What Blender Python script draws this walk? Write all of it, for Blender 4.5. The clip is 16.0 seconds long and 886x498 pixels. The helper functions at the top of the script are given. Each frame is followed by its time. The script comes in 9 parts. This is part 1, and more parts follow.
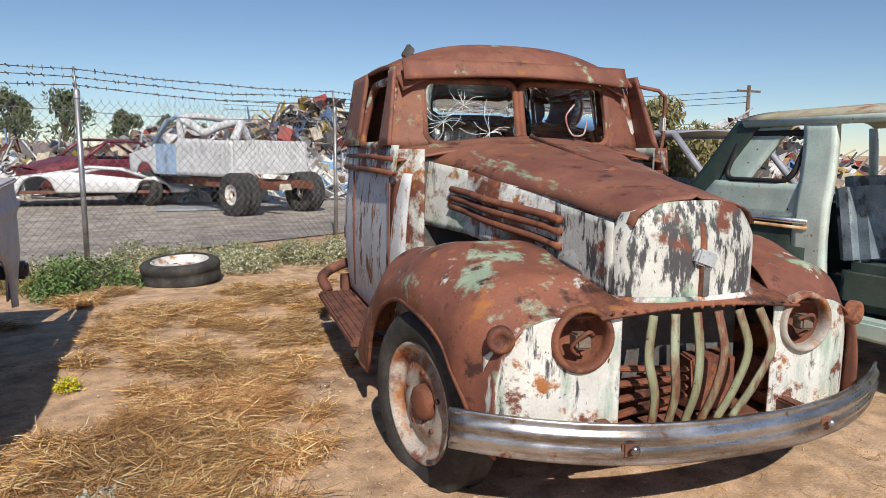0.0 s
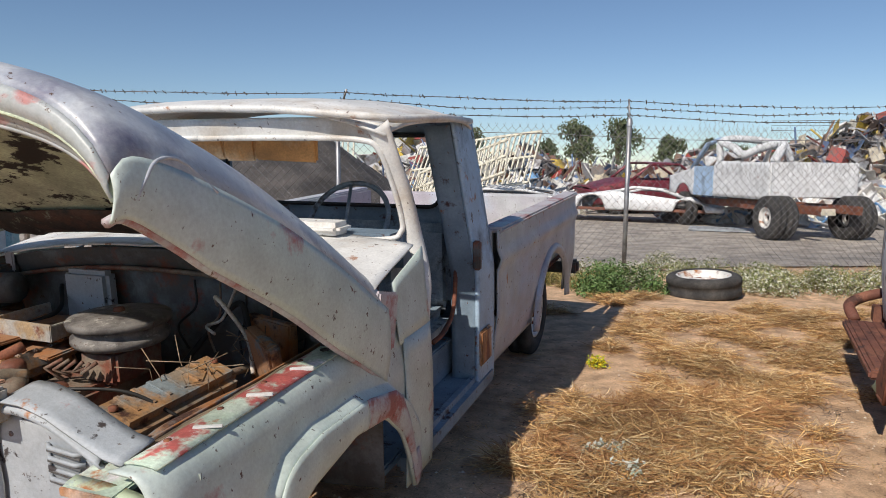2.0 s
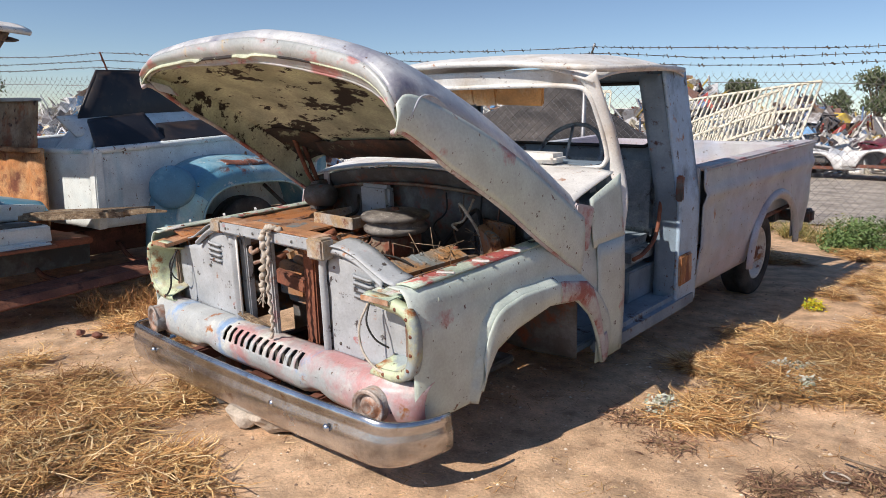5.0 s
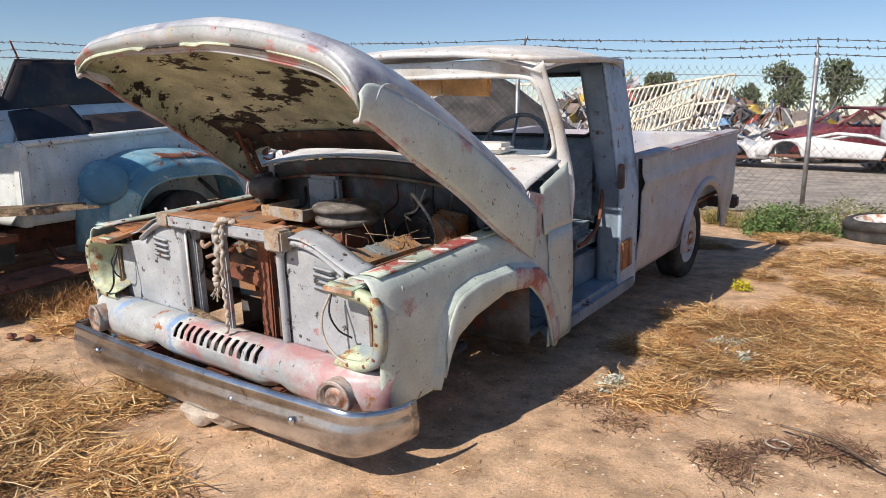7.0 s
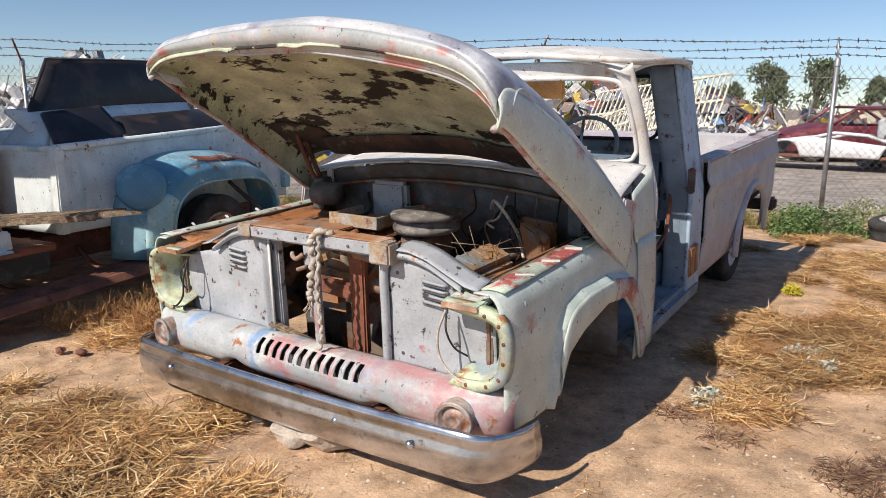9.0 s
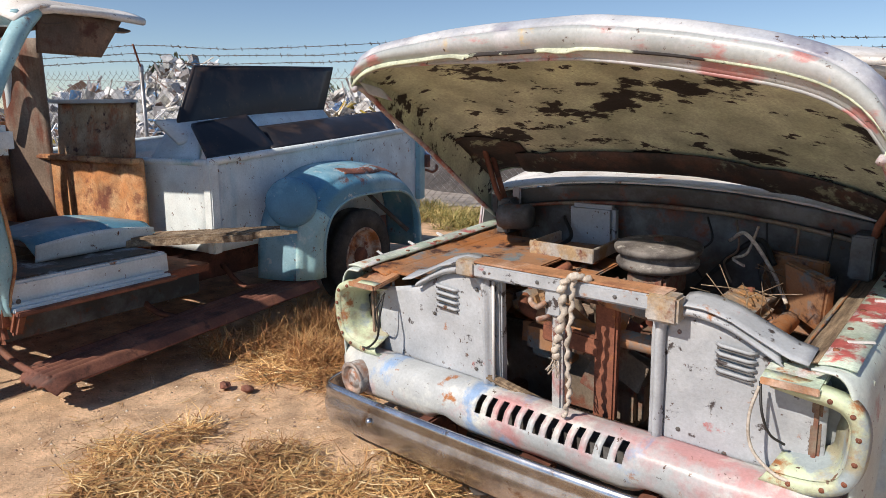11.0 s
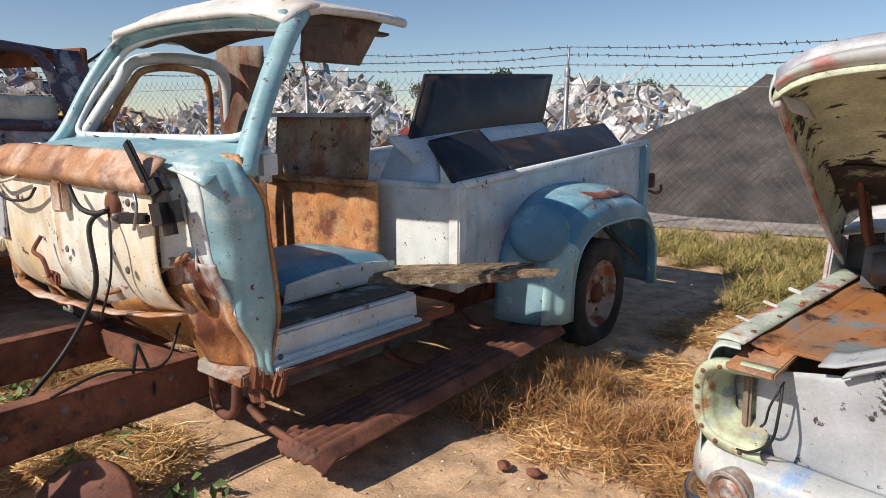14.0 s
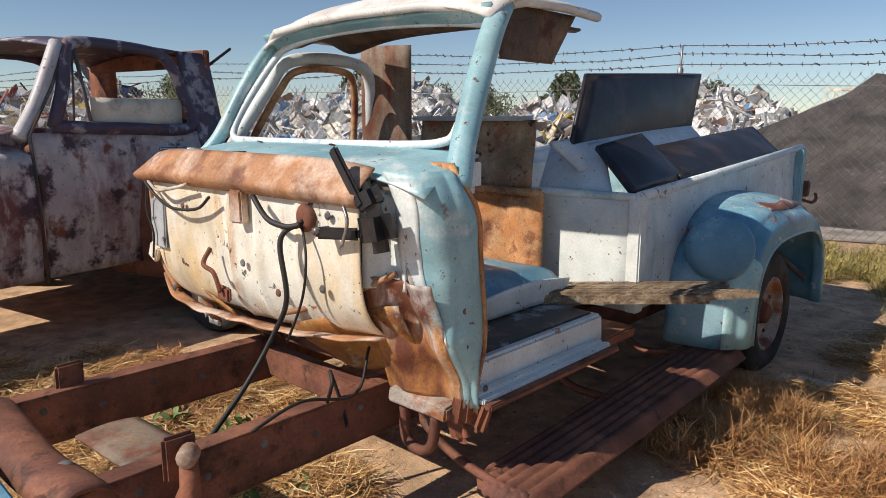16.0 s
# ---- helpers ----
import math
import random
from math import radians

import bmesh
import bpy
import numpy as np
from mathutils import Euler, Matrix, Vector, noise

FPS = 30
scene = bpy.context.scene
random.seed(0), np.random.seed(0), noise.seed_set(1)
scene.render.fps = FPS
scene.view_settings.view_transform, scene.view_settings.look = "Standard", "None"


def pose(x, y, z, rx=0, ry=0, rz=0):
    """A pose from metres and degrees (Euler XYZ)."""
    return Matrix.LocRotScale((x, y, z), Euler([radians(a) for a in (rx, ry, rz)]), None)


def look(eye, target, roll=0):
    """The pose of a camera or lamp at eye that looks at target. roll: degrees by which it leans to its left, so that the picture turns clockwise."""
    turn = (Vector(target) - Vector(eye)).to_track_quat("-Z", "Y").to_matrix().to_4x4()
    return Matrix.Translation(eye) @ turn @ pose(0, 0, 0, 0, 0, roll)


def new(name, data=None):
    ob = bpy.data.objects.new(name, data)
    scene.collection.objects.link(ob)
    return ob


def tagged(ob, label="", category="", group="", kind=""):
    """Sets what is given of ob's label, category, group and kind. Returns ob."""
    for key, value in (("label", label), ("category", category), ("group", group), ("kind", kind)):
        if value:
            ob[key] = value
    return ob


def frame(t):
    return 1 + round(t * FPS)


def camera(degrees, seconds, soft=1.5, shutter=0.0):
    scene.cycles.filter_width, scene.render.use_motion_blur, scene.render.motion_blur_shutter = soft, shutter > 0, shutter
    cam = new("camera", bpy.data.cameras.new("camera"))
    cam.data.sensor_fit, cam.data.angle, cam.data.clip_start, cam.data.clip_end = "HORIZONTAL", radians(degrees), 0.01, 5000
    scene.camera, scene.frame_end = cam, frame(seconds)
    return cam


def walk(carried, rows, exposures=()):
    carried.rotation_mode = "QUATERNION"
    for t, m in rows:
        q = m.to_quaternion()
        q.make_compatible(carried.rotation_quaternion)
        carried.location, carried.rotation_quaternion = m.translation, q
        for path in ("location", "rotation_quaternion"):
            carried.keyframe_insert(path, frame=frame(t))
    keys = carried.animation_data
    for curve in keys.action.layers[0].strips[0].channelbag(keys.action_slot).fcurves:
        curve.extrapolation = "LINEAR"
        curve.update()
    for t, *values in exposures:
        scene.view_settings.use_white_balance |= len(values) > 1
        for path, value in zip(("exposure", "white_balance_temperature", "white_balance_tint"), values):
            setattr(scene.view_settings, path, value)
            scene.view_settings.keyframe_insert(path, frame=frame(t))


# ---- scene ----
cam = camera(65.4, 16.0, soft=0.8)
PATH = [
    (0, (1.956, -0.681, 1.393), (2.734, 1.246, 1.097), 0.5),
    (0.5, (2.010, -0.715, 1.395), (2.450, 1.323, 1.146), 0.5),
    (1, (1.996, -0.822, 1.392), (2.043, 1.264, 1.159), 0.6),
    (1.5, (1.972, -1.000, 1.371), (1.624, 1.059, 1.147), 0.6),
    (2, (2.020, -1.129, 1.371), (1.289, 0.824, 1.128), 0.6),
    (2.5, (2.208, -1.166, 1.348), (1.127, 0.610, 1.048), 0.8),
    (3, (2.356, -1.233, 1.312), (0.966, 0.303, 0.968), 1.0),
    (5.5, (2.608, -1.785, 1.298), (1.253, -0.230, 0.904), 0.6),
    (6, (2.561, -1.805, 1.296), (1.290, -0.180, 0.901), 0.4),
    (6.5, (2.574, -1.806, 1.297), (1.345, -0.150, 0.900), 0.4),
    (7, (2.524, -1.808, 1.286), (1.319, -0.134, 0.887), 0.5),
    (7.5, (2.429, -1.853, 1.278), (1.242, -0.167, 0.879), 0.6),
    (8, (2.343, -1.919, 1.277), (1.168, -0.225, 0.878), 0.6),
    (10.5, (1.413, -1.996, 1.366), (0.269, -0.284, 0.956), 0.5),
    (11, (1.216, -1.973, 1.365), (-0.109, -0.395, 0.959), 0.3),
    (11.5, (0.996, -1.933, 1.368), (-0.496, -0.511, 0.969), 0.8),
    (12, (0.821, -1.978, 1.358), (-0.706, -0.591, 0.964), 0.4),
    (12.5, (0.609, -2.086, 1.385), (-0.924, -0.706, 0.994), 0.3),
    (13, (0.477, -2.143, 1.381), (-1.053, -0.759, 0.991), 0.2),
    (13.5, (0.263, -2.133, 1.391), (-1.267, -0.749, 0.999), 0.3),
    (14, (0.062, -2.091, 1.411), (-1.486, -0.726, 1.021), 0.3),
    (14.5, (-0.060, -2.115, 1.415), (-1.655, -0.806, 1.024), 0.6),
    (15, (-0.213, -2.232, 1.433), (-1.852, -0.978, 1.049), 0.5),
    (15.5, (-0.373, -2.349, 1.428), (-2.020, -1.103, 1.047), 0.3),
    (16, (-0.543, -2.365, 1.415), (-2.190, -1.119, 1.031), 0.2),
]
walk(cam, [(t, look(eye, target, roll)) for t, eye, target, roll in PATH], exposures=[(0.0, 0.03, 6650, 10), (2.2, 0.0, 6650, 10), (3.0, 0.24, 6700, 11), (5.5, 0.22, 6800, 13), (12.0, 0.22, 6850, 13), (16.0, 0.10, 7100, 13)])

# ---- world, sun ----
world = bpy.data.worlds.new("desert_sky")
scene.world = world
world.use_nodes = True
wn = world.node_tree.nodes
sky = wn.new("ShaderNodeTexSky")
sky.sky_type = "NISHITA"
sky.sun_disc = False
sky.sun_elevation = radians(40)
sky.sun_rotation = radians(192)
sky.altitude = 1500
sky.air_density = 1.0
sky.dust_density = 0.0
sky.ozone_density = 4.0
wn["Background"].inputs["Strength"].default_value = 0.092
world.node_tree.links.new(sky.outputs[0], wn["Background"].inputs["Color"])
sun = new("sun", bpy.data.lights.new("sun", "SUN"))
sun.data.energy, sun.data.angle, sun.data.color = 4.35, radians(0.53), (1.0, 0.93, 0.84)
sun.matrix_world = look((-22, -105, 91), (0, 0, 0))

# ---- materials ----
seedling = [0]


CHIPS = ("paint", "white_door", "pillar", "faded")


def weathered(name, base, layers=(), rough=0.6, metal=0.0, bump=0.25, grain=90.0, vary=0.25, island=()):
    """Paint, rust or soil: a base colour, then patches (colour, scale, threshold, softness, stretch) laid over it by noise."""
    m = bpy.data.materials.new(name)
    m.use_nodes = True
    nt = m.node_tree
    n, link = nt.nodes, nt.links.new
    bs = n["Principled BSDF"]
    co = n.new("ShaderNodeTexCoord")
    col = n.new("ShaderNodeRGB").outputs[0]
    col.default_value = (*base, 1)
    if island:
        geo = n.new("ShaderNodeNewGeometry")
        ramp = n.new("ShaderNodeValToRGB")
        ramp.color_ramp.interpolation = "CONSTANT"
        els = ramp.color_ramp.elements
        while len(els) < len(island):
            els.new(0.5)
        for i, c in enumerate(island):
            els[i].position, els[i].color = i / len(island), (*c, 1)
        link(geo.outputs["Random Per Island"], ramp.inputs[0])
        col = ramp.outputs[0]
    height = None
    if any(k in name for k in CHIPS):
        vary *= 0.45
        layers = list(layers) + [((0.10, 0.06, 0.045), 34, 0.72, 0.015, ONE), ((0.13, 0.065, 0.04), 13, 0.76, 0.012, ONE)]
    for c, scale, thr, soft, stretch in layers:
        thr = 0.5 + (thr - 0.5) * 0.72
        seedling[0] += 1
        mp = n.new("ShaderNodeMapping")
        mp.inputs["Location"].default_value = (seedling[0] * 3.7, seedling[0] * 1.9, seedling[0] * 5.3)
        mp.inputs["Scale"].default_value = stretch
        link(co.outputs["Object"], mp.inputs[0])
        no = n.new("ShaderNodeTexNoise")
        no.inputs["Scale"].default_value, no.inputs["Detail"].default_value, no.inputs["Roughness"].default_value = scale, 9, 0.66
        link(mp.outputs[0], no.inputs["Vector"])
        ra = n.new("ShaderNodeMapRange")
        ra.inputs[1].default_value, ra.inputs[2].default_value = thr - soft, thr + soft
        link(no.outputs[0], ra.inputs[0])
        mx = n.new("ShaderNodeMix")
        mx.data_type = "RGBA"
        link(ra.outputs[0], mx.inputs[0])
        link(col, mx.inputs[6])
        mx.inputs[7].default_value = (*c, 1)
        col, height = mx.outputs[2], ra.outputs[0]
    fine = n.new("ShaderNodeTexNoise")
    fine.inputs["Scale"].default_value, fine.inputs["Detail"].default_value, fine.inputs["Roughness"].default_value = grain, 6, 0.7
    link(co.outputs["Object"], fine.inputs["Vector"])
    wide = n.new("ShaderNodeTexNoise")
    wide.inputs["Scale"].default_value, wide.inputs["Detail"].default_value = grain / 14, 5
    link(co.outputs["Object"], wide.inputs["Vector"])
    for tex, amount in ((fine, vary), (wide, vary * 1.3)):
        ra = n.new("ShaderNodeMapRange")
        ra.inputs[1].default_value, ra.inputs[2].default_value = 0.3, 0.7
        ra.inputs[3].default_value, ra.inputs[4].default_value = 1 - amount, 1 + amount
        link(tex.outputs[0], ra.inputs[0])
        mu = n.new("ShaderNodeVectorMath")
        mu.operation = "SCALE"
        link(col, mu.inputs[0])
        link(ra.outputs[0], mu.inputs["Scale"])
        col = mu.outputs[0]
    link(col, bs.inputs["Base Color"])
    rr = n.new("ShaderNodeMapRange")
    rr.inputs[3].default_value, rr.inputs[4].default_value = max(0.05, rough - 0.15), min(1.0, rough + 0.15)
    link(wide.outputs[0], rr.inputs[0])
    link(rr.outputs[0], bs.inputs["Roughness"])
    bs.inputs["Metallic"].default_value = metal
    if bump:
        b = n.new("ShaderNodeBump")
        b.inputs["Strength"].default_value, b.inputs["Distance"].default_value = bump, 0.006
        link(fine.outputs[0], b.inputs["Height"])
        last = b
        if height is not None:
            b2 = n.new("ShaderNodeBump")
            b2.inputs["Strength"].default_value, b2.inputs["Distance"].default_value = bump, 0.002
            link(height, b2.inputs["Height"])
            link(b.outputs[0], b2.inputs["Normal"])
            last = b2
        link(last.outputs[0], bs.inputs["Normal"])
    return m


ONE, TALL, LONG = (1, 1, 1), (1, 1, 0.25), (1, 0.3, 1)
RUST, DARKRUST, ORANGE, RED = (0.19, 0.066, 0.04), (0.07, 0.03, 0.022), (0.36, 0.14, 0.045), (0.40, 0.10, 0.09)
WHITE, GREY, BLACK = (0.72, 0.74, 0.74), (0.30, 0.31, 0.33), (0.018, 0.018, 0.02)
MINT, PALE = (0.42, 0.52, 0.42), (0.52, 0.55, 0.55)
rust = weathered("rust", RUST, [((0.26, 0.10, 0.055), 2.5, 0.55, 0.12, ONE), (DARKRUST, 6, 0.62, 0.06, ONE), (ORANGE, 9, 0.68, 0.05, ONE)], 0.8)
rust_hood = weathered("rusted_paint", (0.20, 0.075, 0.052), [((0.28, 0.12, 0.075), 2.2, 0.52, 0.1, ONE), ((0.30, 0.36, 0.24), 5, 0.68, 0.03, LONG), (DARKRUST, 7, 0.66, 0.05, ONE), (ORANGE, 10, 0.7, 0.04, ONE)], 0.7)
flaked = weathered("flaked_white_paint", (0.66, 0.67, 0.63), [((0.10, 0.10, 0.11), 6, 0.60, 0.04, TALL), ((0.30, 0.40, 0.30), 5, 0.6, 0.05, ONE), (RUST, 3.2, 0.55, 0.03, ONE), (ORANGE, 9, 0.62, 0.04, ONE)], 0.7)
nose_paint = weathered("scratched_nose_paint", (0.60, 0.61, 0.57), [((0.07, 0.07, 0.075), 9, 0.54, 0.03, (2.2, 2.2, 0.6)), ((0.36, 0.46, 0.36), 4, 0.63, 0.05, ONE), (RUST, 4, 0.62, 0.03, ONE)], 0.65)
door_paint = weathered("white_door_paint", (0.62, 0.64, 0.66), [((0.15, 0.07, 0.05), 6, 0.62, 0.02, (1, 1, 0.5)), (ORANGE, 8, 0.66, 0.03, (1, 1, 0.5)), (RUST, 2.2, 0.76, 0.03, ONE)], 0.6)
fender_paint = weathered("rust_fender_paint", (0.19, 0.072, 0.05), [((0.27, 0.10, 0.06), 3, 0.52, 0.1, ONE), ((0.33, 0.42, 0.30), 3.4, 0.63, 0.03, ONE), ((0.62, 0.62, 0.58), 5, 0.69, 0.02, TALL), (ORANGE, 8, 0.68, 0.04, ONE), (DARKRUST, 9, 0.66, 0.04, ONE)], 0.72)
rt_front = weathered("front_panel_paint", (0.70, 0.70, 0.66), [((0.34, 0.46, 0.38), 5, 0.60, 0.05, TALL), ((0.08, 0.08, 0.09), 8, 0.66, 0.03, (2, 2, 0.5)), (ORANGE, 7, 0.62, 0.03, ONE), (RUST, 5.5, 0.60, 0.025, ONE)], 0.7)
bar_olive = weathered("grille_bar_paint", (0.26, 0.27, 0.16), [((0.36, 0.40, 0.28), 6, 0.55, 0.06, TALL), (RUST, 7, 0.54, 0.05, TALL)], 0.75)
pale_green = weathered("pale_green_paint", (0.53, 0.62, 0.55), [((0.52, 0.58, 0.57), 1.1, 0.5, 0.15, ONE), (RED, 2.6, 0.72, 0.04, ONE), (ORANGE, 11, 0.80, 0.03, ONE), ((0.1, 0.09, 0.08), 26, 0.73, 0.02, ONE)], 0.45, bump=0.12)
pale_mauve = weathered("pale_mauve_paint", (0.46, 0.43, 0.48), [((0.42, 0.52, 0.66), 1.6, 0.6, 0.08, LONG), (PALE, 1.0, 0.55, 0.1, ONE), (ORANGE, 9, 0.73, 0.03, ONE), ((0.1, 0.09, 0.08), 20, 0.72, 0.02, ONE)], 0.5, bump=0.12)
hood_paint = weathered("hood_paint", (0.40, 0.43, 0.48), [((0.66, 0.67, 0.67), 1.8, 0.55, 0.08, ONE), ((0.20, 0.20, 0.27), 2.2, 0.58, 0.06, ONE), ((0.20, 0.07, 0.07), 3.4, 0.74, 0.03, ONE), ((0.5, 0.36, 0.16), 6, 0.78, 0.03, ONE)], 0.35, bump=0.1)
hood_lip = weathered("hood_lip_paint", (0.39, 0.42, 0.42), [((0.50, 0.50, 0.52), 3, 0.55, 0.06, ONE), ((0.46, 0.22, 0.21), 9, 0.60, 0.04, (0.5, 1, 1)), ((0.56, 0.44, 0.24), 5, 0.72, 0.03, ONE)], 0.4, bump=0.1)
hood_under = weathered("hood_underside", (0.48, 0.55, 0.40), [((0.54, 0.58, 0.46), 1.5, 0.5, 0.15, ONE), ((0.028, 0.024, 0.024), 3.4, 0.59, 0.012, (0.8, 1.3, 1.3)), ((0.03, 0.026, 0.024), 11, 0.655, 0.01, (0.7, 1.2, 1.2))], 0.75)
fender_top = weathered("mint_fender_top", MINT, [((0.46, 0.5, 0.44), 3, 0.5, 0.1, ONE), (RED, 5, 0.58, 0.03, ONE), ((0.62, 0.6, 0.6), 9, 0.62, 0.04, ONE), (ORANGE, 9, 0.7, 0.03, ONE)], 0.55)
arch_paint = weathered("primer_arch_paint", (0.46, 0.42, 0.44), [((0.34, 0.11, 0.10), 3.0, 0.56, 0.04, ONE), (PALE, 6, 0.6, 0.05, ONE)], 0.55)
grey_panel = weathered("grey_panel_paint", (0.36, 0.39, 0.42), [((0.44, 0.47, 0.50), 3, 0.55, 0.1, ONE), ((0.06, 0.05, 0.05), 14, 0.68, 0.02, ONE), (RED, 7, 0.73, 0.03, ONE), (ORANGE, 12, 0.74, 0.03, ONE)], 0.5)
valance_paint = weathered("valance_paint", (0.44, 0.47, 0.48), [((0.50, 0.27, 0.27), 2.8, 0.54, 0.06, ONE), ((0.62, 0.64, 0.60), 4, 0.6, 0.06, ONE), ((0.24, 0.36, 0.55), 5, 0.7, 0.04, LONG), (ORANGE, 9, 0.72, 0.03, ONE)], 0.4, bump=0.1)
mint_dirty = weathered("mint_housing_paint", (0.50, 0.58, 0.40), [((0.36, 0.34, 0.24), 6, 0.55, 0.05, ONE), (ORANGE, 8, 0.63, 0.04, ONE), ((0.3, 0.36, 0.38), 4, 0.6, 0.03, ONE)], 0.5)
cab_white = weathered("chalky_white_paint", (0.70, 0.70, 0.68), [((0.55, 0.50, 0.44), 3, 0.6, 0.08, ONE), (ORANGE, 9, 0.72, 0.03, ONE), ((0.2, 0.12, 0.08), 22, 0.74, 0.02, ONE)], 0.5, bump=0.1)
cab_blue = weathered("faded_cab_blue", (0.16, 0.22, 0.28), [((0.24, 0.32, 0.40), 2.4, 0.52, 0.1, ONE), (DARKRUST, 8, 0.68, 0.04, ONE), (ORANGE, 12, 0.74, 0.03, ONE)], 0.65)
pillar_blue = weathered("pillar_blue_paint", (0.40, 0.54, 0.68), [((0.2, 0.27, 0.36), 3, 0.55, 0.06, ONE), (ORANGE, 6, 0.68, 0.03, ONE), (DARKRUST, 10, 0.7, 0.03, ONE)], 0.55)
lamp_back_paint = weathered("lamp_back_paint", (0.30, 0.33, 0.33), [((0.50, 0.58, 0.42), 5, 0.57, 0.02, ONE), ((0.035, 0.035, 0.035), 4, 0.56, 0.03, ONE), (ORANGE, 6, 0.68, 0.03, ONE)], 0.6)
lamp_metal = weathered("bare_lamp_metal", (0.36, 0.31, 0.28), [((0.30, 0.14, 0.08), 9, 0.54, 0.06, ONE), ((0.50, 0.50, 0.50), 14, 0.60, 0.05, ONE)], 0.55, 0.2)
crossbar_rust = weathered("rusted_bar_end", (0.38, 0.36, 0.33), [((0.36, 0.25, 0.14), 10, 0.54, 0.08, ONE), (RUST, 14, 0.62, 0.05, ONE)], 0.7)
latch_paint = weathered("latch_post_paint", (0.40, 0.41, 0.42), [((0.34, 0.12, 0.11), 5, 0.58, 0.05, ONE), (RUST, 12, 0.62, 0.04, ONE)], 0.6)
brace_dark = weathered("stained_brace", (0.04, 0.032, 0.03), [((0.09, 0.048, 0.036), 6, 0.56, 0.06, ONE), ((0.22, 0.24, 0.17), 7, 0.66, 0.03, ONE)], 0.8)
cover_paint = weathered("valve_cover_grime", (0.25, 0.20, 0.15), [((0.22, 0.26, 0.28), 5, 0.55, 0.05, ONE), ((0.36, 0.20, 0.09), 7, 0.56, 0.06, ONE), (DARKRUST, 12, 0.62, 0.05, ONE)], 0.7)
engine_iron = weathered("greasy_iron", (0.21, 0.165, 0.125), [(RUST, 6, 0.55, 0.06, ONE), ((0.22, 0.15, 0.1), 12, 0.65, 0.05, ONE)], 0.7)
engine_rust = weathered("rusty_engine_paint", (0.32, 0.17, 0.09), [((0.16, 0.2, 0.22), 7, 0.58, 0.05, ONE), (ORANGE, 5, 0.58, 0.06, ONE), (DARKRUST, 9, 0.62, 0.05, ONE)], 0.8)
# black paint, and the shade of holes, slits and deep recesses put into colour
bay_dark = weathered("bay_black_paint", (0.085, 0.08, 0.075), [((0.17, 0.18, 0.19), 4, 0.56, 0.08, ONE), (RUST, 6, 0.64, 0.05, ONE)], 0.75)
cleaner_grey = weathered("air_cleaner_paint", (0.20, 0.185, 0.17), [((0.08, 0.07, 0.065), 9, 0.56, 0.08, ONE), ((0.42, 0.4, 0.36), 16, 0.68, 0.05, ONE)], 0.7)
chrome = weathered("dull_chrome", (0.60, 0.61, 0.64), [((0.33, 0.32, 0.33), 4, 0.58, 0.1, LONG), ((0.30, 0.2, 0.14), 14, 0.7, 0.04, ONE)], 0.22, 0.95, 0.06, vary=0.1)
old_chrome = weathered("pitted_chrome", (0.52, 0.52, 0.54), [((0.24, 0.21, 0.19), 5, 0.55, 0.08, (0.4, 1, 2.5)), ((0.26, 0.13, 0.07), 12, 0.68, 0.04, ONE)], 0.3, 0.9, 0.08, vary=0.12)
rubber = weathered("cracked_rubber", (0.030, 0.029, 0.029), [((0.075, 0.07, 0.065), 6, 0.55, 0.12, ONE)], 0.85)
white_rim = weathered("white_rim_paint", (0.66, 0.65, 0.62), [(ORANGE, 7, 0.64, 0.05, ONE), (RUST, 10, 0.66, 0.04, ONE)], 0.55)
rim_grey = weathered("rusty_rim", (0.42, 0.38, 0.34), [(ORANGE, 5, 0.56, 0.06, ONE), (RUST, 6, 0.6, 0.05, ONE)], 0.7)
turquoise = weathered("turquoise_paint", (0.20, 0.40, 0.47), [((0.36, 0.58, 0.62), 1.7, 0.52, 0.12, ONE), ((0.55, 0.64, 0.66), 4, 0.66, 0.05, ONE), (RUST, 5, 0.70, 0.03, ONE), ((0.12, 0.05, 0.04), 16, 0.72, 0.02, ONE)], 0.42, bump=0.1)
pale_blue = weathered("pale_blue_paint", (0.64, 0.74, 0.77), [((0.70, 0.77, 0.79), 2, 0.5, 0.15, ONE), ((0.34, 0.52, 0.58), 2.4, 0.68, 0.06, TALL), ((0.12, 0.05, 0.04), 18, 0.70, 0.02, ONE), (ORANGE, 8, 0.73, 0.03, ONE)], 0.45, bump=0.1)
fender_blue = weathered("fender_blue_paint", (0.11, 0.30, 0.42), [((0.27, 0.46, 0.54), 2.2, 0.54, 0.06, ONE), (RUST, 3.0, 0.66, 0.03, ONE), ((0.55, 0.62, 0.62), 9, 0.69, 0.03, ONE)], 0.4, bump=0.1)
firewall_paint = weathered("firewall_paint", (0.74, 0.74, 0.66), [((0.78, 0.80, 0.76), 2, 0.5, 0.1, ONE), ((0.66, 0.46, 0.20), 2.2, 0.60, 0.10, TALL), ((0.50, 0.24, 0.07), 3.4, 0.68, 0.06, TALL), (RUST, 6, 0.72, 0.04, TALL), ((0.08, 0.07, 0.07), 14, 0.71, 0.02, ONE)], 0.6)
kick_paint = weathered("rust_stained_kick_panel", (0.58, 0.60, 0.60), [((0.48, 0.22, 0.075), 2.6, 0.49, 0.06, TALL), (RUST, 4, 0.56, 0.05, TALL), ((0.50, 0.66, 0.70), 4, 0.64, 0.05, ONE)], 0.65)
toe_rust = weathered("toe_board_rust", (0.30, 0.12, 0.04), [((0.48, 0.26, 0.07), 4, 0.5, 0.1, ONE), ((0.14, 0.045, 0.03), 5, 0.58, 0.06, ONE), ((0.62, 0.60, 0.50), 5, 0.66, 0.04, TALL)], 0.6)
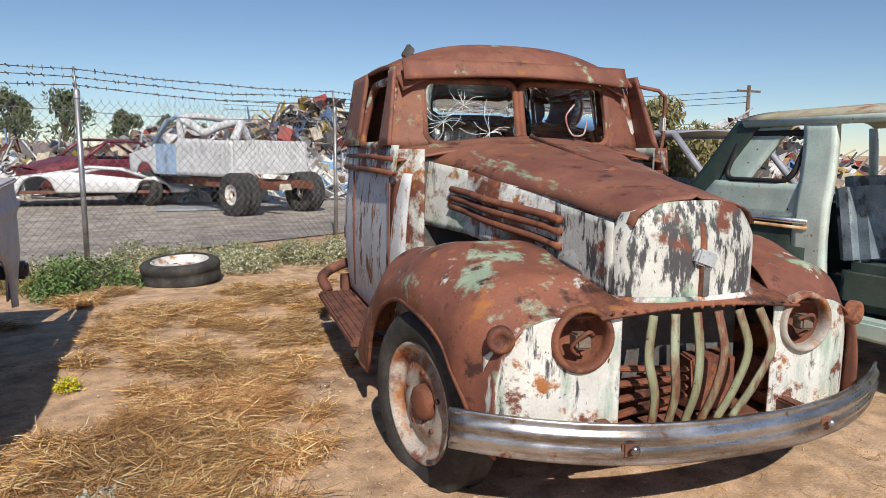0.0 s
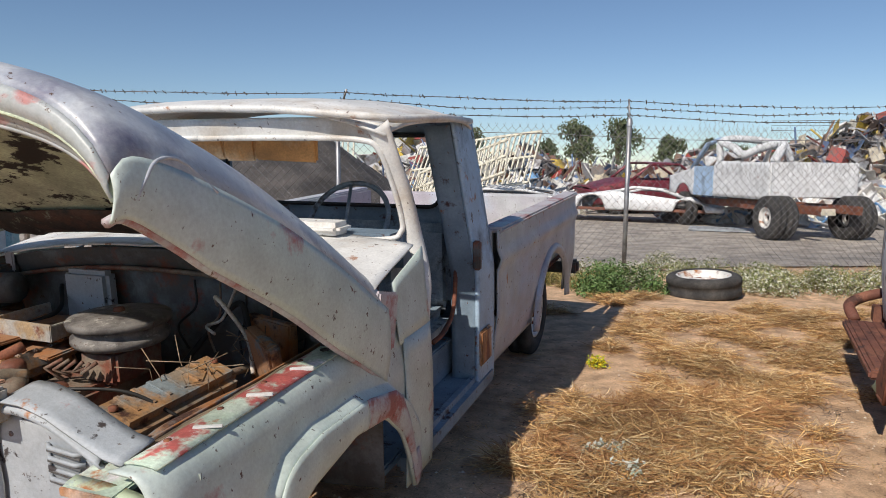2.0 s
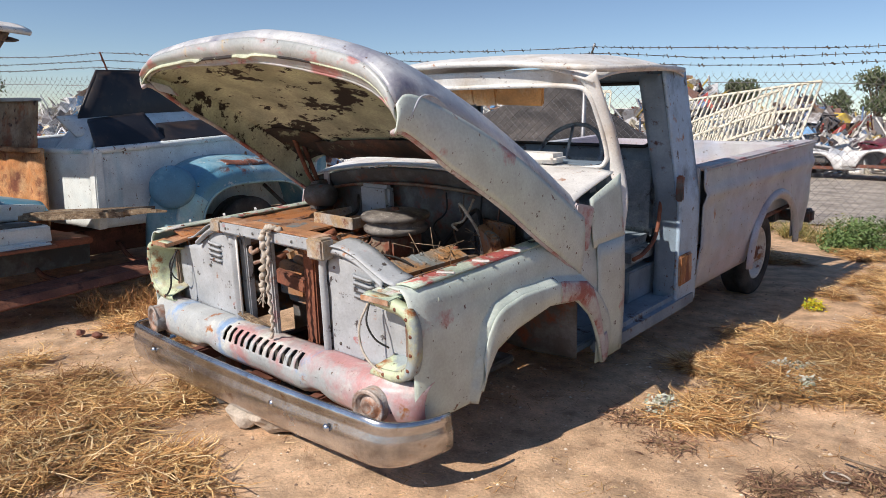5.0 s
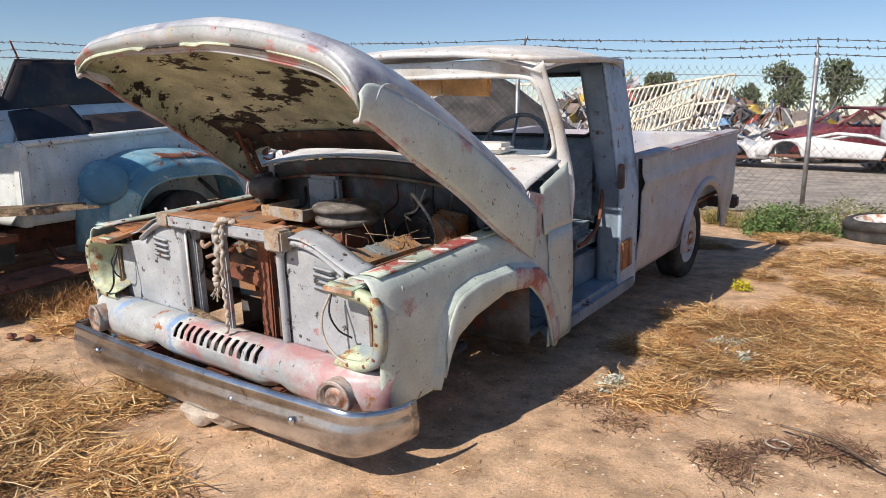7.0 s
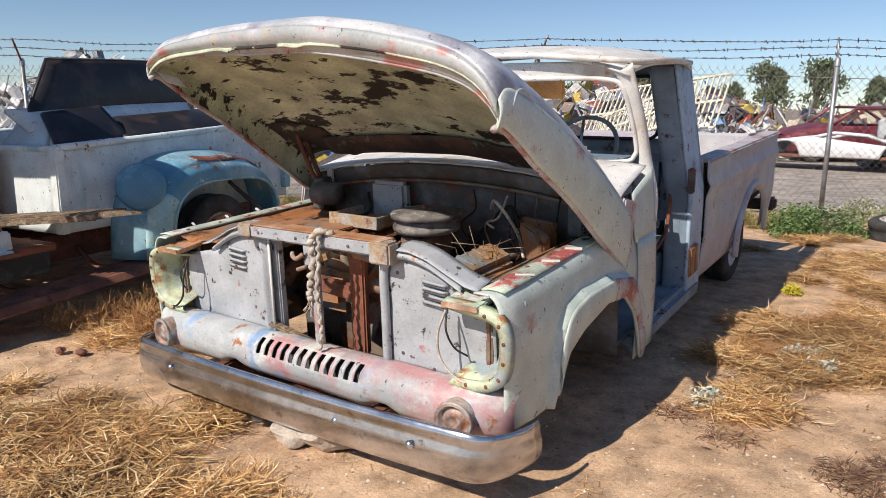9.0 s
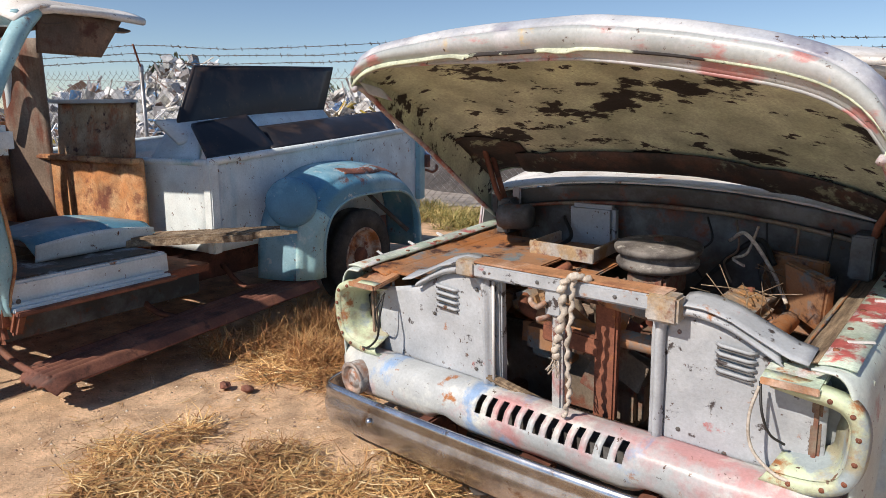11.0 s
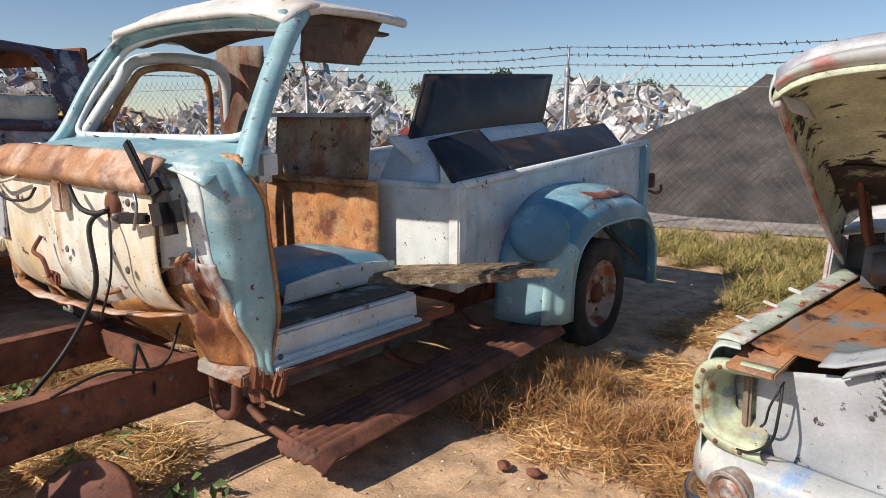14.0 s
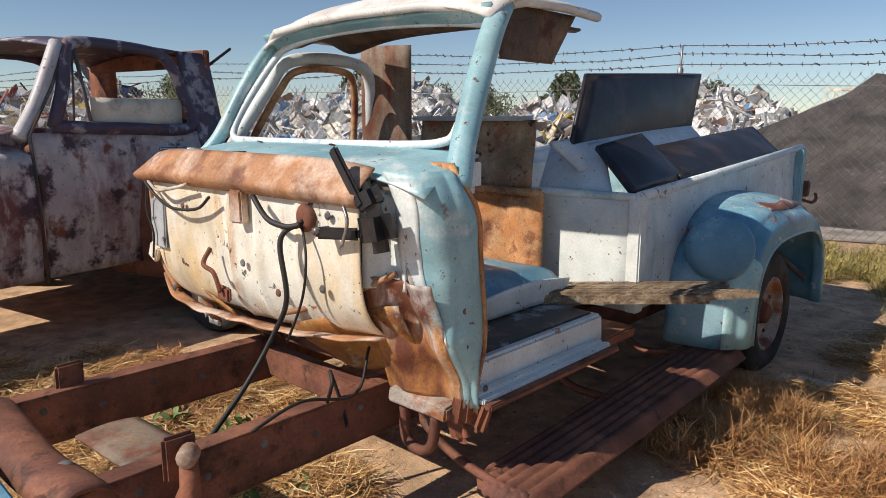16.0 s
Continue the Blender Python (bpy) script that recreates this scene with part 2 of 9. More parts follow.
liner_tan = weathered("tan_quarter_trim", (0.22, 0.16, 0.12), [((0.34, 0.28, 0.22), 4, 0.55, 0.08, TALL), (RUST, 5, 0.6, 0.06, TALL)], 0.8)
back_tan = weathered("tan_cab_back", (0.30, 0.19, 0.11), [((0.40, 0.30, 0.20), 7, 0.52, 0.08, ONE), ((0.34, 0.12, 0.05), 5, 0.58, 0.06, ONE), (DARKRUST, 16, 0.64, 0.04, ONE)], 0.8)
sill_grime = weathered("sill_grime", (0.06, 0.055, 0.05), [((0.42, 0.48, 0.52), 5, 0.60, 0.05, ONE), ((0.14, 0.09, 0.06), 9, 0.6, 0.05, ONE)], 0.5)
crown_rust = weathered("crown_rust", (0.27, 0.105, 0.065), [((0.30, 0.46, 0.52), 9, 0.60, 0.02, ONE), ((0.10, 0.045, 0.03), 7, 0.60, 0.03, ONE)], 0.6)
fender_pale = weathered("pale_fender_paint", (0.34, 0.58, 0.62), [((0.58, 0.70, 0.70), 4, 0.56, 0.04, ONE), (RUST, 9, 0.68, 0.02, ONE)], 0.45, bump=0.1)
disc_blue = weathered("disc_blue_paint", (0.10, 0.26, 0.38), [((0.22, 0.42, 0.52), 3, 0.56, 0.08, ONE), ((0.45, 0.56, 0.60), 8, 0.68, 0.03, ONE)], 0.4, bump=0.1)
cowl_rust = weathered("rusty_cowl_lip", (0.40, 0.20, 0.10), [((0.62, 0.5, 0.42), 3, 0.56, 0.08, LONG), ((0.22, 0.09, 0.05), 5, 0.6, 0.05, ONE)], 0.7)
cab_back_rust = weathered("orange_rust_panel", (0.50, 0.22, 0.085), [((0.62, 0.40, 0.22), 5, 0.55, 0.12, ONE), (RUST, 4, 0.60, 0.06, ONE), ((0.30, 0.12, 0.06), 16, 0.62, 0.05, ONE)], 0.8)
frame_rust = weathered("frame_rust", (0.15, 0.058, 0.04), [((0.24, 0.10, 0.06), 4, 0.55, 0.08, ONE), (DARKRUST, 9, 0.64, 0.05, ONE)], 0.75)
liner = weathered("dark_roof_liner", (0.10, 0.075, 0.06), [((0.2, 0.13, 0.09), 4, 0.56, 0.08, ONE), (DARKRUST, 8, 0.6, 0.05, ONE)], 0.85)
black_lid = weathered("black_paint", (0.016, 0.016, 0.020), [((0.05, 0.035, 0.03), 5, 0.6, 0.06, ONE)], 0.4, bump=0.08)
old_wood = weathered("weathered_wood", (0.27, 0.20, 0.13), [((0.13, 0.09, 0.06), 12, 0.5, 0.08, (4, 0.35, 4)), ((0.40, 0.33, 0.24), 9, 0.62, 0.06, (4, 0.3, 4))], 0.9)
maroon = weathered("maroon_primer_paint", (0.16, 0.06, 0.06), [((0.42, 0.40, 0.42), 2.4, 0.46, 0.07, ONE), ((0.52, 0.50, 0.50), 6, 0.56, 0.04, TALL), ((0.055, 0.035, 0.05), 5, 0.6, 0.04, ONE), (RUST, 4, 0.66, 0.04, ONE)], 0.6)
purple_frame = weathered("dull_purple_paint", (0.07, 0.06, 0.10), [((0.33, 0.32, 0.36), 6, 0.60, 0.04, ONE), (RUST, 7, 0.66, 0.04, ONE)], 0.6)
gv_mint = weathered("mint_van_paint", (0.50, 0.64, 0.58), [((0.62, 0.70, 0.64), 3, 0.55, 0.1, ONE), (ORANGE, 9, 0.71, 0.03, ONE)], 0.45, bump=0.1)
gv_dark = weathered("dark_green_paint", (0.035, 0.065, 0.055), [((0.08, 0.10, 0.085), 3, 0.58, 0.1, ONE)], 0.5)
gv_roof = weathered("stained_roof_paint", (0.42, 0.36, 0.20), [((0.56, 0.52, 0.40), 2.5, 0.5, 0.1, ONE), ((0.36, 0.13, 0.07), 3, 0.6, 0.05, ONE)], 0.65)
grey_car = weathered("grey_car_paint", (0.28, 0.29, 0.33), [((0.4, 0.41, 0.44), 2, 0.55, 0.12, ONE)], 0.4, bump=0.05)
white_car = weathered("white_car_paint", (0.72, 0.73, 0.74), [((0.5, 0.5, 0.5), 3, 0.64, 0.06, ONE), (RUST, 7, 0.74, 0.03, ONE)], 0.4, bump=0.05)
wine_car = weathered("wine_red_paint", (0.16, 0.022, 0.035), [((0.30, 0.08, 0.09), 2, 0.58, 0.1, ONE), (DARKRUST, 6, 0.62, 0.05, ONE)], 0.4, bump=0.05)
car_blue = weathered("light_blue_car_paint", (0.36, 0.5, 0.68), [((0.2, 0.26, 0.34), 3, 0.62, 0.05, ONE)], 0.45, bump=0.05)
galvanised = weathered("galvanised_steel", (0.38, 0.38, 0.39), [((0.22, 0.2, 0.18), 8, 0.6, 0.1, TALL)], 0.45, 0.7, 0.05)
wire_grey = weathered("chain_link_wire", (0.33, 0.33, 0.34), [((0.2, 0.17, 0.15), 4, 0.6, 0.1, ONE)], 0.5, 0.6, 0)
wire_dark = weathered("barbed_wire_steel", (0.12, 0.10, 0.09), (), 0.6, 0.5, 0)
cream = weathered("cream_metal_paint", (0.70, 0.66, 0.54), [((0.42, 0.36, 0.26), 5, 0.64, 0.06, ONE)], 0.6)
lamp_red = weathered("faded_lamp_lens", (0.45, 0.20, 0.18), [((0.6, 0.5, 0.48), 10, 0.55, 0.08, ONE)], 0.35, bump=0.1)
rope_white = weathered("frayed_rope", (0.58, 0.53, 0.46), [((0.35, 0.3, 0.25), 30, 0.55, 0.1, ONE)], 0.95)
visor_tan = weathered("tan_vinyl", (0.52, 0.27, 0.10), [((0.66, 0.52, 0.36), 3, 0.56, 0.08, ONE)], 0.6)
vinyl_grey = weathered("torn_grey_vinyl", (0.17, 0.22, 0.26), [((0.3, 0.36, 0.4), 4, 0.56, 0.06, ONE), ((0.05, 0.05, 0.05), 7, 0.62, 0.04, ONE)], 0.6)
cable_black = weathered("black_cable", (0.02, 0.02, 0.02), (), 0.6, bump=0)
stone_mat = weathered("pale_stone", (0.48, 0.42, 0.35), [((0.3, 0.24, 0.19), 8, 0.55, 0.1, ONE)], 0.9)
pebble_mat = weathered("mixed_pebble", (0.48, 0.42, 0.35), (), 0.9, bump=0, grain=40, island=[(0.58, 0.44, 0.31), (0.36, 0.24, 0.16), (0.66, 0.58, 0.48), (0.48, 0.33, 0.21), (0.22, 0.15, 0.11), (0.52, 0.37, 0.24)])
bed_white = weathered("chipped_white_paint", (0.74, 0.78, 0.77), [((0.62, 0.72, 0.74), 2, 0.55, 0.15, ONE), ((0.12, 0.05, 0.04), 18, 0.73, 0.02, ONE), (ORANGE, 8, 0.76, 0.03, ONE)], 0.5, bump=0.1)
sand = weathered("sandy_soil", (0.63, 0.43, 0.27), [((0.55, 0.36, 0.22), 0.8, 0.5, 0.15, ONE), ((0.66, 0.46, 0.30), 2.6, 0.58, 0.1, ONE), ((0.38, 0.24, 0.15), 1.7, 0.80, 0.06, ONE), ((0.42, 0.27, 0.165), 9, 0.62, 0.08, ONE), ((0.28, 0.18, 0.11), 34, 0.70, 0.03, ONE), ((0.66, 0.50, 0.36), 60, 0.70, 0.03, ONE)], 0.95, bump=1.0, grain=85, vary=0.26)
gravel = weathered("grey_gravel", (0.34, 0.30, 0.26), [((0.45, 0.40, 0.34), 0.5, 0.5, 0.15, ONE), ((0.24, 0.21, 0.18), 3, 0.6, 0.1, ONE)], 0.95, bump=0.6, grain=30, vary=0.25)
mound_mat = weathered("dark_gravel_heap", (0.055, 0.05, 0.048), [((0.085, 0.075, 0.07), 2, 0.55, 0.1, ONE), ((0.36, 0.34, 0.32), 26, 0.69, 0.02, ONE)], 0.95, bump=0.9, grain=28, vary=0.35)
straw = weathered("dry_straw", (0.5, 0.3, 0.1), (), 0.9, bump=0, grain=20, island=[(0.70, 0.46, 0.20), (0.54, 0.31, 0.12), (0.82, 0.63, 0.36), (0.36, 0.18, 0.07), (0.60, 0.36, 0.14), (0.44, 0.23, 0.09), (0.76, 0.54, 0.26), (0.28, 0.145, 0.06)])
rosette = weathered("dark_rosette", (0.25, 0.15, 0.09), (), 0.9, bump=0, grain=20, island=[(0.24, 0.13, 0.08), (0.34, 0.20, 0.12), (0.17, 0.09, 0.06), (0.28, 0.19, 0.10)])
brush = weathered("brown_dry_brush", (0.3, 0.15, 0.06), (), 0.9, bump=0, grain=20, island=[(0.46, 0.25, 0.10), (0.38, 0.19, 0.075), (0.56, 0.34, 0.15), (0.30, 0.14, 0.06)])
grass_mix = weathered("yellow_green_grass", (0.2, 0.2, 0.06), (), 0.9, bump=0, grain=20, island=[(0.22, 0.21, 0.07), (0.42, 0.33, 0.12), (0.15, 0.16, 0.05), (0.52, 0.40, 0.17), (0.34, 0.28, 0.10)])
sage = weathered("grey_green_leaf", (0.35, 0.38, 0.3), (), 0.9, bump=0, grain=20, island=[(0.40, 0.43, 0.36), (0.50, 0.52, 0.46), (0.30, 0.34, 0.26), (0.56, 0.56, 0.50)])
bloom = weathered("white_bloom_and_leaf", (0.35, 0.38, 0.3), (), 0.9, bump=0, grain=20, island=[(0.18, 0.22, 0.08), (0.60, 0.60, 0.52), (0.30, 0.30, 0.14), (0.50, 0.50, 0.42), (0.24, 0.26, 0.10), (0.38, 0.36, 0.22)])
green_leaf = weathered("green_leaf", (0.1, 0.2, 0.05), (), 0.7, bump=0, grain=20, island=[(0.09, 0.17, 0.045), (0.13, 0.22, 0.06), (0.18, 0.26, 0.10), (0.07, 0.12, 0.03)])
yellow_petal = weathered("yellow_petal", (0.6, 0.5, 0.02), (), 0.8, bump=0, grain=20, island=[(0.65, 0.52, 0.02), (0.30, 0.36, 0.03), (0.72, 0.60, 0.05)])
tree_leaf = weathered("tree_leaf", (0.07, 0.1, 0.04), (), 0.9, bump=0, grain=5, island=[(0.11, 0.14, 0.07), (0.15, 0.18, 0.10), (0.08, 0.11, 0.05), (0.19, 0.20, 0.12)])
olive_leaf = weathered("pale_olive_leaf", (0.3, 0.27, 0.12), (), 0.9, bump=0, grain=5, island=[(0.34, 0.29, 0.14), (0.26, 0.25, 0.10), (0.42, 0.36, 0.20), (0.20, 0.19, 0.08)])
bark = weathered("bark", (0.12, 0.085, 0.06), [((0.2, 0.15, 0.11), 9, 0.55, 0.1, TALL)], 0.95)
scrap_mix = weathered("mixed_scrap", (0.4, 0.4, 0.4), [((0.14, 0.10, 0.08), 1.2, 0.6, 0.08, ONE)], 0.6, bump=0.1, grain=10, island=[(0.66, 0.66, 0.66), (0.30, 0.30, 0.32), (0.12, 0.11, 0.11), (0.58, 0.57, 0.52), (0.22, 0.13, 0.09), (0.74, 0.74, 0.75), (0.40, 0.41, 0.43), (0.18, 0.10, 0.08), (0.62, 0.55, 0.42), (0.05, 0.05, 0.055), (0.50, 0.51, 0.53), (0.10, 0.18, 0.34), (0.70, 0.70, 0.68), (0.34, 0.06, 0.05), (0.5, 0.36, 0.06), (0.28, 0.22, 0.18)])
scrap_white = weathered("white_goods_scrap", (0.6, 0.6, 0.6), [((0.3, 0.26, 0.22), 1.2, 0.62, 0.08, ONE)], 0.55, bump=0.1, grain=10, island=[(0.74, 0.74, 0.74), (0.66, 0.66, 0.64), (0.56, 0.57, 0.58), (0.78, 0.78, 0.78), (0.34, 0.33, 0.33), (0.70, 0.68, 0.60), (0.16, 0.15, 0.15), (0.60, 0.60, 0.62), (0.74, 0.73, 0.70), (0.24, 0.15, 0.11), (0.12, 0.28, 0.5), (0.72, 0.72, 0.73)])
glass = bpy.data.materials.new("old_glass")
glass.use_nodes = True
gb = glass.node_tree.nodes["Principled BSDF"]
gb.inputs["Base Color"].default_value, gb.inputs["Roughness"].default_value = (0.85, 0.92, 0.92, 1), 0.03
gb.inputs["Transmission Weight"].default_value, gb.inputs["IOR"].default_value = 1.0, 1.35
crack_white = weathered("glass_crack", (0.75, 0.8, 0.82), (), 0.4, bump=0)


# ---- mesh helpers ----
def thing(name, m, label, category, group="", kind=""):
    ob = new(name)
    ob.matrix_world = m
    return tagged(ob, label, category, group, kind)


def solid(name, verts, faces, mat, parent=None, label="", smooth=False):
    me = bpy.data.meshes.new(name)
    me.from_pydata([tuple(v) for v in verts], [], faces)
    me.materials.append(mat)
    if smooth:
        me.polygons.foreach_set("use_smooth", [True] * len(me.polygons))
    ob = new(name, me)
    if parent:
        ob.parent = parent
    if label:
        ob["label"] = label
    return ob


def part(name, bm, material, parent, label="", smooth=False):
    me = bpy.data.meshes.new(name)
    bm.normal_update()
    bm.to_mesh(me)
    bm.free()
    me.materials.append(material)
    if smooth:
        me.polygons.foreach_set("use_smooth", [True] * len(me.polygons))
    ob = new(name, me)
    if parent:
        ob.parent = parent
    if label:
        ob["label"] = label
    return ob


def sheet(name, fn, nu, nv, mat, parent, thick=0.006, label="", wrap=False):
    """A curved metal panel: fn(u, v) over the unit square, given a thickness."""
    verts = [fn(i / nu, j / nv) for i in range(nu + 1) for j in range(nv + 1)]
    faces = [(i * (nv + 1) + j, (i + 1) * (nv + 1) + j, (i + 1) * (nv + 1) + j + 1, i * (nv + 1) + j + 1) for i in range(nu) for j in range(nv)]
    ob = solid(name, verts, faces, mat, parent, label, True)
    mod = ob.modifiers.new("thickness", "SOLIDIFY")
    mod.thickness, mod.offset = thick, 0
    return ob


def slab(name, lo, hi, mat, parent, label="", bevel=0.008, turn=None, dent=0.0):
    """A box from corner to corner with rounded edges, or turned by a matrix."""
    bm = bmesh.new()
    c = [(a + b) / 2 for a, b in zip(lo, hi)]
    s = [max(abs(b - a), 0.002) for a, b in zip(lo, hi)]
    bmesh.ops.create_cube(bm, size=1, matrix=Matrix.Translation(c) @ (turn or Matrix()) @ Matrix.Diagonal((*s, 1)))
    bw = min(bevel, min(s) * 0.4)
    bmesh.ops.bevel(bm, geom=bm.edges[:], offset=bw, segments=2, affect="EDGES")
    if dent:
        for v in bm.verts:
            v.co += noise.noise_vector(v.co * 5) * dent
    return part(name, bm, mat, parent, label)


def path_tube(name, pts, r, mat, parent, label="", n=8, closed=False, squash=1.0):
    """A rod or hose along a line of points."""
    pts = [Vector(p) for p in pts]
    k = len(pts)
    verts, faces = [], []
    side = None
    for i, p in enumerate(pts):
        a = pts[(i - 1) % k] if closed or i else p
        b = pts[(i + 1) % k] if closed or i < k - 1 else p
        d = (b - a).normalized()
        if side is None:
            side = d.cross(Vector((0, 0, 1)) if abs(d.z) < 0.9 else Vector((1, 0, 0))).normalized()
        side = (side - d * side.dot(d)).normalized()
        up = side.cross(d)
        rad = r[i] if isinstance(r, (list, tuple)) else r
        for j in range(n):
            w = 2 * math.pi * j / n
            verts.append(p + side * math.cos(w) * rad + up * math.sin(w) * rad * squash)
    for i in range(k if closed else k - 1):
        i2 = (i + 1) % k
        for j in range(n):
            faces.append((i * n + j, i2 * n + j, i2 * n + (j + 1) % n, i * n + (j + 1) % n))
    if not closed:
        faces += [tuple(range(n)), tuple(range((k - 1) * n, k * n))[::-1]]
    return solid(name, verts, faces, mat, parent, label, True)


def curve(pts, k=8):
    """Points on a smooth line through the given ones."""
    p = [Vector(q) for q in pts]
    p = [p[0] * 2 - p[1]] + p + [p[-1] * 2 - p[-2]]
    out = []
    for i in range(1, len(p) - 2):
        for j in range(k):
            t = j / k
            out.append(0.5 * (2 * p[i] + (p[i + 1] - p[i - 1]) * t + (2 * p[i - 1] - 5 * p[i] + 4 * p[i + 1] - p[i + 2]) * t * t + (3 * p[i] - p[i - 1] - 3 * p[i + 1] + p[i + 2]) * t ** 3))
    return out + [p[-2]]


def lathe(name, profile, m, mat, parent, label="", n=32):
    """A turned part: (radius, height) pairs round the local z of m."""
    verts, faces = [], []
    for r, h in profile:
        for j in range(n):
            w = 2 * math.pi * j / n
            verts.append(m @ Vector((r * math.cos(w), r * math.sin(w), h)))
    for i in range(len(profile) - 1):
        for j in range(n):
            faces.append((i * n + j, i * n + (j + 1) % n, (i + 1) * n + (j + 1) % n, (i + 1) * n + j))
    return solid(name, verts, faces, mat, parent, label, True)


def lerp(a, b, t):
    return a + (b - a) * t


def table(x, rows):
    """Linear between (x, y) rows."""
    for (x0, y0), (x1, y1) in zip(rows, rows[1:]):
        if x <= x1:
            return lerp(y0, y1, max(0.0, (x - x0) / (x1 - x0)))
    return rows[-1][1]


def ease(x, rows):
    for (x0, y0), (x1, y1) in zip(rows, rows[1:]):
        if x <= x1:
            t = max(0.0, (x - x0) / (x1 - x0))
            return lerp(y0, y1, t * t * (3 - 2 * t))
    return rows[-1][1]


def rounded(w, h, r, k=5):
    """A rounded rectangle of half sizes w, h as flat points."""
    out = []
    for cx, cy, a in ((w - r, h - r, 0), (r - w, h - r, 90), (r - w, r - h, 180), (w - r, r - h, 270)):
        out += [(cx + r * math.cos(radians(a + 90 * i / k)), cy + r * math.sin(radians(a + 90 * i / k))) for i in range(k + 1)]
    return out


def wheel(parent, m, r, w, rim_mat, rim_r, hub=True, tread=True, label=""):
    """A tyre, rim and hub with the axle along m's z."""
    t = w / 2
    tyre = lathe("tyre", [(rim_r, -t * 0.75), (rim_r + 0.02, -t * 0.95), (lerp(rim_r, r, 0.5), -t * 1.05), (r - 0.02, -t * 0.88), (r, -t * 0.7), (r, -t * 0.25), (r - 0.006, -t * 0.22), (r - 0.006, t * 0.22), (r, t * 0.25), (r, t * 0.7), (r - 0.02, t * 0.88), (lerp(rim_r, r, 0.5), t * 1.05), (rim_r + 0.02, t * 0.95), (rim_r, t * 0.75)], m, rubber, parent, n=40)
    parent = tyre
    ring = lathe("rim", [(rim_r + 0.008, t * 0.78), (rim_r + 0.004, t * 0.86), (rim_r - 0.012, t * 0.84), (rim_r - 0.02, t * 0.55), (rim_r - 0.035, t * 0.35), (rim_r * 0.78, t * 0.28), (rim_r * 0.68, t * 0.42), (rim_r * 0.45, t * 0.52), (rim_r * 0.32, t * 0.40), (rim_r * 0.30, 0.0)], m, rim_mat, parent, n=36)
    if hub:
        lathe("hub", [(rim_r * 0.31, t * 0.3), (rim_r * 0.28, t * 0.7), (rim_r * 0.2, t * 0.78), (0.001, t * 0.8)], m, rust, parent, n=16)
        for i in range(5):
            w5 = 2 * math.pi * i / 5
            lathe("wheel_nut", [(0.012, t * 0.40), (0.012, t * 0.6), (0.001, t * 0.6)], m @ pose(rim_r * 0.5 * math.cos(w5), rim_r * 0.5 * math.sin(w5), 0), rust, parent, n=6)
    return tyre


# ---- ground ----
def ground_height(x, y):
    near = max(0.0, 1 - math.hypot(x, y - 3) / 30)
    return near * (0.016 * noise.noise(Vector((x * 1.3, y * 1.3, 0))) + 0.007 * noise.noise(Vector((x * 5, y * 5, 3)))) - 0.012


def build_ground():
    xs = sorted(set([-600, -300, -150, -80, -50, -35, -25, -18] + [round(-14 + 0.12 * i, 3) for i in range(201)] + [14, 18, 25, 35, 50, 80, 150, 300, 600]))
    ys = sorted(set([-600, -300, -150, -80, -40, -20, -10] + [round(-6 + 0.12 * i, 3) for i in range(140)] + [12, 14, 18, 25, 35, 50, 80, 150, 300, 600]))
    verts = [(x, y, ground_height(x, y)) for x in xs for y in ys]
    k = len(ys)
    faces = [(i * k + j, (i + 1) * k + j, (i + 1) * k + j + 1, i * k + j + 1) for i in range(len(xs) - 1) for j in range(k - 1)]
    tagged(solid("ground", verts, faces, sand, None, "", True), "dry sandy orange soil of the vehicle yard", "ground", kind="structure")


build_ground()
FA, FD = Vector((1.1, 8.09, 0)), Vector((0.893, 0.451, 0))
FN = Vector((-0.451, 0.893, 0))


def along(s, z=0.0, off=0.0):
    return FA + FD * s + FN * off + Vector((0, 0, z))


def build_yard():
    a, b, c, d = along(-60, 0.012, 0.9), along(60, 0.012, 0.9), along(90, 0.012, 120), along(-90, 0.012, 120)
    n = 24
    verts = []
    for i in range(n + 1):
        for j in range(n + 1):
            p = a.lerp(b, i / n).lerp(d.lerp(c, i / n), (j / n) ** 2)
            verts.append((p.x + 0.3 * noise.noise(p * 2), p.y + (0.5 * noise.noise(p * 0.7) if j == 0 else 0), 0.008))
    faces = [(i * (n + 1) + j, (i + 1) * (n + 1) + j, (i + 1) * (n + 1) + j + 1, i * (n + 1) + j + 1) for i in range(n) for j in range(n)]
    tagged(solid("yard_road", verts, faces, gravel), "grey-brown packed gravel of the scrap yard", "gravel", kind="structure")


build_yard()


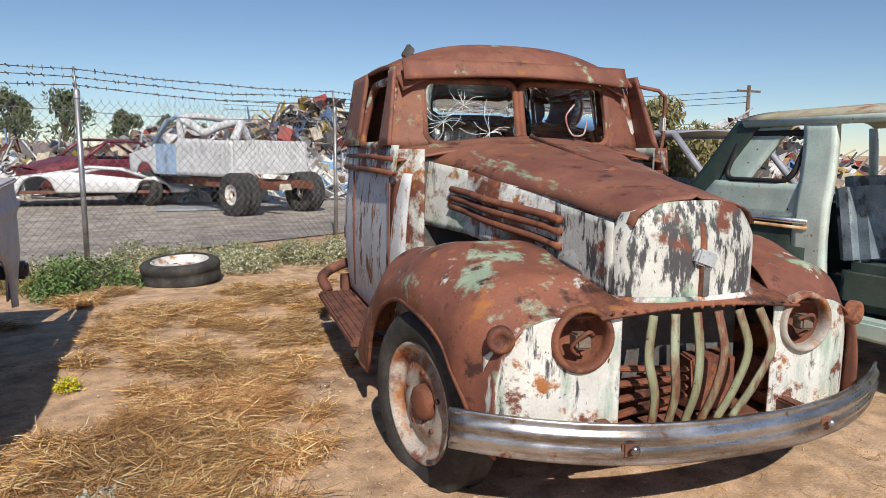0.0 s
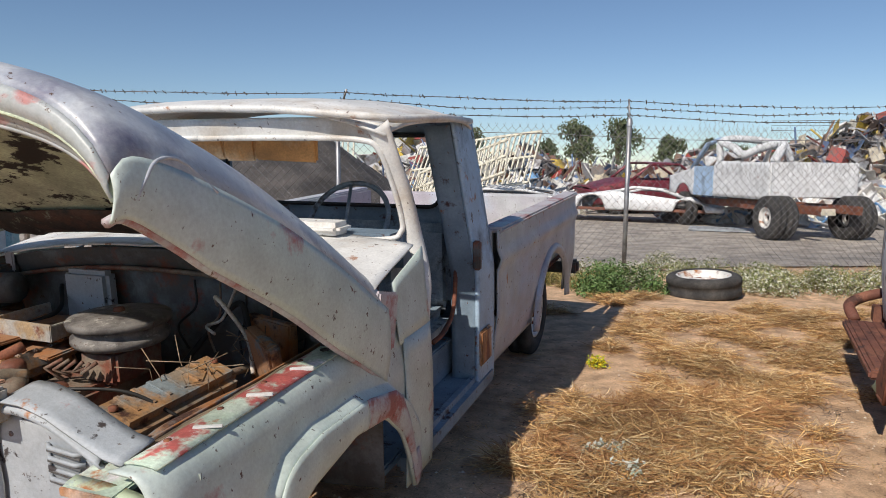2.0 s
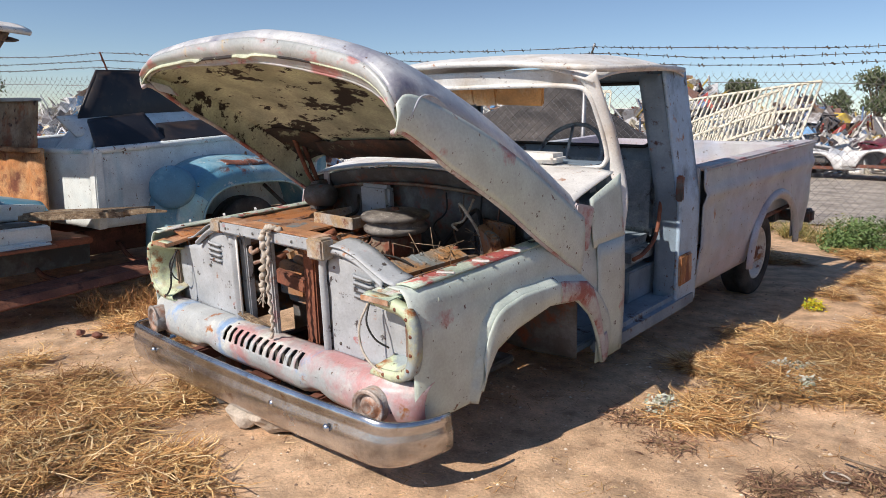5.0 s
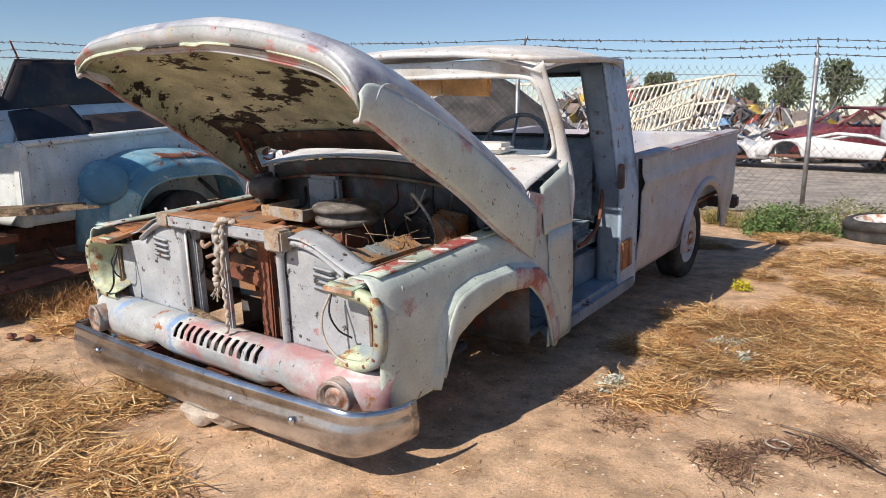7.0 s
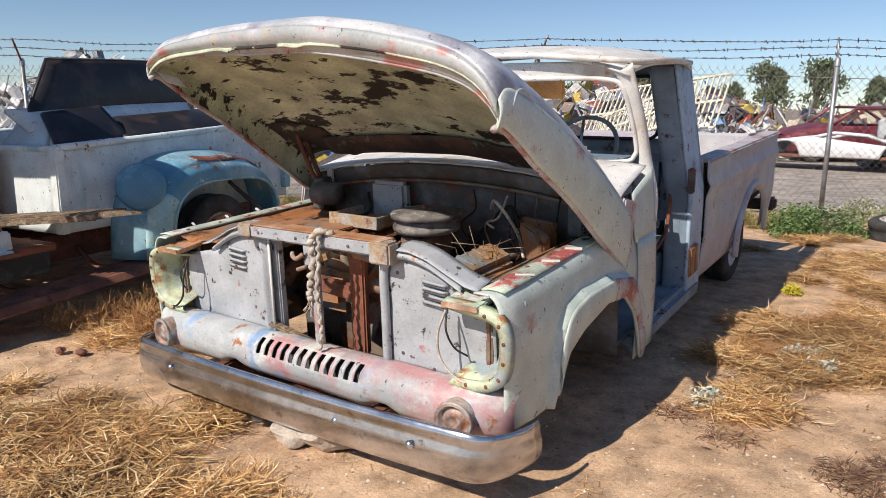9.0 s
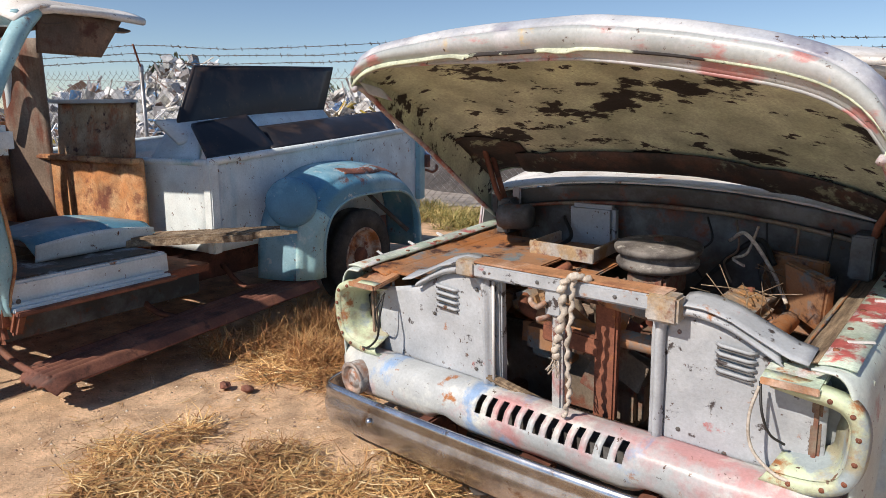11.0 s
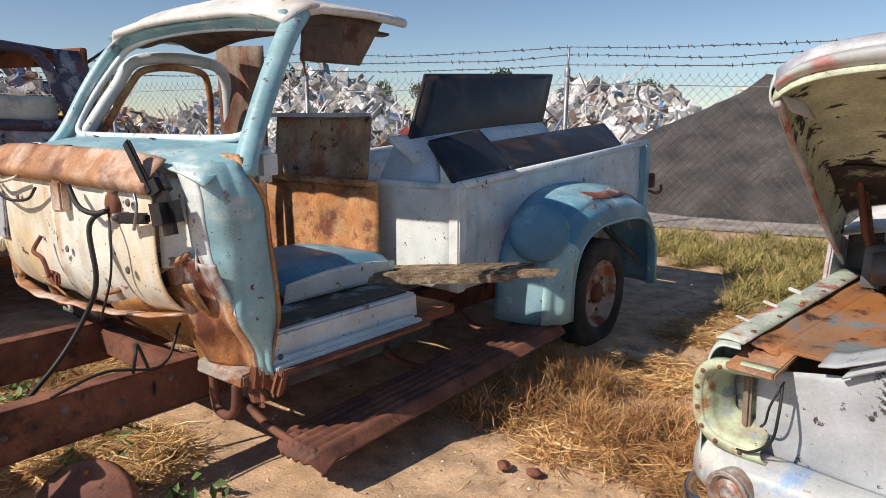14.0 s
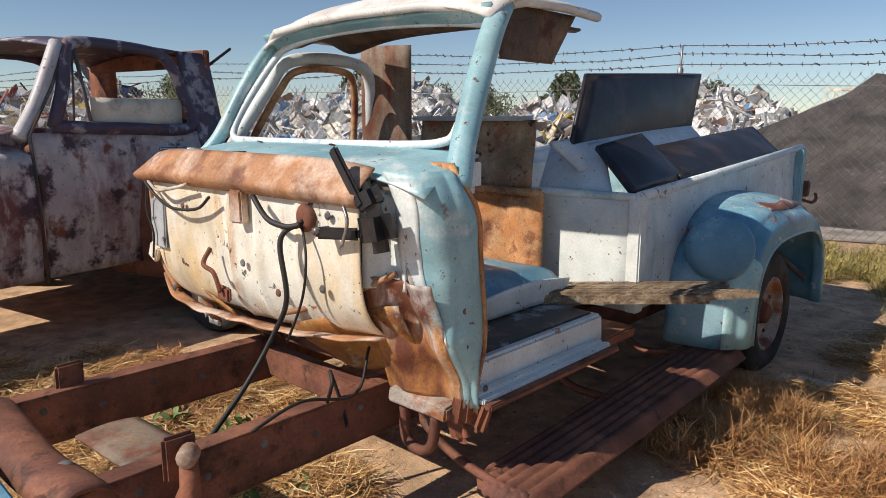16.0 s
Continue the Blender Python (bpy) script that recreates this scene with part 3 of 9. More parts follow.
# ---- fence ----
def build_fence():
    fence = thing("chain_link_fence", Matrix(), "galvanised chain-link fence topped with barbed wire strands", "fence")
    spacing, tops = 3.68, {}
    for i in range(-6, 8):
        s = i * spacing
        lean = 0.02 * math.sin(i * 2.3)
        p, q = along(s, -0.1), along(s + lean, 1.98, lean)
        path_tube("post", [p, p.lerp(q, 0.5), q], 0.03, galvanised, fence)
        lathe("post_cap", [(0.036, -0.05), (0.036, 0.03), (0.02, 0.06), (0.001, 0.065)], Matrix.Translation(q), galvanised, fence, n=10)
        bend = -0.30 if i in (-3, -1, -4, -5) else 0.05
        tip = q + FN * bend + FD * (0.12 if i in (-1, -3) else 0.0) + Vector((0, 0, 0.30))
        path_tube("barb_arm", [q, q.lerp(tip, 0.5), tip], 0.014, galvanised if i >= -2 else rust, fence, n=6)
        tops[i] = (q, tip)
    keys = sorted(tops)
    for k in range(3):
        pts = []
        for i, j in zip(keys, keys[1:]):
            a = tops[i][0].lerp(tops[i][1], 0.3 + 0.33 * k)
            b = tops[j][0].lerp(tops[j][1], 0.3 + 0.33 * k)
            for t in range(8):
                p = a.lerp(b, t / 8)
                p.z += -0.05 * math.sin(math.pi * t / 8) + 0.03 * noise.noise(p * 0.9 + Vector((0, 0, k)))
                pts.append(p)
        path_tube("barbed_wire", pts, 0.0045, wire_dark, fence, n=5)
        rng = random.Random(k)
        verts, faces = [], []
        for i in range(len(pts) - 1):
            for t in (0.05, 0.27, 0.5, 0.73, 0.95):
                p = pts[i].lerp(pts[i + 1], t)
                for _ in range(2):
                    d = Vector((rng.uniform(-1, 1), rng.uniform(-1, 1), rng.uniform(-1, 1))).normalized() * 0.028
                    e = Vector((0.004, 0.0, 0.004))
                    o = len(verts)
                    verts += [p - d - e, p - d + e, p + d + e, p + d - e]
                    faces.append((o, o + 1, o + 2, o + 3))
        tagged(solid("barbs", verts, faces, wire_dark, fence), kind="stuff")
    # woven mesh: every wire zigzags from bottom to top and ends in an open twist
    d, step = 0.050, 0.052
    verts, faces = [], []
    s0, count, rows = -20.0, 760, 36
    for w in range(count):
        base = s0 + w * d
        prev = None
        for r in range(rows + 1):
            z = 0.04 + r * step
            s = base + (d * 0.5 if (r + w) % 2 else -d * 0.5)
            sag = 0.03 * math.sin(base * 0.9) + 0.02 * noise.noise(Vector((base, z * 2, 0)))
            p = along(s, z, 0.035 + sag + (0.004 if r % 2 else -0.004))
            o = len(verts)
            g = 0.0030
            verts += [p + FD * g, p - FD * g * 0.5 + FN * g, p - FD * g * 0.5 - FN * g]
            if prev is not None:
                for a in range(3):
                    b = (a + 1) % 3
                    faces.append((prev + a, prev + b, o + b, o + a))
            prev = o
        o = len(verts)
        tip = p + Vector((0, 0, 0.055)) + FD * (0.02 if w % 2 else -0.02)
        verts.append(tip)
        faces += [(prev, prev + 1, o), (prev + 1, prev + 2, o), (prev + 2, prev, o)]
    tagged(solid("woven_mesh", verts, faces, wire_grey, fence), kind="stuff")
    pts = [along(s0 + i * 0.9, 1.80 + 0.03 * math.sin(i), 0.03) for i in range(43)]
    path_tube("tension_wire", pts, 0.004, wire_grey, fence, n=5)
    # slack patch of doubled mesh that sags beside one bay
    verts, faces = [], []
    for w in range(52):
        base = 0.9 + w * 0.066
        prev = None
        for r in range(14):
            z = 1.28 + r * 0.055 + 0.04 * math.sin(w * 0.3)
            p = along(base + (0.034 if (r + w) % 2 else 0), z, -0.05 + 0.03 * noise.noise(Vector((w * 0.2, r * 0.3, 1))))
            o = len(verts)
            verts += [p + FD * 0.0025, p - FD * 0.001 + FN * 0.0025, p - FD * 0.001 - FN * 0.0025]
            if prev is not None:
                faces += [(prev + a, prev + (a + 1) % 3, o + (a + 1) % 3, o + a) for a in range(3)]
            prev = o
    tagged(solid("patch_mesh", verts, faces, wire_grey, fence, "doubled patch of sagging wire mesh"), kind="stuff")


build_fence()


# ---- green truck with raised hood ----
def build_green_truck():
    gt = thing("pickup_truck", pose(0, 0, -0.40, 3.5), "wrecked pale green pickup with raised hood, no doors or front wheels", "pickup truck")

    def fender_low(y):
        return table(y, [(0.0, 0.625), (0.20, 0.60), (0.315, 0.60), (0.325, 0.64), (0.36, 0.72), (0.42, 0.80), (0.55, 0.848), (0.80, 0.885), (1.03, 0.852), (1.16, 0.738), (1.225, 0.62), (1.27, 0.47), (1.30, 0.48), (1.515, 0.66)])

    def flare_top(y):
        return table(y, [(0.30, 0.60), (0.335, 0.80), (0.38, 0.92), (0.45, 0.975), (0.60, 0.998), (0.90, 0.985), (1.10, 0.94), (1.26, 0.82), (1.40, 0.64)])

    for s in (1, -1):
        def side(u, v, s=s):
            y = 0.015 + 1.50 * u
            zb = fender_low(y)
            if v < 0.72:
                z = lerp(zb, 1.02, v / 0.72)
                x = 0.998 - 0.05 * max(0.0, (0.75 - z) / 0.25) ** 2 * max(0.0, 1 - y / 0.5)
                if 0.30 < y < 1.42:
                    x += 0.030 * max(0.0, min(1.0, (flare_top(y) - z) / 0.022)) * min(1.0, (1.42 - y) / 0.1)
                x -= 0.012 * max(0.0, (z - 0.93) / 0.09) ** 2
            else:
                a = (v - 0.72) / 0.28
                w = min(1.0, a * 1.8) * math.pi / 2
                x, z = 0.986 - 0.055 * (1 - math.cos(w)) - 0.05 * max(0.0, a - 0.55) / 0.45, 1.02 + 0.095 * math.sin(w) + 0.012 * y
            x -= 0.035 * max(0.0, (0.10 - y) / 0.10) ** 2
            return (s * x, y, z + 0.006 * noise.noise(Vector((x * 2, y * 5, z * 4))))
        sheet("fender", side, 90, 44, pale_green, gt, 0.006, "pale green fender with worn red primer")
        for a, b, mat, text in ((0.0, 0.56, pale_green, ""), (0.56, 1.0, arch_paint, "bare red primer on the wheel arch lip")):
            def band(u, v, s=s, a=a, b=b):
                y = lerp(0.335, 1.30, lerp(a, b, u))
                lo = fender_low(y)
                hi = min(flare_top(y) - 0.018, lo + 0.14)
                return (s * (1.0345 + 0.010 * math.sin(math.pi * v)), y, lerp(lo - 0.004, hi, v))
            sheet("arch_lip", band, 30, 8, mat, gt, 0.004, text)
        path_tube("arch_edge", [(s * 1.025, lerp(0.33, 1.27, i / 30), fender_low(lerp(0.33, 1.27, i / 30))) for i in range(31)], 0.010, pale_green, gt, n=6)
        sheet("inner_apron", lambda u, v, s=s: (s * (0.80 - 0.20 * v), 0.12 + 1.0 * u, 1.105 - 0.5 * v), 8, 6, engine_rust, gt, 0.006, "rusty inner fender apron")
        sheet("fender_ledge", lambda u, v, s=s: (s * lerp(0.955, 0.865, v), 0.05 + 1.06 * u, 1.121 + 0.012 * u + 0.006 * math.sin(math.pi * v)), 14, 4, fender_top, gt, 0.005, "mint ledge with flaking red paint")
        sheet("ledge_filler", lambda u, v, s=s: (s * lerp(0.872, 0.78, v), 0.10 + 0.98 * u, 1.112 - 0.025 * v + 0.008 * noise.noise(Vector((u * 7, v * 3, 0)))), 24, 6, old_wood if s > 0 else engine_rust, gt, 0.008, "weathered grey strip inside the fender")
        for i in range(3):
            slab("ledge_patch", (s * 0.945 - 0.05, 0.24 + 0.21 * i, 1.131), (s * 0.945 + 0.02, 0.252 + 0.21 * i, 1.136 + 0.003 * i), cab_white, gt, bevel=0.001, turn=pose(0, 0, 0, 0, 0, 28 * s))
        for i in range(5):
            lathe("ledge_bolt", [(0.009, 0), (0.009, 0.005), (0.001, 0.006)], pose(s * 0.885, 0.16 + 0.19 * i, 1.127 + 0.002 * i), rust, gt, n=8)
        # headlamp opening: open flange on three sides, bowl behind, torn grey back
        outer = [Vector((a, 0, b)) for a, b in ((0.745, 1.078), (0.85, 1.074), (0.935, 1.062), (0.978, 1.035), (0.998, 0.985), (1.0, 0.92), (0.992, 0.86), (0.968, 0.808), (0.92, 0.778), (0.85, 0.766), (0.755, 0.768))]
        mid = Vector((0.86, 0, 0.92))
        rows = []
        for depth, shrink in ((0.03, -0.004), (0.0, 0.0), (-0.004, 0.018), (0.004, 0.036), (0.05, 0.046), (0.105, 0.062), (0.125, 0.085)):
            rows.append([(s * (p.x - (p - mid).normalized().x * shrink), depth, p.z - (p - mid).normalized().z * shrink) for p in curve(outer, 4)])
        k = len(rows[0])
        verts = [p for row in rows for p in row]
        for name, r0, r1, mat, text in (("lamp_flange", 0, 3, mint_dirty, "chipped mint headlamp flange"), ("lamp_bowl", 3, 6, mint_dirty, "chipped mint headlamp bowl")):
            faces = [(i * k + j, i * k + j + 1, (i + 1) * k + j + 1, (i + 1) * k + j) for i in range(r0, r1) for j in range(k - 1)]
            ob = solid(name, verts, faces, mat, gt, text, True)
            mod = ob.modifiers.new("thickness", "SOLIDIFY")
            mod.thickness = 0.004
        for i in range(2, k - 1, 5):
            p = rows[2][i]
            lathe("flange_bolt", [(0.008, 0), (0.007, 0.004), (0.001, 0.005)], pose(p[0], p[1] - 0.001, p[2], 90), rust, gt, n=8)
        sheet("lamp_back", lambda u, v, s=s: (s * lerp(0.76, 0.985, u), 0.128 + 0.02 * u, lerp(0.77, 1.07, v) + 0.01 * noise.noise(Vector((u * 3, v * 3, s)))), 10, 10, lamp_back_paint, gt, 0.006, "torn grey plate behind the headlamp opening")
        slab("lamp_strut", (s * 0.865 - 0.014, 0.09, 0.80), (s * 0.865 + 0.014, 0.115, 1.05), engine_iron, gt, dent=0.008)
        slab("lamp_cap_plate", (s * 0.815 - 0.075, -0.012, 1.066), (s * 0.815 + 0.075, 0.15, 1.084), fender_top if s > 0 else cowl_rust, gt, "rusted plate over the headlamp opening", bevel=0.004, turn=pose(0, 0, 0, 6, 0, 0), dent=0.006)
        slab("cap_plate_edge", (s * 0.815 - 0.072, -0.018, 1.058), (s * 0.815 + 0.072, -0.010, 1.078), cowl_rust, gt, bevel=0.002)
        path_tube("lamp_wire", curve([(s * 0.73, 0.03, 1.03), (s * 0.72, -0.01, 0.95), (s * 0.735, -0.015, 0.86), (s * 0.80, -0.01, 0.80), (s * 0.87, 0.01, 0.785)]), 0.005, rope_white if s > 0 else cable_black, gt, n=5)
        path_tube("lamp_wire", curve([(s * 0.73, 0.04, 1.04), (s * 0.75, 0.0, 0.97), (s * 0.77, 0.02, 0.90), (s * 0.80, 0.06, 0.86)]), 0.004, cable_black, gt, n=5)
        m = pose(s * 0.825, -0.066, 0.678, 90, 0, 8 * s)
        lathe("turn_lamp", [(0.068, -0.04), (0.070, 0.018), (0.062, 0.026), (0.054, 0.022), (0.050, 0.006), (0.040, 0.010), (0.032, 0.020), (0.020, 0.022), (0.012, 0.014), (0.001, 0.014)], m, lamp_metal, gt, "round turn lamp with bare rim")
        path_tube("lamp_rim", [m @ Vector((0.067 * math.cos(w * 0.314), 0.067 * math.sin(w * 0.314), 0.02)) for w in range(20)], 0.007, lamp_metal, gt, closed=True, n=6)
        # grille panel: rim that arches over a recessed sheet with louvres
        x0 = 0.432 if s > 0 else 0.238
        def top(o):
            return table(o, [(0, 1.13), (0.025, 1.172), (0.07, 1.19), (0.13, 1.188), (0.20, 1.168), (0.30, 1.118), (0.36, 1.09), (0.55, 1.05)])
        wide = 0.46 if s > 0 else 0.60
        def grille(u, v, s=s, x0=x0, wide=wide):
            o = wide * u
            return (s * (x0 + o), 0.082 + 0.05 * o + 0.006 * noise.noise(Vector((o * 6, v * 4, s))), lerp(0.735, top(o) - 0.012, v))
        sheet("grille_panel", grille, 20, 14, grey_panel, gt, 0.005, "grey sheet panel with louvres")
        rim = [(0.0, 0.74), (0.0, 0.95), (0.0, 1.12), (0.02, 1.165), (0.07, 1.188), (0.13, 1.185), (0.20, 1.165), (0.28, 1.125), (0.345, 1.088)]
        pts = curve([(s * (x0 + a), 0.07 + 0.04 * a, b) for a, b in rim], 5)
        def rim_sheet(u, v, pts=pts, s=s):
            f = u * (len(pts) - 1)
            i = min(int(f), len(pts) - 2)
            p = pts[i].lerp(pts[i + 1], f - i)
            d = (pts[i + 1] - pts[i]).normalized()
            out = Vector((-abs(d.z) * s, 0, abs(d.x)))
            return p + out * (0.042 * v - 0.012) + Vector((0, -0.022 * math.sin(math.pi * min(1.0, v * 1.3)), 0))
        sheet("panel_rim", rim_sheet, 44, 6, grey_panel, gt, 0.005, "raised grey rim arching round the panel")
        sheet("shoulder", lambda u, v, s=s, x0=x0: (s * (x0 + 0.05 + 0.36 * u), lerp(0.045, 0.15, v) + 0.015 * u, top(0.05 + 0.36 * u) + 0.026 + 0.016 * v), 14, 4, grey_panel, gt, 0.005)
        lx = s * (x0 + 0.215 if s > 0 else x0 + 0.195)
        for i in range(4):
            z = 1.102 - 0.026 * i
            a = Vector((lx - 0.056, 0.088, z + 0.005))
            b = Vector((lx + 0.056, 0.090, z - 0.005))
            path_tube("louvre", [a, a.lerp(b, 0.15) + Vector((0, -0.013, 0)), a.lerp(b, 0.85) + Vector((0, -0.013, 0)), b], 0.006, grey_panel, gt, n=6)
            slab("louvre_slit", (lx - 0.052, 0.077, z - 0.014), (lx + 0.052, 0.083, z - 0.007), bay_dark, gt, bevel=0.001, turn=pose(0, 0, 0, 0, 5, 0))
        for a, b in ((0.05, 1.12), (0.06, 0.80), (0.20, 0.76), (0.27, 0.98)):
            lathe("panel_hole", [(0.008, 0.0), (0.007, 0.003), (0.001, 0.002)], pose(s * (x0 + a), 0.078 + 0.05 * a, b, 90), bay_dark, gt, n=8)

    # lower front panel: shelf, row of slots in its upper slope, two notches below
    prof = [(0.085, 0.755), (0.03, 0.765), (-0.012, 0.757), (-0.038, 0.735), (-0.052, 0.70), (-0.055, 0.66), (-0.045, 0.625), (-0.02, 0.598), (0.02, 0.585)]
    def valance(x, v):
        f = v * (len(prof) - 1)
        i = min(int(f), len(prof) - 2)
        y, z = lerp(prof[i][0], prof[i + 1][0], f - i), lerp(prof[i][1], prof[i + 1][1], f - i)
        e = max(0.0, abs(x) - 0.78) / 0.22
        notch = max(math.exp(-((x + 0.36) / 0.055) ** 6), math.exp(-((x - 0.47) / 0.065) ** 6))
        if v > 0.62:
            z += notch * 0.055 * (v - 0.62) / 0.38
        return Vector((x, y + 0.09 * e * e + 0.007 * noise.noise(Vector((x * 5, z * 9, 0))), z + 0.006 * noise.noise(Vector((x * 4, 2, z * 5)))))
    slots = [-0.205 + 0.0505 * i for i in range(12)]
    verts, faces = [], []
    xs_ = sorted(set([round(-1.0 + 0.05 * i, 3) for i in range(41) if not -0.23 < -1.0 + 0.05 * i < 0.42] + [round(q, 4) for a in slots for q in (a, a + 0.026)] + [-0.225, 0.415]))
    vs = [i / 24 for i in range(25)]
    for x in xs_:
        for v in vs:
            lean = 0.03 * (0.40 - v) if -0.24 < x < 0.43 else 0.0
            verts.append(valance(x + lean, v))
    n = len(vs)
    for i, x in enumerate(xs_[:-1]):
        slotted = any(abs(x - a) < 1e-3 for a in slots)
        for j in range(n - 1):
            if slotted and 6 <= j < 12:
                continue
            faces.append((i * n + j, (i + 1) * n + j, (i + 1) * n + j + 1, i * n + j + 1))
    va = solid("valance", verts, faces, valance_paint, gt, "dented pale lower front panel with slots and red primer", True)
    mod = va.modifiers.new("thickness", "SOLIDIFY")
    mod.thickness = 0.006
    # dark sheet behind the slots, standing for the shade seen through them
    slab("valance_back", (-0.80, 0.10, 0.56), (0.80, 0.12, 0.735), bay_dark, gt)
    for x in (-0.36, 0.47):
        slab("notch_bracket", (x - 0.05, 0.01, 0.585), (x + 0.05, 0.06, 0.635), rust if x < 0 else grey_panel, gt, dent=0.012, turn=pose(0, 0, 0, 0, 12, 0))
    # radiator opening
    slab("top_crossbar", (-0.27, 0.015, 1.188), (0.45, 0.065, 1.242), grey_panel, gt, "bent grey radiator top bar")
    slab("crossbar_top_rust", (-0.26, 0.02, 1.240), (0.46, 0.10, 1.248), cowl_rust, gt, dent=0.004)
    slab("crossbar_end", (0.40, 0.008, 1.160), (0.50, 0.075, 1.246), crossbar_rust, gt)
    slab("crossbar_end", (-0.33, 0.008, 1.185), (-0.24, 0.075, 1.246), crossbar_rust, gt)
    for x in (-0.20, 0.02, 0.30, 0.43):
        lathe("bar_hole", [(0.007, 0.0), (0.006, 0.003), (0.001, 0.002)], pose(x, 0.0135, 1.215, 90), bay_dark, gt, n=8)
    slab("side_channel", (0.385, 0.10, 0.74), (0.435, 0.14, 1.17), bay_dark, gt)
    slab("side_channel", (-0.245, 0.10, 0.74), (-0.19, 0.14, 1.19), grey_panel, gt)
    path_tube("pale_strip", [(-0.20, 0.06, 0.75), (-0.195, 0.06, 1.17)], 0.006, cab_white, gt, n=6)
    slab("latch_post", (0.058, 0.04, 0.74), (0.100, 0.07, 1.20), latch_paint, gt, "rusty grey hood latch post")
    slab("latch_plate", (0.040, 0.026, 1.10), (0.105, 0.042, 1.205), grey_panel, gt, bevel=0.012)
    path_tube("latch_hook", curve([(0.05, 0.02, 1.15), (0.03, 0.0, 1.135), (0.0, 0.01, 1.14), (-0.01, 0.02, 1.15)]), 0.010, rim_grey, gt, n=6)
    path_tube("latch_hook", [(0.06, 0.03, 1.10), (0.02, 0.01, 1.085)], 0.009, rim_grey, gt, n=6)
    slab("core_support", (0.155, 0.16, 0.70), (0.235, 0.20, 1.14), rust, gt, "rusty radiator support strut", dent=0.012)
    slab("core_arm", (-0.05, 0.16, 0.94), (0.18, 0.19, 1.01), rust, gt, turn=pose(0, 0, 0, 0, 4, 0), dent=0.008)
    slab("core_bracket", (0.25, 0.40, 0.86), (0.44, 0.44, 0.98), engine_rust, gt, turn=pose(0, 0, 0, 0, 3, 0), bevel=0.015)
    for i in range(4):
        slab("fan_blade", (0.12 - 0.06, 0.36, 0.86 - 0.16), (0.12 + 0.06, 0.366, 0.86 + 0.16), engine_iron, gt, turn=pose(0.0, 0, 0, 12, 90 * i + 20, 0))
    slab("base_angle", (-0.24, 0.06, 0.752), (0.02, 0.10, 0.775), old_wood, gt, turn=pose(0, 0, 0, 0, 14, 6))
    # dark back and floor put the shade of the deep opening into colour
    slab("bay_dark_back", (-0.6, 0.62, 0.45), (0.6, 0.66, 0.80), bay_dark, gt)
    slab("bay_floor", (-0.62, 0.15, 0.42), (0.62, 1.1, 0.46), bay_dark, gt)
    path_tube("radiator_tube", [(0.02, 0.17, 1.165), (0.2, 0.17, 1.15), (0.44, 0.17, 1.125)], 0.034, engine_rust, gt, "rusty radiator tube")
    rope = curve([(0.20, 0.03, 1.25), (0.165, 0.0, 1.262), (0.13, -0.008, 1.22), (0.135, -0.015, 1.12), (0.115, -0.02, 1.03), (0.115, -0.015, 0.97)], 10)
    path_tube("rope", [p + Vector((0.006 * math.sin(i * 1.4), 0.006 * math.cos(i * 1.4), 0)) for i, p in enumerate(rope)], [0.012 + 0.004 * math.sin(i * 1.9) for i in range(len(rope))], rope_white, gt, "frayed whitish rope tied over the radiator bar", n=6)
    rope = curve([(0.165, 0.0, 1.255), (0.165, -0.012, 1.15), (0.155, -0.02, 1.0), (0.165, -0.02, 0.88), (0.145, -0.015, 0.775)], 12)
    path_tube("rope", [p + Vector((0.004 * math.sin(i * 1.4), 0.004 * math.cos(i * 1.4), 0)) for i, p in enumerate(rope)], [0.008 + 0.002 * math.sin(i * 1.9) for i in range(len(rope))], rope_white, gt, n=6)
    rng = random.Random(12)
    for i in range(9):
        p = Vector((0.115, -0.018, 0.99))
        path_tube("rope_fray", [p, p + Vector((rng.uniform(-0.02, 0.02), rng.uniform(-0.012, 0.004), -0.03)), p + Vector((rng.uniform(-0.035, 0.03), rng.uniform(-0.02, 0.0), rng.uniform(-0.075, -0.05)))], 0.0025, rope_white, gt, n=4)
    # bumper
    def bumper(u, v):
        w = lerp(-1.0, 1.0, u)
        x = 1.055 * math.copysign(min(1.0, abs(w) * 1.12) ** 1.0, w) if abs(w) < 0.82 else math.copysign(lerp(0.969, 1.055, math.sin((abs(w) - 0.82) / 0.18 * math.pi / 2)), w)
        e = max(0.0, abs(w) - 0.78) / 0.22
        b = lerp(-1.0, 1.0, v)
        y = -0.165 + 0.035 * x * x + 0.24 * e ** 1.9
        bulge = 0.042 * math.cos(b * 1.25) - 0.012 * math.exp(-((b - 0.35) / 0.16) ** 2)
        return (x * (1 + 0.03 * e * bulge / 0.04) * (0.945 if x < 0 else 0.985), y - bulge * (1 - 0.7 * e), 0.588 + 0.092 * math.sin(b * 1.45) * (1 - 0.22 * e) + 0.014 * x - 0.02 * e)
    sheet("front_bumper", bumper, 72, 14, chrome, gt, 0.008, "dull dented chrome front bumper")
    for x in (-0.62, 0.38, 0.72):
        lathe("bumper_bolt", [(0.017, 0), (0.014, 0.008), (0.001, 0.012)], pose(x, -0.196, 0.60 + 0.014 * x, 90), chrome, gt, n=12)
    for x in (-0.45, 0.45):
        slab("bumper_bracket", (x - 0.03, -0.15, 0.53), (x + 0.03, 0.3, 0.60), frame_rust, gt)
        slab("frame_rail", (x - 0.035, 0.1, 0.40), (x + 0.035, 4.7, 0.52), frame_rust, gt)
    slab("bent_bracket", (-0.20, -0.14, 0.42), (-0.12, -0.10, 0.56), bay_dark, gt, turn=pose(0, 0, 0, 10, -24, 0), dent=0.01)
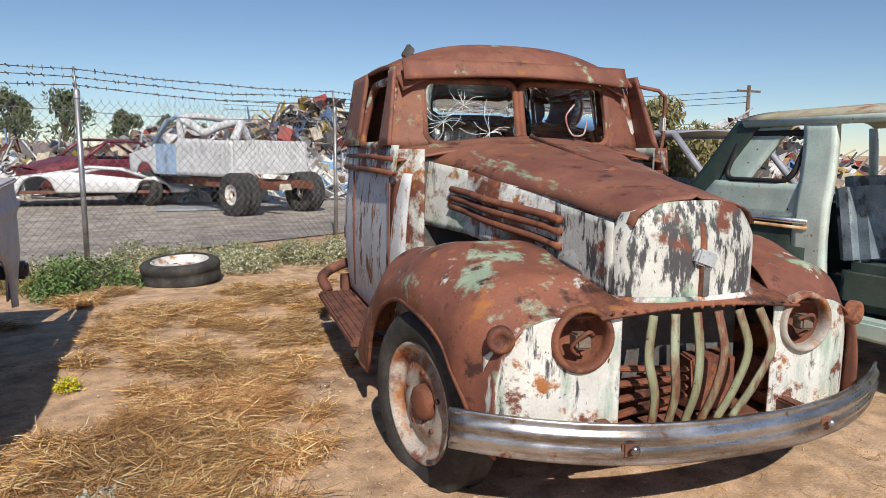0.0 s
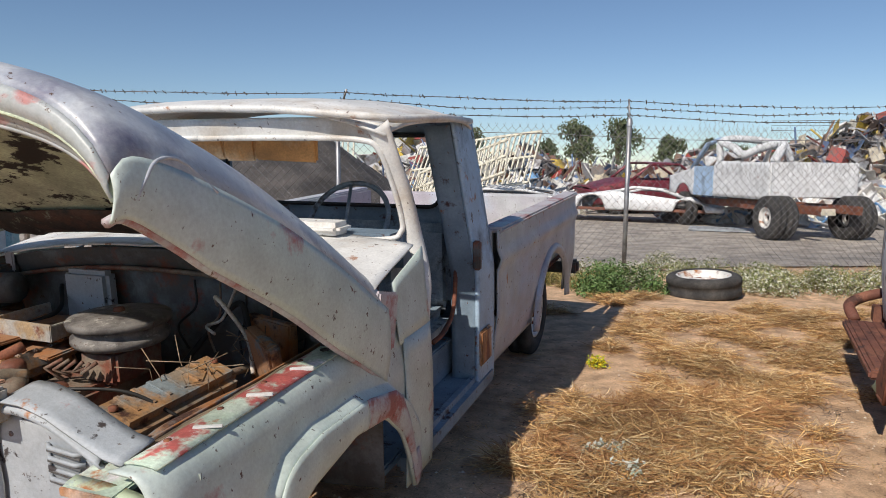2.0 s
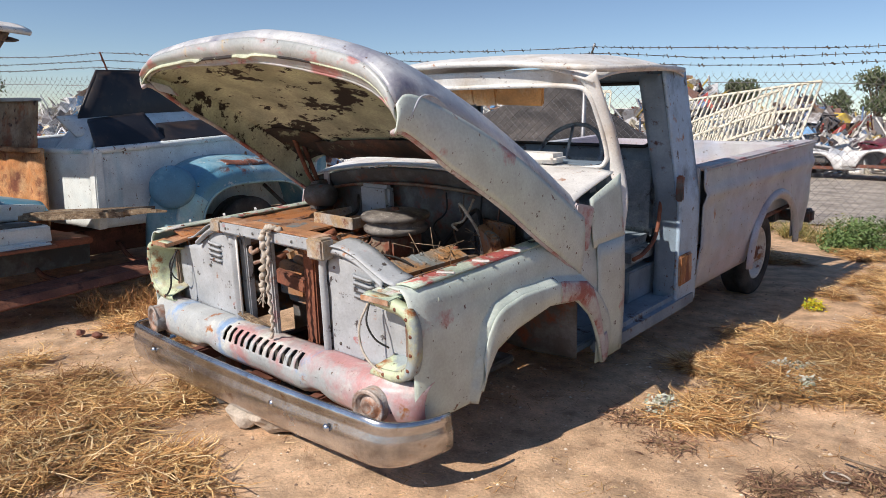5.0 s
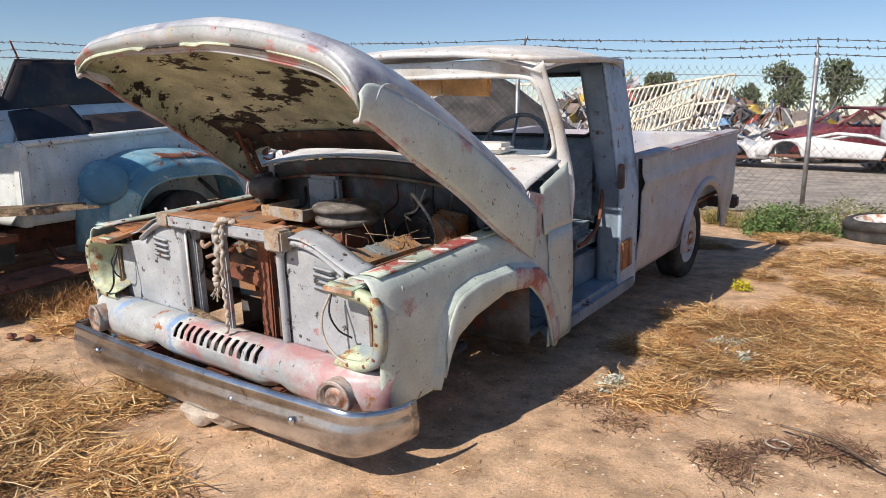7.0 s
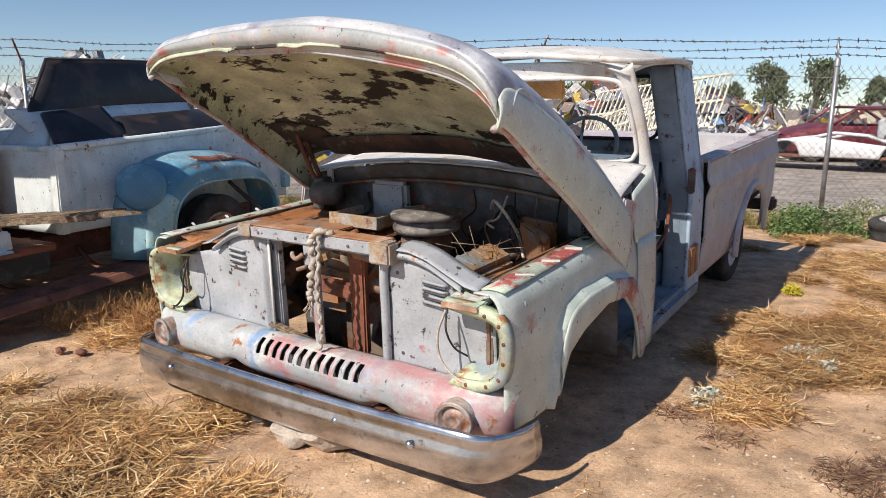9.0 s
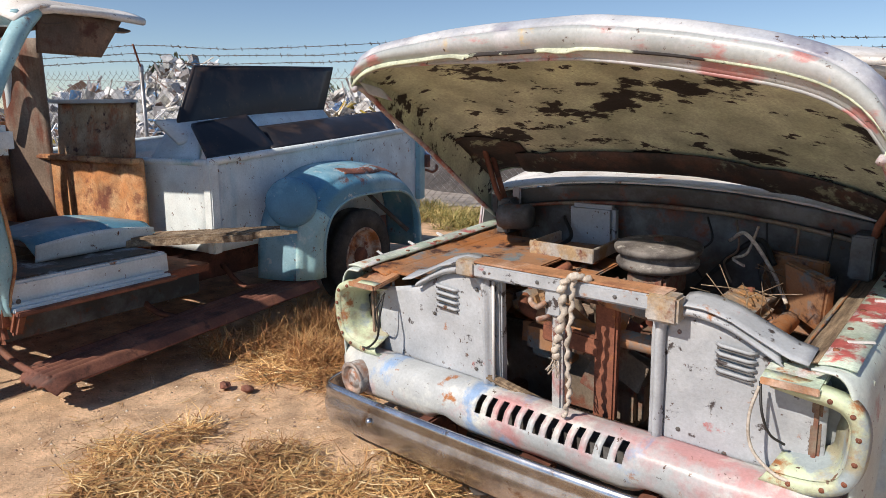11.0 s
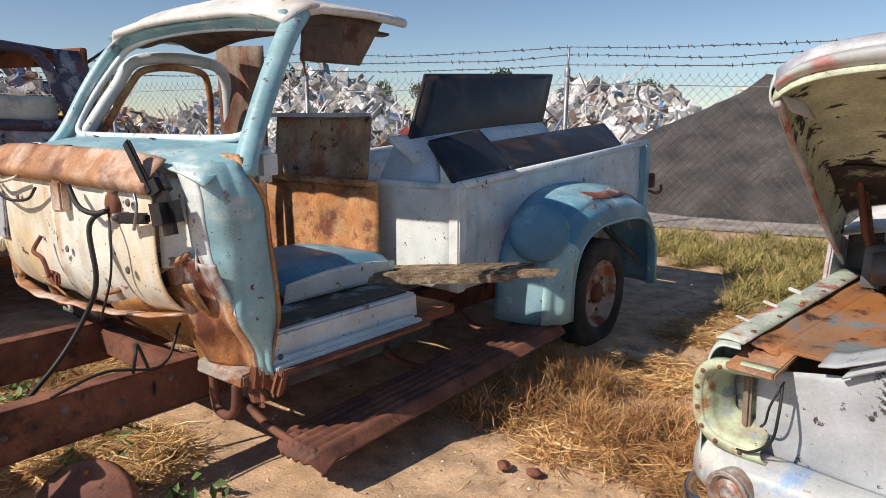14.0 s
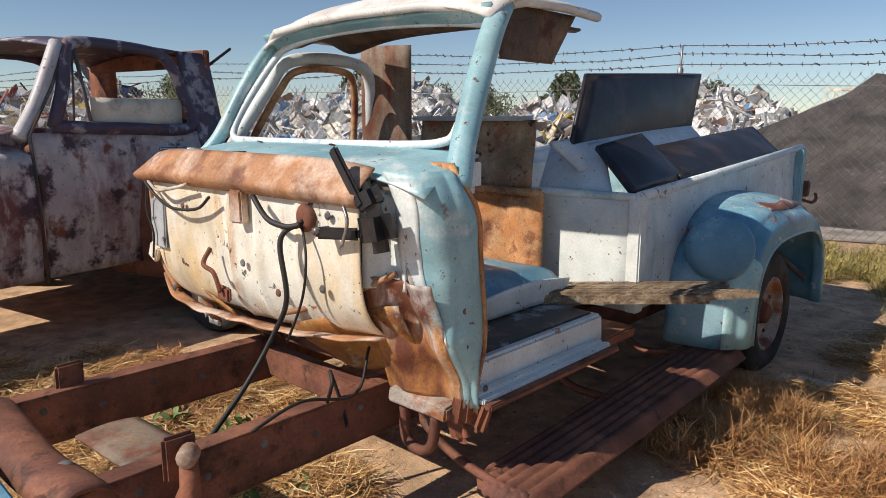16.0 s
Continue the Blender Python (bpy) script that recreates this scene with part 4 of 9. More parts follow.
    # engine
    slab("engine_block", (-0.18, 0.42, 0.55), (0.22, 1.02, 0.90), engine_iron, gt, bevel=0.03)
    for s in (1, -1):
        tilt = pose(0, 0, 0, 0, s * 20, 0)
        slab("valve_cover", (0.105 + s * 0.36 - 0.085, 0.36, 0.955), (0.105 + s * 0.36 + 0.085, 0.88, 1.045), cover_paint, gt, "rusty grey-blue ribbed valve cover", bevel=0.028, turn=tilt, dent=0.006)
        for k in range(6):
            slab("cover_rib", (0.105 + s * 0.36 - 0.05, 0.44 + 0.065 * k, 1.036), (0.105 + s * 0.36 + 0.05, 0.462 + 0.065 * k, 1.052), cover_paint, gt, bevel=0.005, turn=tilt)
        for y in (0.40, 0.84):
            lathe("cover_bolt", [(0.014, 0), (0.014, 0.012), (0.001, 0.014)], pose(0.105 + s * 0.36, y, 1.048), rust, gt, n=8)
        path_tube("exhaust_manifold", curve([(0.105 + s * 0.49, 0.30, 0.90), (0.105 + s * 0.50, 0.42, 0.965), (0.105 + s * 0.51, 0.62, 0.97), (0.105 + s * 0.50, 0.86, 0.95)]), 0.036, engine_rust, gt, "rust-orange exhaust manifold")
        for k in range(3):
            path_tube("manifold_port", [(0.105 + s * 0.40, 0.46 + 0.16 * k, 0.92), (0.105 + s * 0.50, 0.46 + 0.16 * k, 0.955)], 0.026, engine_rust, gt)
        path_tube("plug_lead", curve([(0.10, 0.40, 1.06), (0.105 + s * 0.18, 0.40, 1.09), (0.105 + s * 0.34, 0.48, 1.07), (0.105 + s * 0.46, 0.55, 0.98)]), 0.006, cable_black, gt, n=5)
    path_tube("front_cross_pipe", curve([(-0.12, 0.26, 1.00), (0.05, 0.24, 0.99), (0.30, 0.25, 0.985), (0.50, 0.27, 0.96), (0.62, 0.32, 0.93)]), 0.034, engine_rust, gt, "rusty pipe across the engine front")
    lathe("distributor", [(0.035, 0), (0.035, 0.06), (0.048, 0.065), (0.045, 0.11), (0.02, 0.125), (0.001, 0.126)], pose(0.06, 0.42, 0.97, 12), engine_iron, gt, "greasy distributor cap", n=18)
    path_tube("radiator_elbow", curve([(0.0, 0.36, 0.98), (-0.02, 0.34, 1.06), (0.02, 0.38, 1.10), (0.05, 0.46, 1.08)]), 0.024, cover_paint, gt)
    lathe("fuel_bowl", [(0.03, 0), (0.04, 0.01), (0.04, 0.07), (0.03, 0.085), (0.001, 0.086)], pose(-0.06, 0.50, 1.02), engine_iron, gt, n=16)
    lathe("oil_filler", [(0.022, 0), (0.022, 0.07), (0.034, 0.072), (0.034, 0.10), (0.001, 0.104)], pose(0.25, 0.42, 1.0, 20, 10, 0), rust, gt, n=14)
    slab("torn_inner_panel", (0.56, 0.86, 0.94), (0.76, 0.90, 1.16), engine_rust, gt, "torn rusty sheet in the engine bay", turn=pose(0, 0, 0, 14, 10, -35), dent=0.03)
    path_tube("loose_wire", curve([(0.42, 1.04, 1.26), (0.40, 0.98, 1.16), (0.36, 0.94, 1.14), (0.41, 0.92, 1.12)]), 0.006, rope_white, gt, n=5)
    for k in range(5):
        path_tube("firewall_wire", curve([(0.20 + 0.12 * k, 1.08, 1.27), (0.24 + 0.11 * k, 1.03, 1.18 - 0.02 * k), (0.16 + 0.14 * k, 1.02, 1.10), (0.22 + 0.12 * k, 1.0, 1.02)]), 0.005, (cable_black, engine_iron)[k % 2], gt, n=5)
    slab("intake_manifold", (-0.09, 0.45, 0.90), (0.13, 0.98, 0.99), engine_iron, gt, bevel=0.02, dent=0.01)
    slab("carburettor", (0.02, 0.68, 0.98), (0.19, 0.90, 1.10), engine_iron, gt, bevel=0.015, dent=0.008)
    for i in range(5):
        path_tube("carburettor_linkage", [(0.0 + 0.04 * i, 0.63, 1.0 + 0.02 * i), (-0.04 + 0.04 * i, 0.60, 1.05), (0.02 + 0.03 * i, 0.62, 1.08)], 0.008, engine_iron, gt, n=5)
    m = pose(0.105, 0.795, 1.10)
    lathe("air_cleaner", [(0.09, 0), (0.155, 0.005), (0.165, 0.02), (0.165, 0.035), (0.15, 0.04), (0.15, 0.07), (0.172, 0.072), (0.176, 0.09), (0.17, 0.098), (0.10, 0.112), (0.03, 0.112), (0.001, 0.112)], m, cleaner_grey, gt, "round grey air cleaner with rusty lid", n=40)
    lathe("wing_nut", [(0.02, 0.112), (0.018, 0.125), (0.001, 0.127)], m, rust, gt, n=8)
    slab("battery_tray", (-0.46, 0.74, 1.085), (-0.16, 0.98, 1.105), engine_rust, gt, "rust-eaten battery tray", turn=pose(0, 0, 0, 3, 0, 6))
    for lo, hi in (((-0.47, 0.72, 1.09), (-0.15, 0.735, 1.155)), ((-0.17, 0.73, 1.09), (-0.155, 0.99, 1.15)), ((-0.475, 0.73, 1.09), (-0.46, 0.99, 1.15))):
        slab("tray_lip", lo, hi, crossbar_rust, gt, bevel=0.003, dent=0.006)
    slab("tray_frame", (-0.46, 0.70, 1.045), (-0.12, 0.95, 1.06), engine_rust, gt, turn=pose(0, 0, 0, 3, 2, -5), dent=0.008)
    slab("heater_box", (-0.46, 1.05, 1.05), (-0.22, 1.12, 1.28), grey_panel, gt, "grimy pale heater panel on the firewall", bevel=0.02, dent=0.006)
    lathe("blower_motor", [(0.001, 0), (0.055, 0.005), (0.065, 0.03), (0.065, 0.16), (0.05, 0.18), (0.001, 0.185)], pose(-0.80, 0.94, 1.20, 0, 90, 18), bay_dark, gt, "black blower motor", n=24)
    slab("battery_shelf", (-0.84, 0.14, 1.085), (-0.30, 0.98, 1.10), engine_rust, gt, "flat rust-orange inner fender shelf", dent=0.01)
    hose = [[(-0.1, 0.36, 0.94), (-0.22, 0.3, 1.0), (-0.3, 0.5, 1.02), (-0.24, 0.68, 1.08)], [(0.18, 1.0, 0.95), (0.3, 1.05, 1.1), (0.42, 1.06, 1.2), (0.5, 1.0, 1.12)], [(0.3, 1.08, 1.18), (0.4, 0.96, 1.24), (0.5, 0.98, 1.10), (0.58, 0.9, 1.0)], [(0.05, 0.38, 0.86), (0.12, 0.28, 0.9), (0.2, 0.25, 1.0), (0.18, 0.35, 1.05)], [(0.42, 0.72, 0.95), (0.5, 0.85, 1.0), (0.52, 1.0, 1.0), (0.45, 1.08, 1.1)], [(-0.5, 1.08, 1.2), (-0.4, 0.95, 1.12), (-0.52, 0.7, 1.08), (-0.6, 0.5, 1.1)]]
    for i, pts in enumerate(hose):
        path_tube("hose", curve(pts), (0.022, 0.012, 0.008, 0.02, 0.014, 0.01)[i], (rust, cable_black, rope_white, engine_rust, engine_iron, cable_black)[i], gt, n=7)
    slab("radiator_hump", (-0.24, 0.28, 0.80), (0.02, 0.44, 0.98), engine_rust, gt, bevel=0.05, dent=0.02)
    path_tube("water_pump", curve([(-0.12, 0.34, 0.98), (-0.05, 0.30, 1.03), (0.02, 0.32, 0.98), (0.04, 0.38, 0.92)]), 0.028, engine_rust, gt)
    rng = random.Random(4)
    for i in range(16):
        p = Vector((rng.uniform(0.40, 0.62), rng.uniform(0.6, 1.02), 0.98))
        path_tube("dry_twig", [p, p + Vector((rng.uniform(-0.06, 0.06), rng.uniform(-0.05, 0.05), 0.1)), p + Vector((rng.uniform(-0.1, 0.1), rng.uniform(-0.1, 0.1), rng.uniform(0.10, 0.18)))], 0.002, old_wood, gt, n=4)
    slab("inner_panel", (0.44, 1.02, 0.85), (0.70, 1.06, 1.16), engine_rust, gt, turn=pose(0, 0, 0, 0, 0, -20))
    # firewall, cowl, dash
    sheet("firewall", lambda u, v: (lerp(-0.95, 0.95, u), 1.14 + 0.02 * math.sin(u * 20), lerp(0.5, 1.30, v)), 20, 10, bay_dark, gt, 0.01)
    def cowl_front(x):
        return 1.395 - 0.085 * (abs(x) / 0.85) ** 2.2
    # near-black strip that follows the cowl edge just below it
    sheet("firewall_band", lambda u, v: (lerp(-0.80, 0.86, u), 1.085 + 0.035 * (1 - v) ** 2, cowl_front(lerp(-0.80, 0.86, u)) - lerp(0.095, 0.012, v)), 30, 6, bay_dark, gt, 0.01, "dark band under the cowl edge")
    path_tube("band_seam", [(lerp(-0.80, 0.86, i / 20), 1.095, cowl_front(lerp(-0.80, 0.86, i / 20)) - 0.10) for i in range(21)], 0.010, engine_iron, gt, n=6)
    sheet("cowl", lambda u, v: (lerp(-0.97, 0.97, u) * (1 - 0.03 * v), 1.075 + 0.525 * v - 0.10 * (abs(2 * u - 1) ** 3) * v, lerp(cowl_front(lerp(-0.97, 0.97, u)) + 0.004 * noise.noise(Vector((u * 22, 0, 0))), 1.395 - 0.02 * abs(2 * u - 1) ** 4, v ** 0.8)), 50, 10, cab_white, gt, 0.008, "chalky white cowl below the windshield")
    slab("torn_tab", (-0.80, 1.06, 1.245), (-0.75, 1.075, 1.33), arch_paint, gt, dent=0.006)
    for s in (1, -1):
        sheet("cowl_side", lambda u, v, s=s: (s * (1.0 - 0.03 * v), lerp(1.22 + 0.0 * v, 1.515, u), lerp(1.05, 1.33 + 0.04 * u, v) - 0.05 * (1 - u) * v), 8, 6, pale_green, gt, 0.006)
        sheet("fender_tail", lambda u, v, s=s: (s * (1.0 + 0.01 * math.sin(math.pi * v)), lerp(1.25, 1.515, u), lerp(0.46, 1.06, v)), 6, 8, pale_green, gt, 0.006)
        slab("chipped_corner", (s * 0.975, 1.04, 1.06), (s * 1.0, 1.20, 1.27), arch_paint, gt, turn=pose(0, 0, 0, -14))
    slab("dashboard", (-0.86, 1.52, 1.20), (0.86, 1.78, 1.40), cab_blue, gt, bevel=0.06)
    slab("dash_hump", (-0.12, 1.46, 1.40), (0.62, 1.60, 1.455), cab_white, gt, bevel=0.03)
    c = Vector((0.42, 1.92, 1.40))
    ring = []
    for i in range(32):
        w = 2 * math.pi * i / 32
        ring.append(c + Vector((0.21 * math.cos(w), 0.21 * math.sin(w) * 0.55, 0.21 * math.sin(w) * 0.83)))
    path_tube("steering_wheel", ring, 0.013, vinyl_grey, gt, closed=True, n=8)
    for a in (100, 220, 340):
        w = radians(a)
        path_tube("wheel_spoke", [c + Vector((0, -0.03, -0.02)), c + Vector((0.2 * math.cos(w), 0.11 * math.sin(w), 0.166 * math.sin(w)))], 0.009, vinyl_grey, gt, n=6)
    path_tube("steering_column", [c + Vector((0, -0.03, -0.02)), (0.42, 1.6, 1.15), (0.42, 1.2, 0.8)], 0.022, cab_blue, gt)
    # cab shell
    def roof(u, v):
        x = lerp(-1, 1, v)
        y = lerp(1.40, 2.47, u)
        z = 1.985 - 0.11 * abs(x) ** 3.5 - 0.05 * (2 * u - 1) ** 4 - 0.015 * (1 - u)
        return (x * (0.90 - 0.03 * abs(2 * u - 1) ** 3), y - 0.04 * (1 - abs(x) ** 2) * (1 - u), z)
    sheet("roof", roof, 20, 28, cab_white, gt, 0.012, "chalky white roof with rust freckles")
    path_tube("drip_rail", [(-0.88, 2.42, 1.87), (-0.90, 2.0, 1.885), (-0.89, 1.45, 1.875), (-0.82, 1.375, 1.885), (-0.4, 1.345, 1.92), (0, 1.34, 1.93), (0.4, 1.345, 1.92), (0.82, 1.375, 1.885), (0.89, 1.45, 1.875), (0.90, 2.0, 1.885), (0.88, 2.42, 1.87)], 0.016, cab_white, gt, n=6)
    sheet("windshield_head", lambda u, v: (lerp(-0.86, 0.86, u), 1.395 + 0.06 * abs(2 * u - 1) ** 3 + 0.02 * v, lerp(1.885, 1.805, v) - 0.03 * abs(2 * u - 1) ** 6), 30, 5, cab_white, gt, 0.02, "white header over the windshield")
    for s in (1, -1):
        path_tube("windshield_seal", curve([(0, 1.405, 1.805), (s * 0.5, 1.405, 1.805), (s * 0.76, 1.415, 1.795), (s * 0.83, 1.435, 1.755), (s * 0.855, 1.50, 1.62), (s * 0.868, 1.555, 1.475), (s * 0.858, 1.565, 1.415), (s * 0.80, 1.55, 1.385), (s * 0.5, 1.52, 1.378), (0, 1.51, 1.385)], 7), 0.012, cab_white, gt, "bright windshield frame moulding", n=8)
        pillar = [(0.80, 1.42, 1.83, 0.885, 1.41, 1.87), (0.838, 1.455, 1.74, 0.895, 1.475, 1.73), (0.862, 1.53, 1.58, 0.905, 1.56, 1.58), (0.88, 1.575, 1.44, 0.918, 1.625, 1.40), (0.88, 1.585, 1.36, 0.945, 1.62, 1.30), (0.93, 1.56, 1.24, 0.975, 1.58, 1.20), (0.955, 1.53, 1.08, 0.985, 1.53, 1.06), (0.96, 1.51, 0.60, 0.985, 1.51, 0.60)]
        inner = curve([p[:3] for p in pillar], 5)
        outer = curve([p[3:] for p in pillar], 5)
        def a_pillar(u, v, s=s, inner=inner, outer=outer):
            f = u * (len(inner) - 1)
            k = min(int(f), len(inner) - 2)
            p = inner[k].lerp(inner[k + 1], f - k).lerp(outer[k].lerp(outer[k + 1], f - k), v)
            return (s * (p.x + 0.012 * math.sin(math.pi * v)), p.y - 0.008 * math.sin(math.pi * v), p.z)
        sheet("a_pillar", a_pillar, 40, 5, cab_white if s > 0 else cab_blue, gt, 0.022, "chalky white windshield pillar")
        # rear pillar and quarter
        sheet("b_pillar", lambda u, v, s=s: (s * lerp(0.97, 0.855, max(0, v - 0.45) / 0.55), lerp(2.24, 2.52, u) - 0.0 * v - 0.06 * max(0, v - 0.45), lerp(0.48, 1.87, v)), 8, 26, pillar_blue, gt, 0.02, "pale blue door pillar with rust at the sill")
        sheet("pillar_jamb", lambda u, v, s=s: (s * (lerp(0.97, 0.84, max(0, v - 0.45) / 0.55) - 0.14 * u), 2.25 - 0.06 * max(0, v - 0.45), lerp(0.48, 1.85, v)), 5, 20, cab_blue, gt, 0.01)
        slab("latch_plate", (s * 0.955, 2.215, 1.13), (s * 0.995, 2.25, 1.28), bay_dark, gt)
        slab("rocker", (s * 0.90, 1.35, 0.44), (s * 0.99, 2.50, 0.56), cab_blue, gt, bevel=0.03)
        slab("rust_patch", (s * 0.975, 2.25, 0.62), (s * 1.0, 2.40, 0.80), rust if s < 0 else kick_paint, gt, dent=0.012)
    # rear wall with window opening
    def wall(u, v):
        return (lerp(-0.88, 0.88, u), 2.48 - 0.02 * math.sin(math.pi * u), lerp(0.55, 1.42, v))
    sheet("cab_back", wall, 20, 10, cab_blue, gt, 0.02)
    slab("back_header", (-0.84, 2.43, 1.80), (0.84, 2.49, 1.90), cab_blue, gt, bevel=0.02)
    for x0, x1 in ((-0.86, -0.66), (0.72, 0.86)):
        slab("back_post", (x0, 2.43, 1.40), (x1, 2.49, 1.82), cab_blue, gt, bevel=0.015)
    loop = rounded(0.68, 0.19, 0.07)
    path_tube("rear_window_seal", [(0.03 + a, 2.42, 1.61 + b) for a, b in loop], 0.012, cable_black, gt, closed=True, n=6)
    for i, (a, b) in enumerate(((-0.36, -0.05), (-0.05, 0.12), (0.12, 0.44))):
        slab("sun_visor", (a, 1.62, 1.70), (b, 1.645, 1.82), visor_tan, gt, "folded tan vinyl sun visor", bevel=0.012, turn=pose(0, 0, 0, 14 - 6 * i, 2 * i - 2, 0))
    path_tube("mirror_stem", [(-0.44, 1.5, 1.84), (-0.42, 1.53, 1.76)], 0.012, rust, gt)
    slab("rear_mirror", (-0.54, 1.52, 1.71), (-0.36, 1.55, 1.77), rust, gt, bevel=0.015)
    slab("cab_floor", (-0.92, 1.15, 0.50), (0.92, 2.48, 0.54), cab_blue, gt)
    slab("seat_cushion", (-0.80, 1.92, 0.72), (0.80, 2.36, 0.90), vinyl_grey, gt, "torn grey vinyl bench cushion", bevel=0.06, dent=0.03)
    slab("seat_riser", (-0.80, 1.98, 0.54), (0.80, 2.34, 0.73), cab_blue, gt)
    slab("seat_backrest", (-0.80, 2.28, 0.88), (0.82, 2.42, 1.34), vinyl_grey, gt, "torn grey vinyl seat back", bevel=0.06, dent=0.025, turn=pose(0, 0, 0, -6))
    path_tube("seat_frame_tube", curve([(0.84, 2.3, 1.3), (0.86, 2.2, 0.95), (0.86, 2.05, 0.85), (0.84, 1.95, 0.82)]), 0.012, rust, gt)
    # bed
    def bed_low(y):
        if abs(y - 3.98) < 0.50:
            return max(0.52, 0.48 + math.sqrt(0.50 ** 2 - (y - 3.98) ** 2) * 0.86)
        return 0.52
    for s in (1, -1):
        def bed_side(u, v, s=s):
            y = lerp(2.565, 4.80, u)
            z = lerp(bed_low(y), 1.285, v)
            x = 0.985 + 0.025 * math.exp(-((z - 1.12) / 0.035) ** 2) + 0.03 * u - 0.04 * max(0, (0.8 - z) / 0.3)
            return (s * x, y, z)
        sheet("bed_side", bed_side, 60, 24, pale_mauve, gt, 0.01, "faded mauve bed side with blue scuffs")
        slab("bed_rail", (s * 0.90, 2.57, 1.27), (s * 1.03, 4.80, 1.30), arch_paint if s > 0 else pale_mauve, gt, bevel=0.012, turn=pose(0, 0, 0, 0, 0, -0.8 * s))
        slab("bed_inner", (s * 0.88, 2.60, 0.75), (s * 0.90, 4.78, 1.28), pale_mauve, gt)
        def blip(u, v, s=s):
            w = radians(lerp(0, 180, u))
            r = 0.505 + 0.09 * v
            return (s * (1.0 + 0.03 * math.sin(math.pi * v)), 3.98 - r * math.cos(w), 0.48 + r * math.sin(w) * 0.86)
        sheet("bed_arch_lip", blip, 30, 5, pale_mauve, gt, 0.006)
        wheel(gt, pose(s * 0.80, 3.98, 0.47, 0, 90 * s, 0), 0.335, 0.20, white_rim, 0.20)
        path_tube("axle_hanger", [(s * 0.45, 3.6, 0.45), (s * 0.5, 3.98, 0.40), (s * 0.45, 4.4, 0.46)], 0.03, frame_rust, gt)
    slab("bed_front", (-0.95, 2.56, 0.62), (0.95, 2.60, 1.29), pale_mauve, gt)
    slab("bed_floor", (-0.92, 2.58, 0.74), (0.92, 4.80, 0.77), frame_rust, gt)
    slab("tailgate", (-0.80, 4.78, 0.74), (0.80, 4.83, 1.27), pale_mauve, gt, bevel=0.02)
    slab("rear_bumper", (-0.95, 4.86, 0.58), (1.04, 4.96, 0.70), bay_dark, gt, bevel=0.02)
    slab("bumper_arm", (0.70, 4.72, 0.58), (0.78, 4.88, 0.66), bay_dark, gt)
    # raised hood, twisted so that one side stands higher; nose folded down
    HY = [(0.0, 1.15), (0.25, 0.84), (0.5, 0.545), (0.72, 0.27), (0.86, 0.115), (0.94, 0.03), (1.0, -0.015)]
    HZ = [(0.0, 1.475), (0.25, 1.68), (0.5, 1.855), (0.72, 1.985), (0.86, 2.040), (0.94, 2.052), (1.0, 2.022)]
    def glide(x, rows):
        """A smooth curve through (x, y) rows."""
        k = next((i for i in range(len(rows) - 1) if x <= rows[i + 1][0]), len(rows) - 2)
        p = [rows[max(0, k - 1)], rows[k], rows[k + 1], rows[min(len(rows) - 1, k + 2)]]
        t = (x - p[1][0]) / (p[2][0] - p[1][0])
        h = p[2][0] - p[1][0]
        m1 = (p[2][1] - p[0][1]) / (p[2][0] - p[0][0]) * h
        m2 = (p[3][1] - p[1][1]) / (p[3][0] - p[1][0]) * h
        return (2 * t ** 3 - 3 * t * t + 1) * p[1][1] + (t ** 3 - 2 * t * t + t) * m1 + (3 * t * t - 2 * t ** 3) * p[2][1] + (t ** 3 - t * t) * m2
    CROWN = [(0, 0), (0.2, 0.006), (0.4, 0.026), (0.6, 0.055), (0.75, 0.085), (0.87, 0.125), (0.95, 0.180), (1.0, 0.245)]
    def half_width(u, w):
        return lerp(0.965, 0.795, u ** 1.3) if w < 0 else lerp(1.0, 0.975, u)
    def hood(u, w):
        """w runs from -1 to 1 over the top, and on to 1.3 down a flank."""
        a = min(1.0, abs(w))
        drop = glide(a, CROWN) * (0.5 if w < 0 else 1.0) + 0.02 * w * a
        x = half_width(u, w) * a ** 0.97
        if abs(w) > 1.0:
            f = (abs(w) - 1.0) / 0.3
            deep = table(u, [(0, 0.255), (0.25, 0.245), (0.5, 0.215), (0.72, 0.185), (0.86, 0.140), (0.94, 0.110), (1.0, 0.085)]) * (0.86 if w < 0 else 1.0)
            drop += deep * f
            x += 0.012 * math.sin(math.pi * f)
        y = glide(u, HY) + 0.05 * max(0.0, a - 0.6) * u ** 6 - drop * 0.10
        return Vector((math.copysign(x, w), y, glide(u, HZ) - drop + 0.004 * noise.noise(Vector((w * 4, u * 5, 0)))))
    sheet("hood", lambda u, v: hood(u, lerp(-1.0, 1.0, v)), 40, 48, hood_paint, gt, 0.006, "raised hood with chalky lavender paint and rust")
    for w0 in (-1, 1):
        sheet("hood_flank", lambda u, v, w0=w0: hood(u, w0 * lerp(1.0, 1.3, v)), 40, 10, pale_green, gt, 0.006, "pale green hood flank")
        path_tube("flank_edge", [hood(i / 30, 1.3 * w0) - Vector((0.012 * w0, 0, 0)) for i in range(31)], 0.011, arch_paint, gt, "rusty red folded flank edge", n=6)
    path_tube("brow_crease", curve([hood(0.70, 1.02) + Vector((0.002, 0, 0.002)), hood(0.78, 0.985) + Vector((0.003, 0, 0.004)), hood(0.86, 1.0) + Vector((0.004, 0, 0.003)), hood(0.90, 1.10) + Vector((0.003, 0, 0)), hood(0.92, 1.2)], 6), 0.004, hood_paint, gt, "pressed eyebrow crease on the hood corner", n=6)
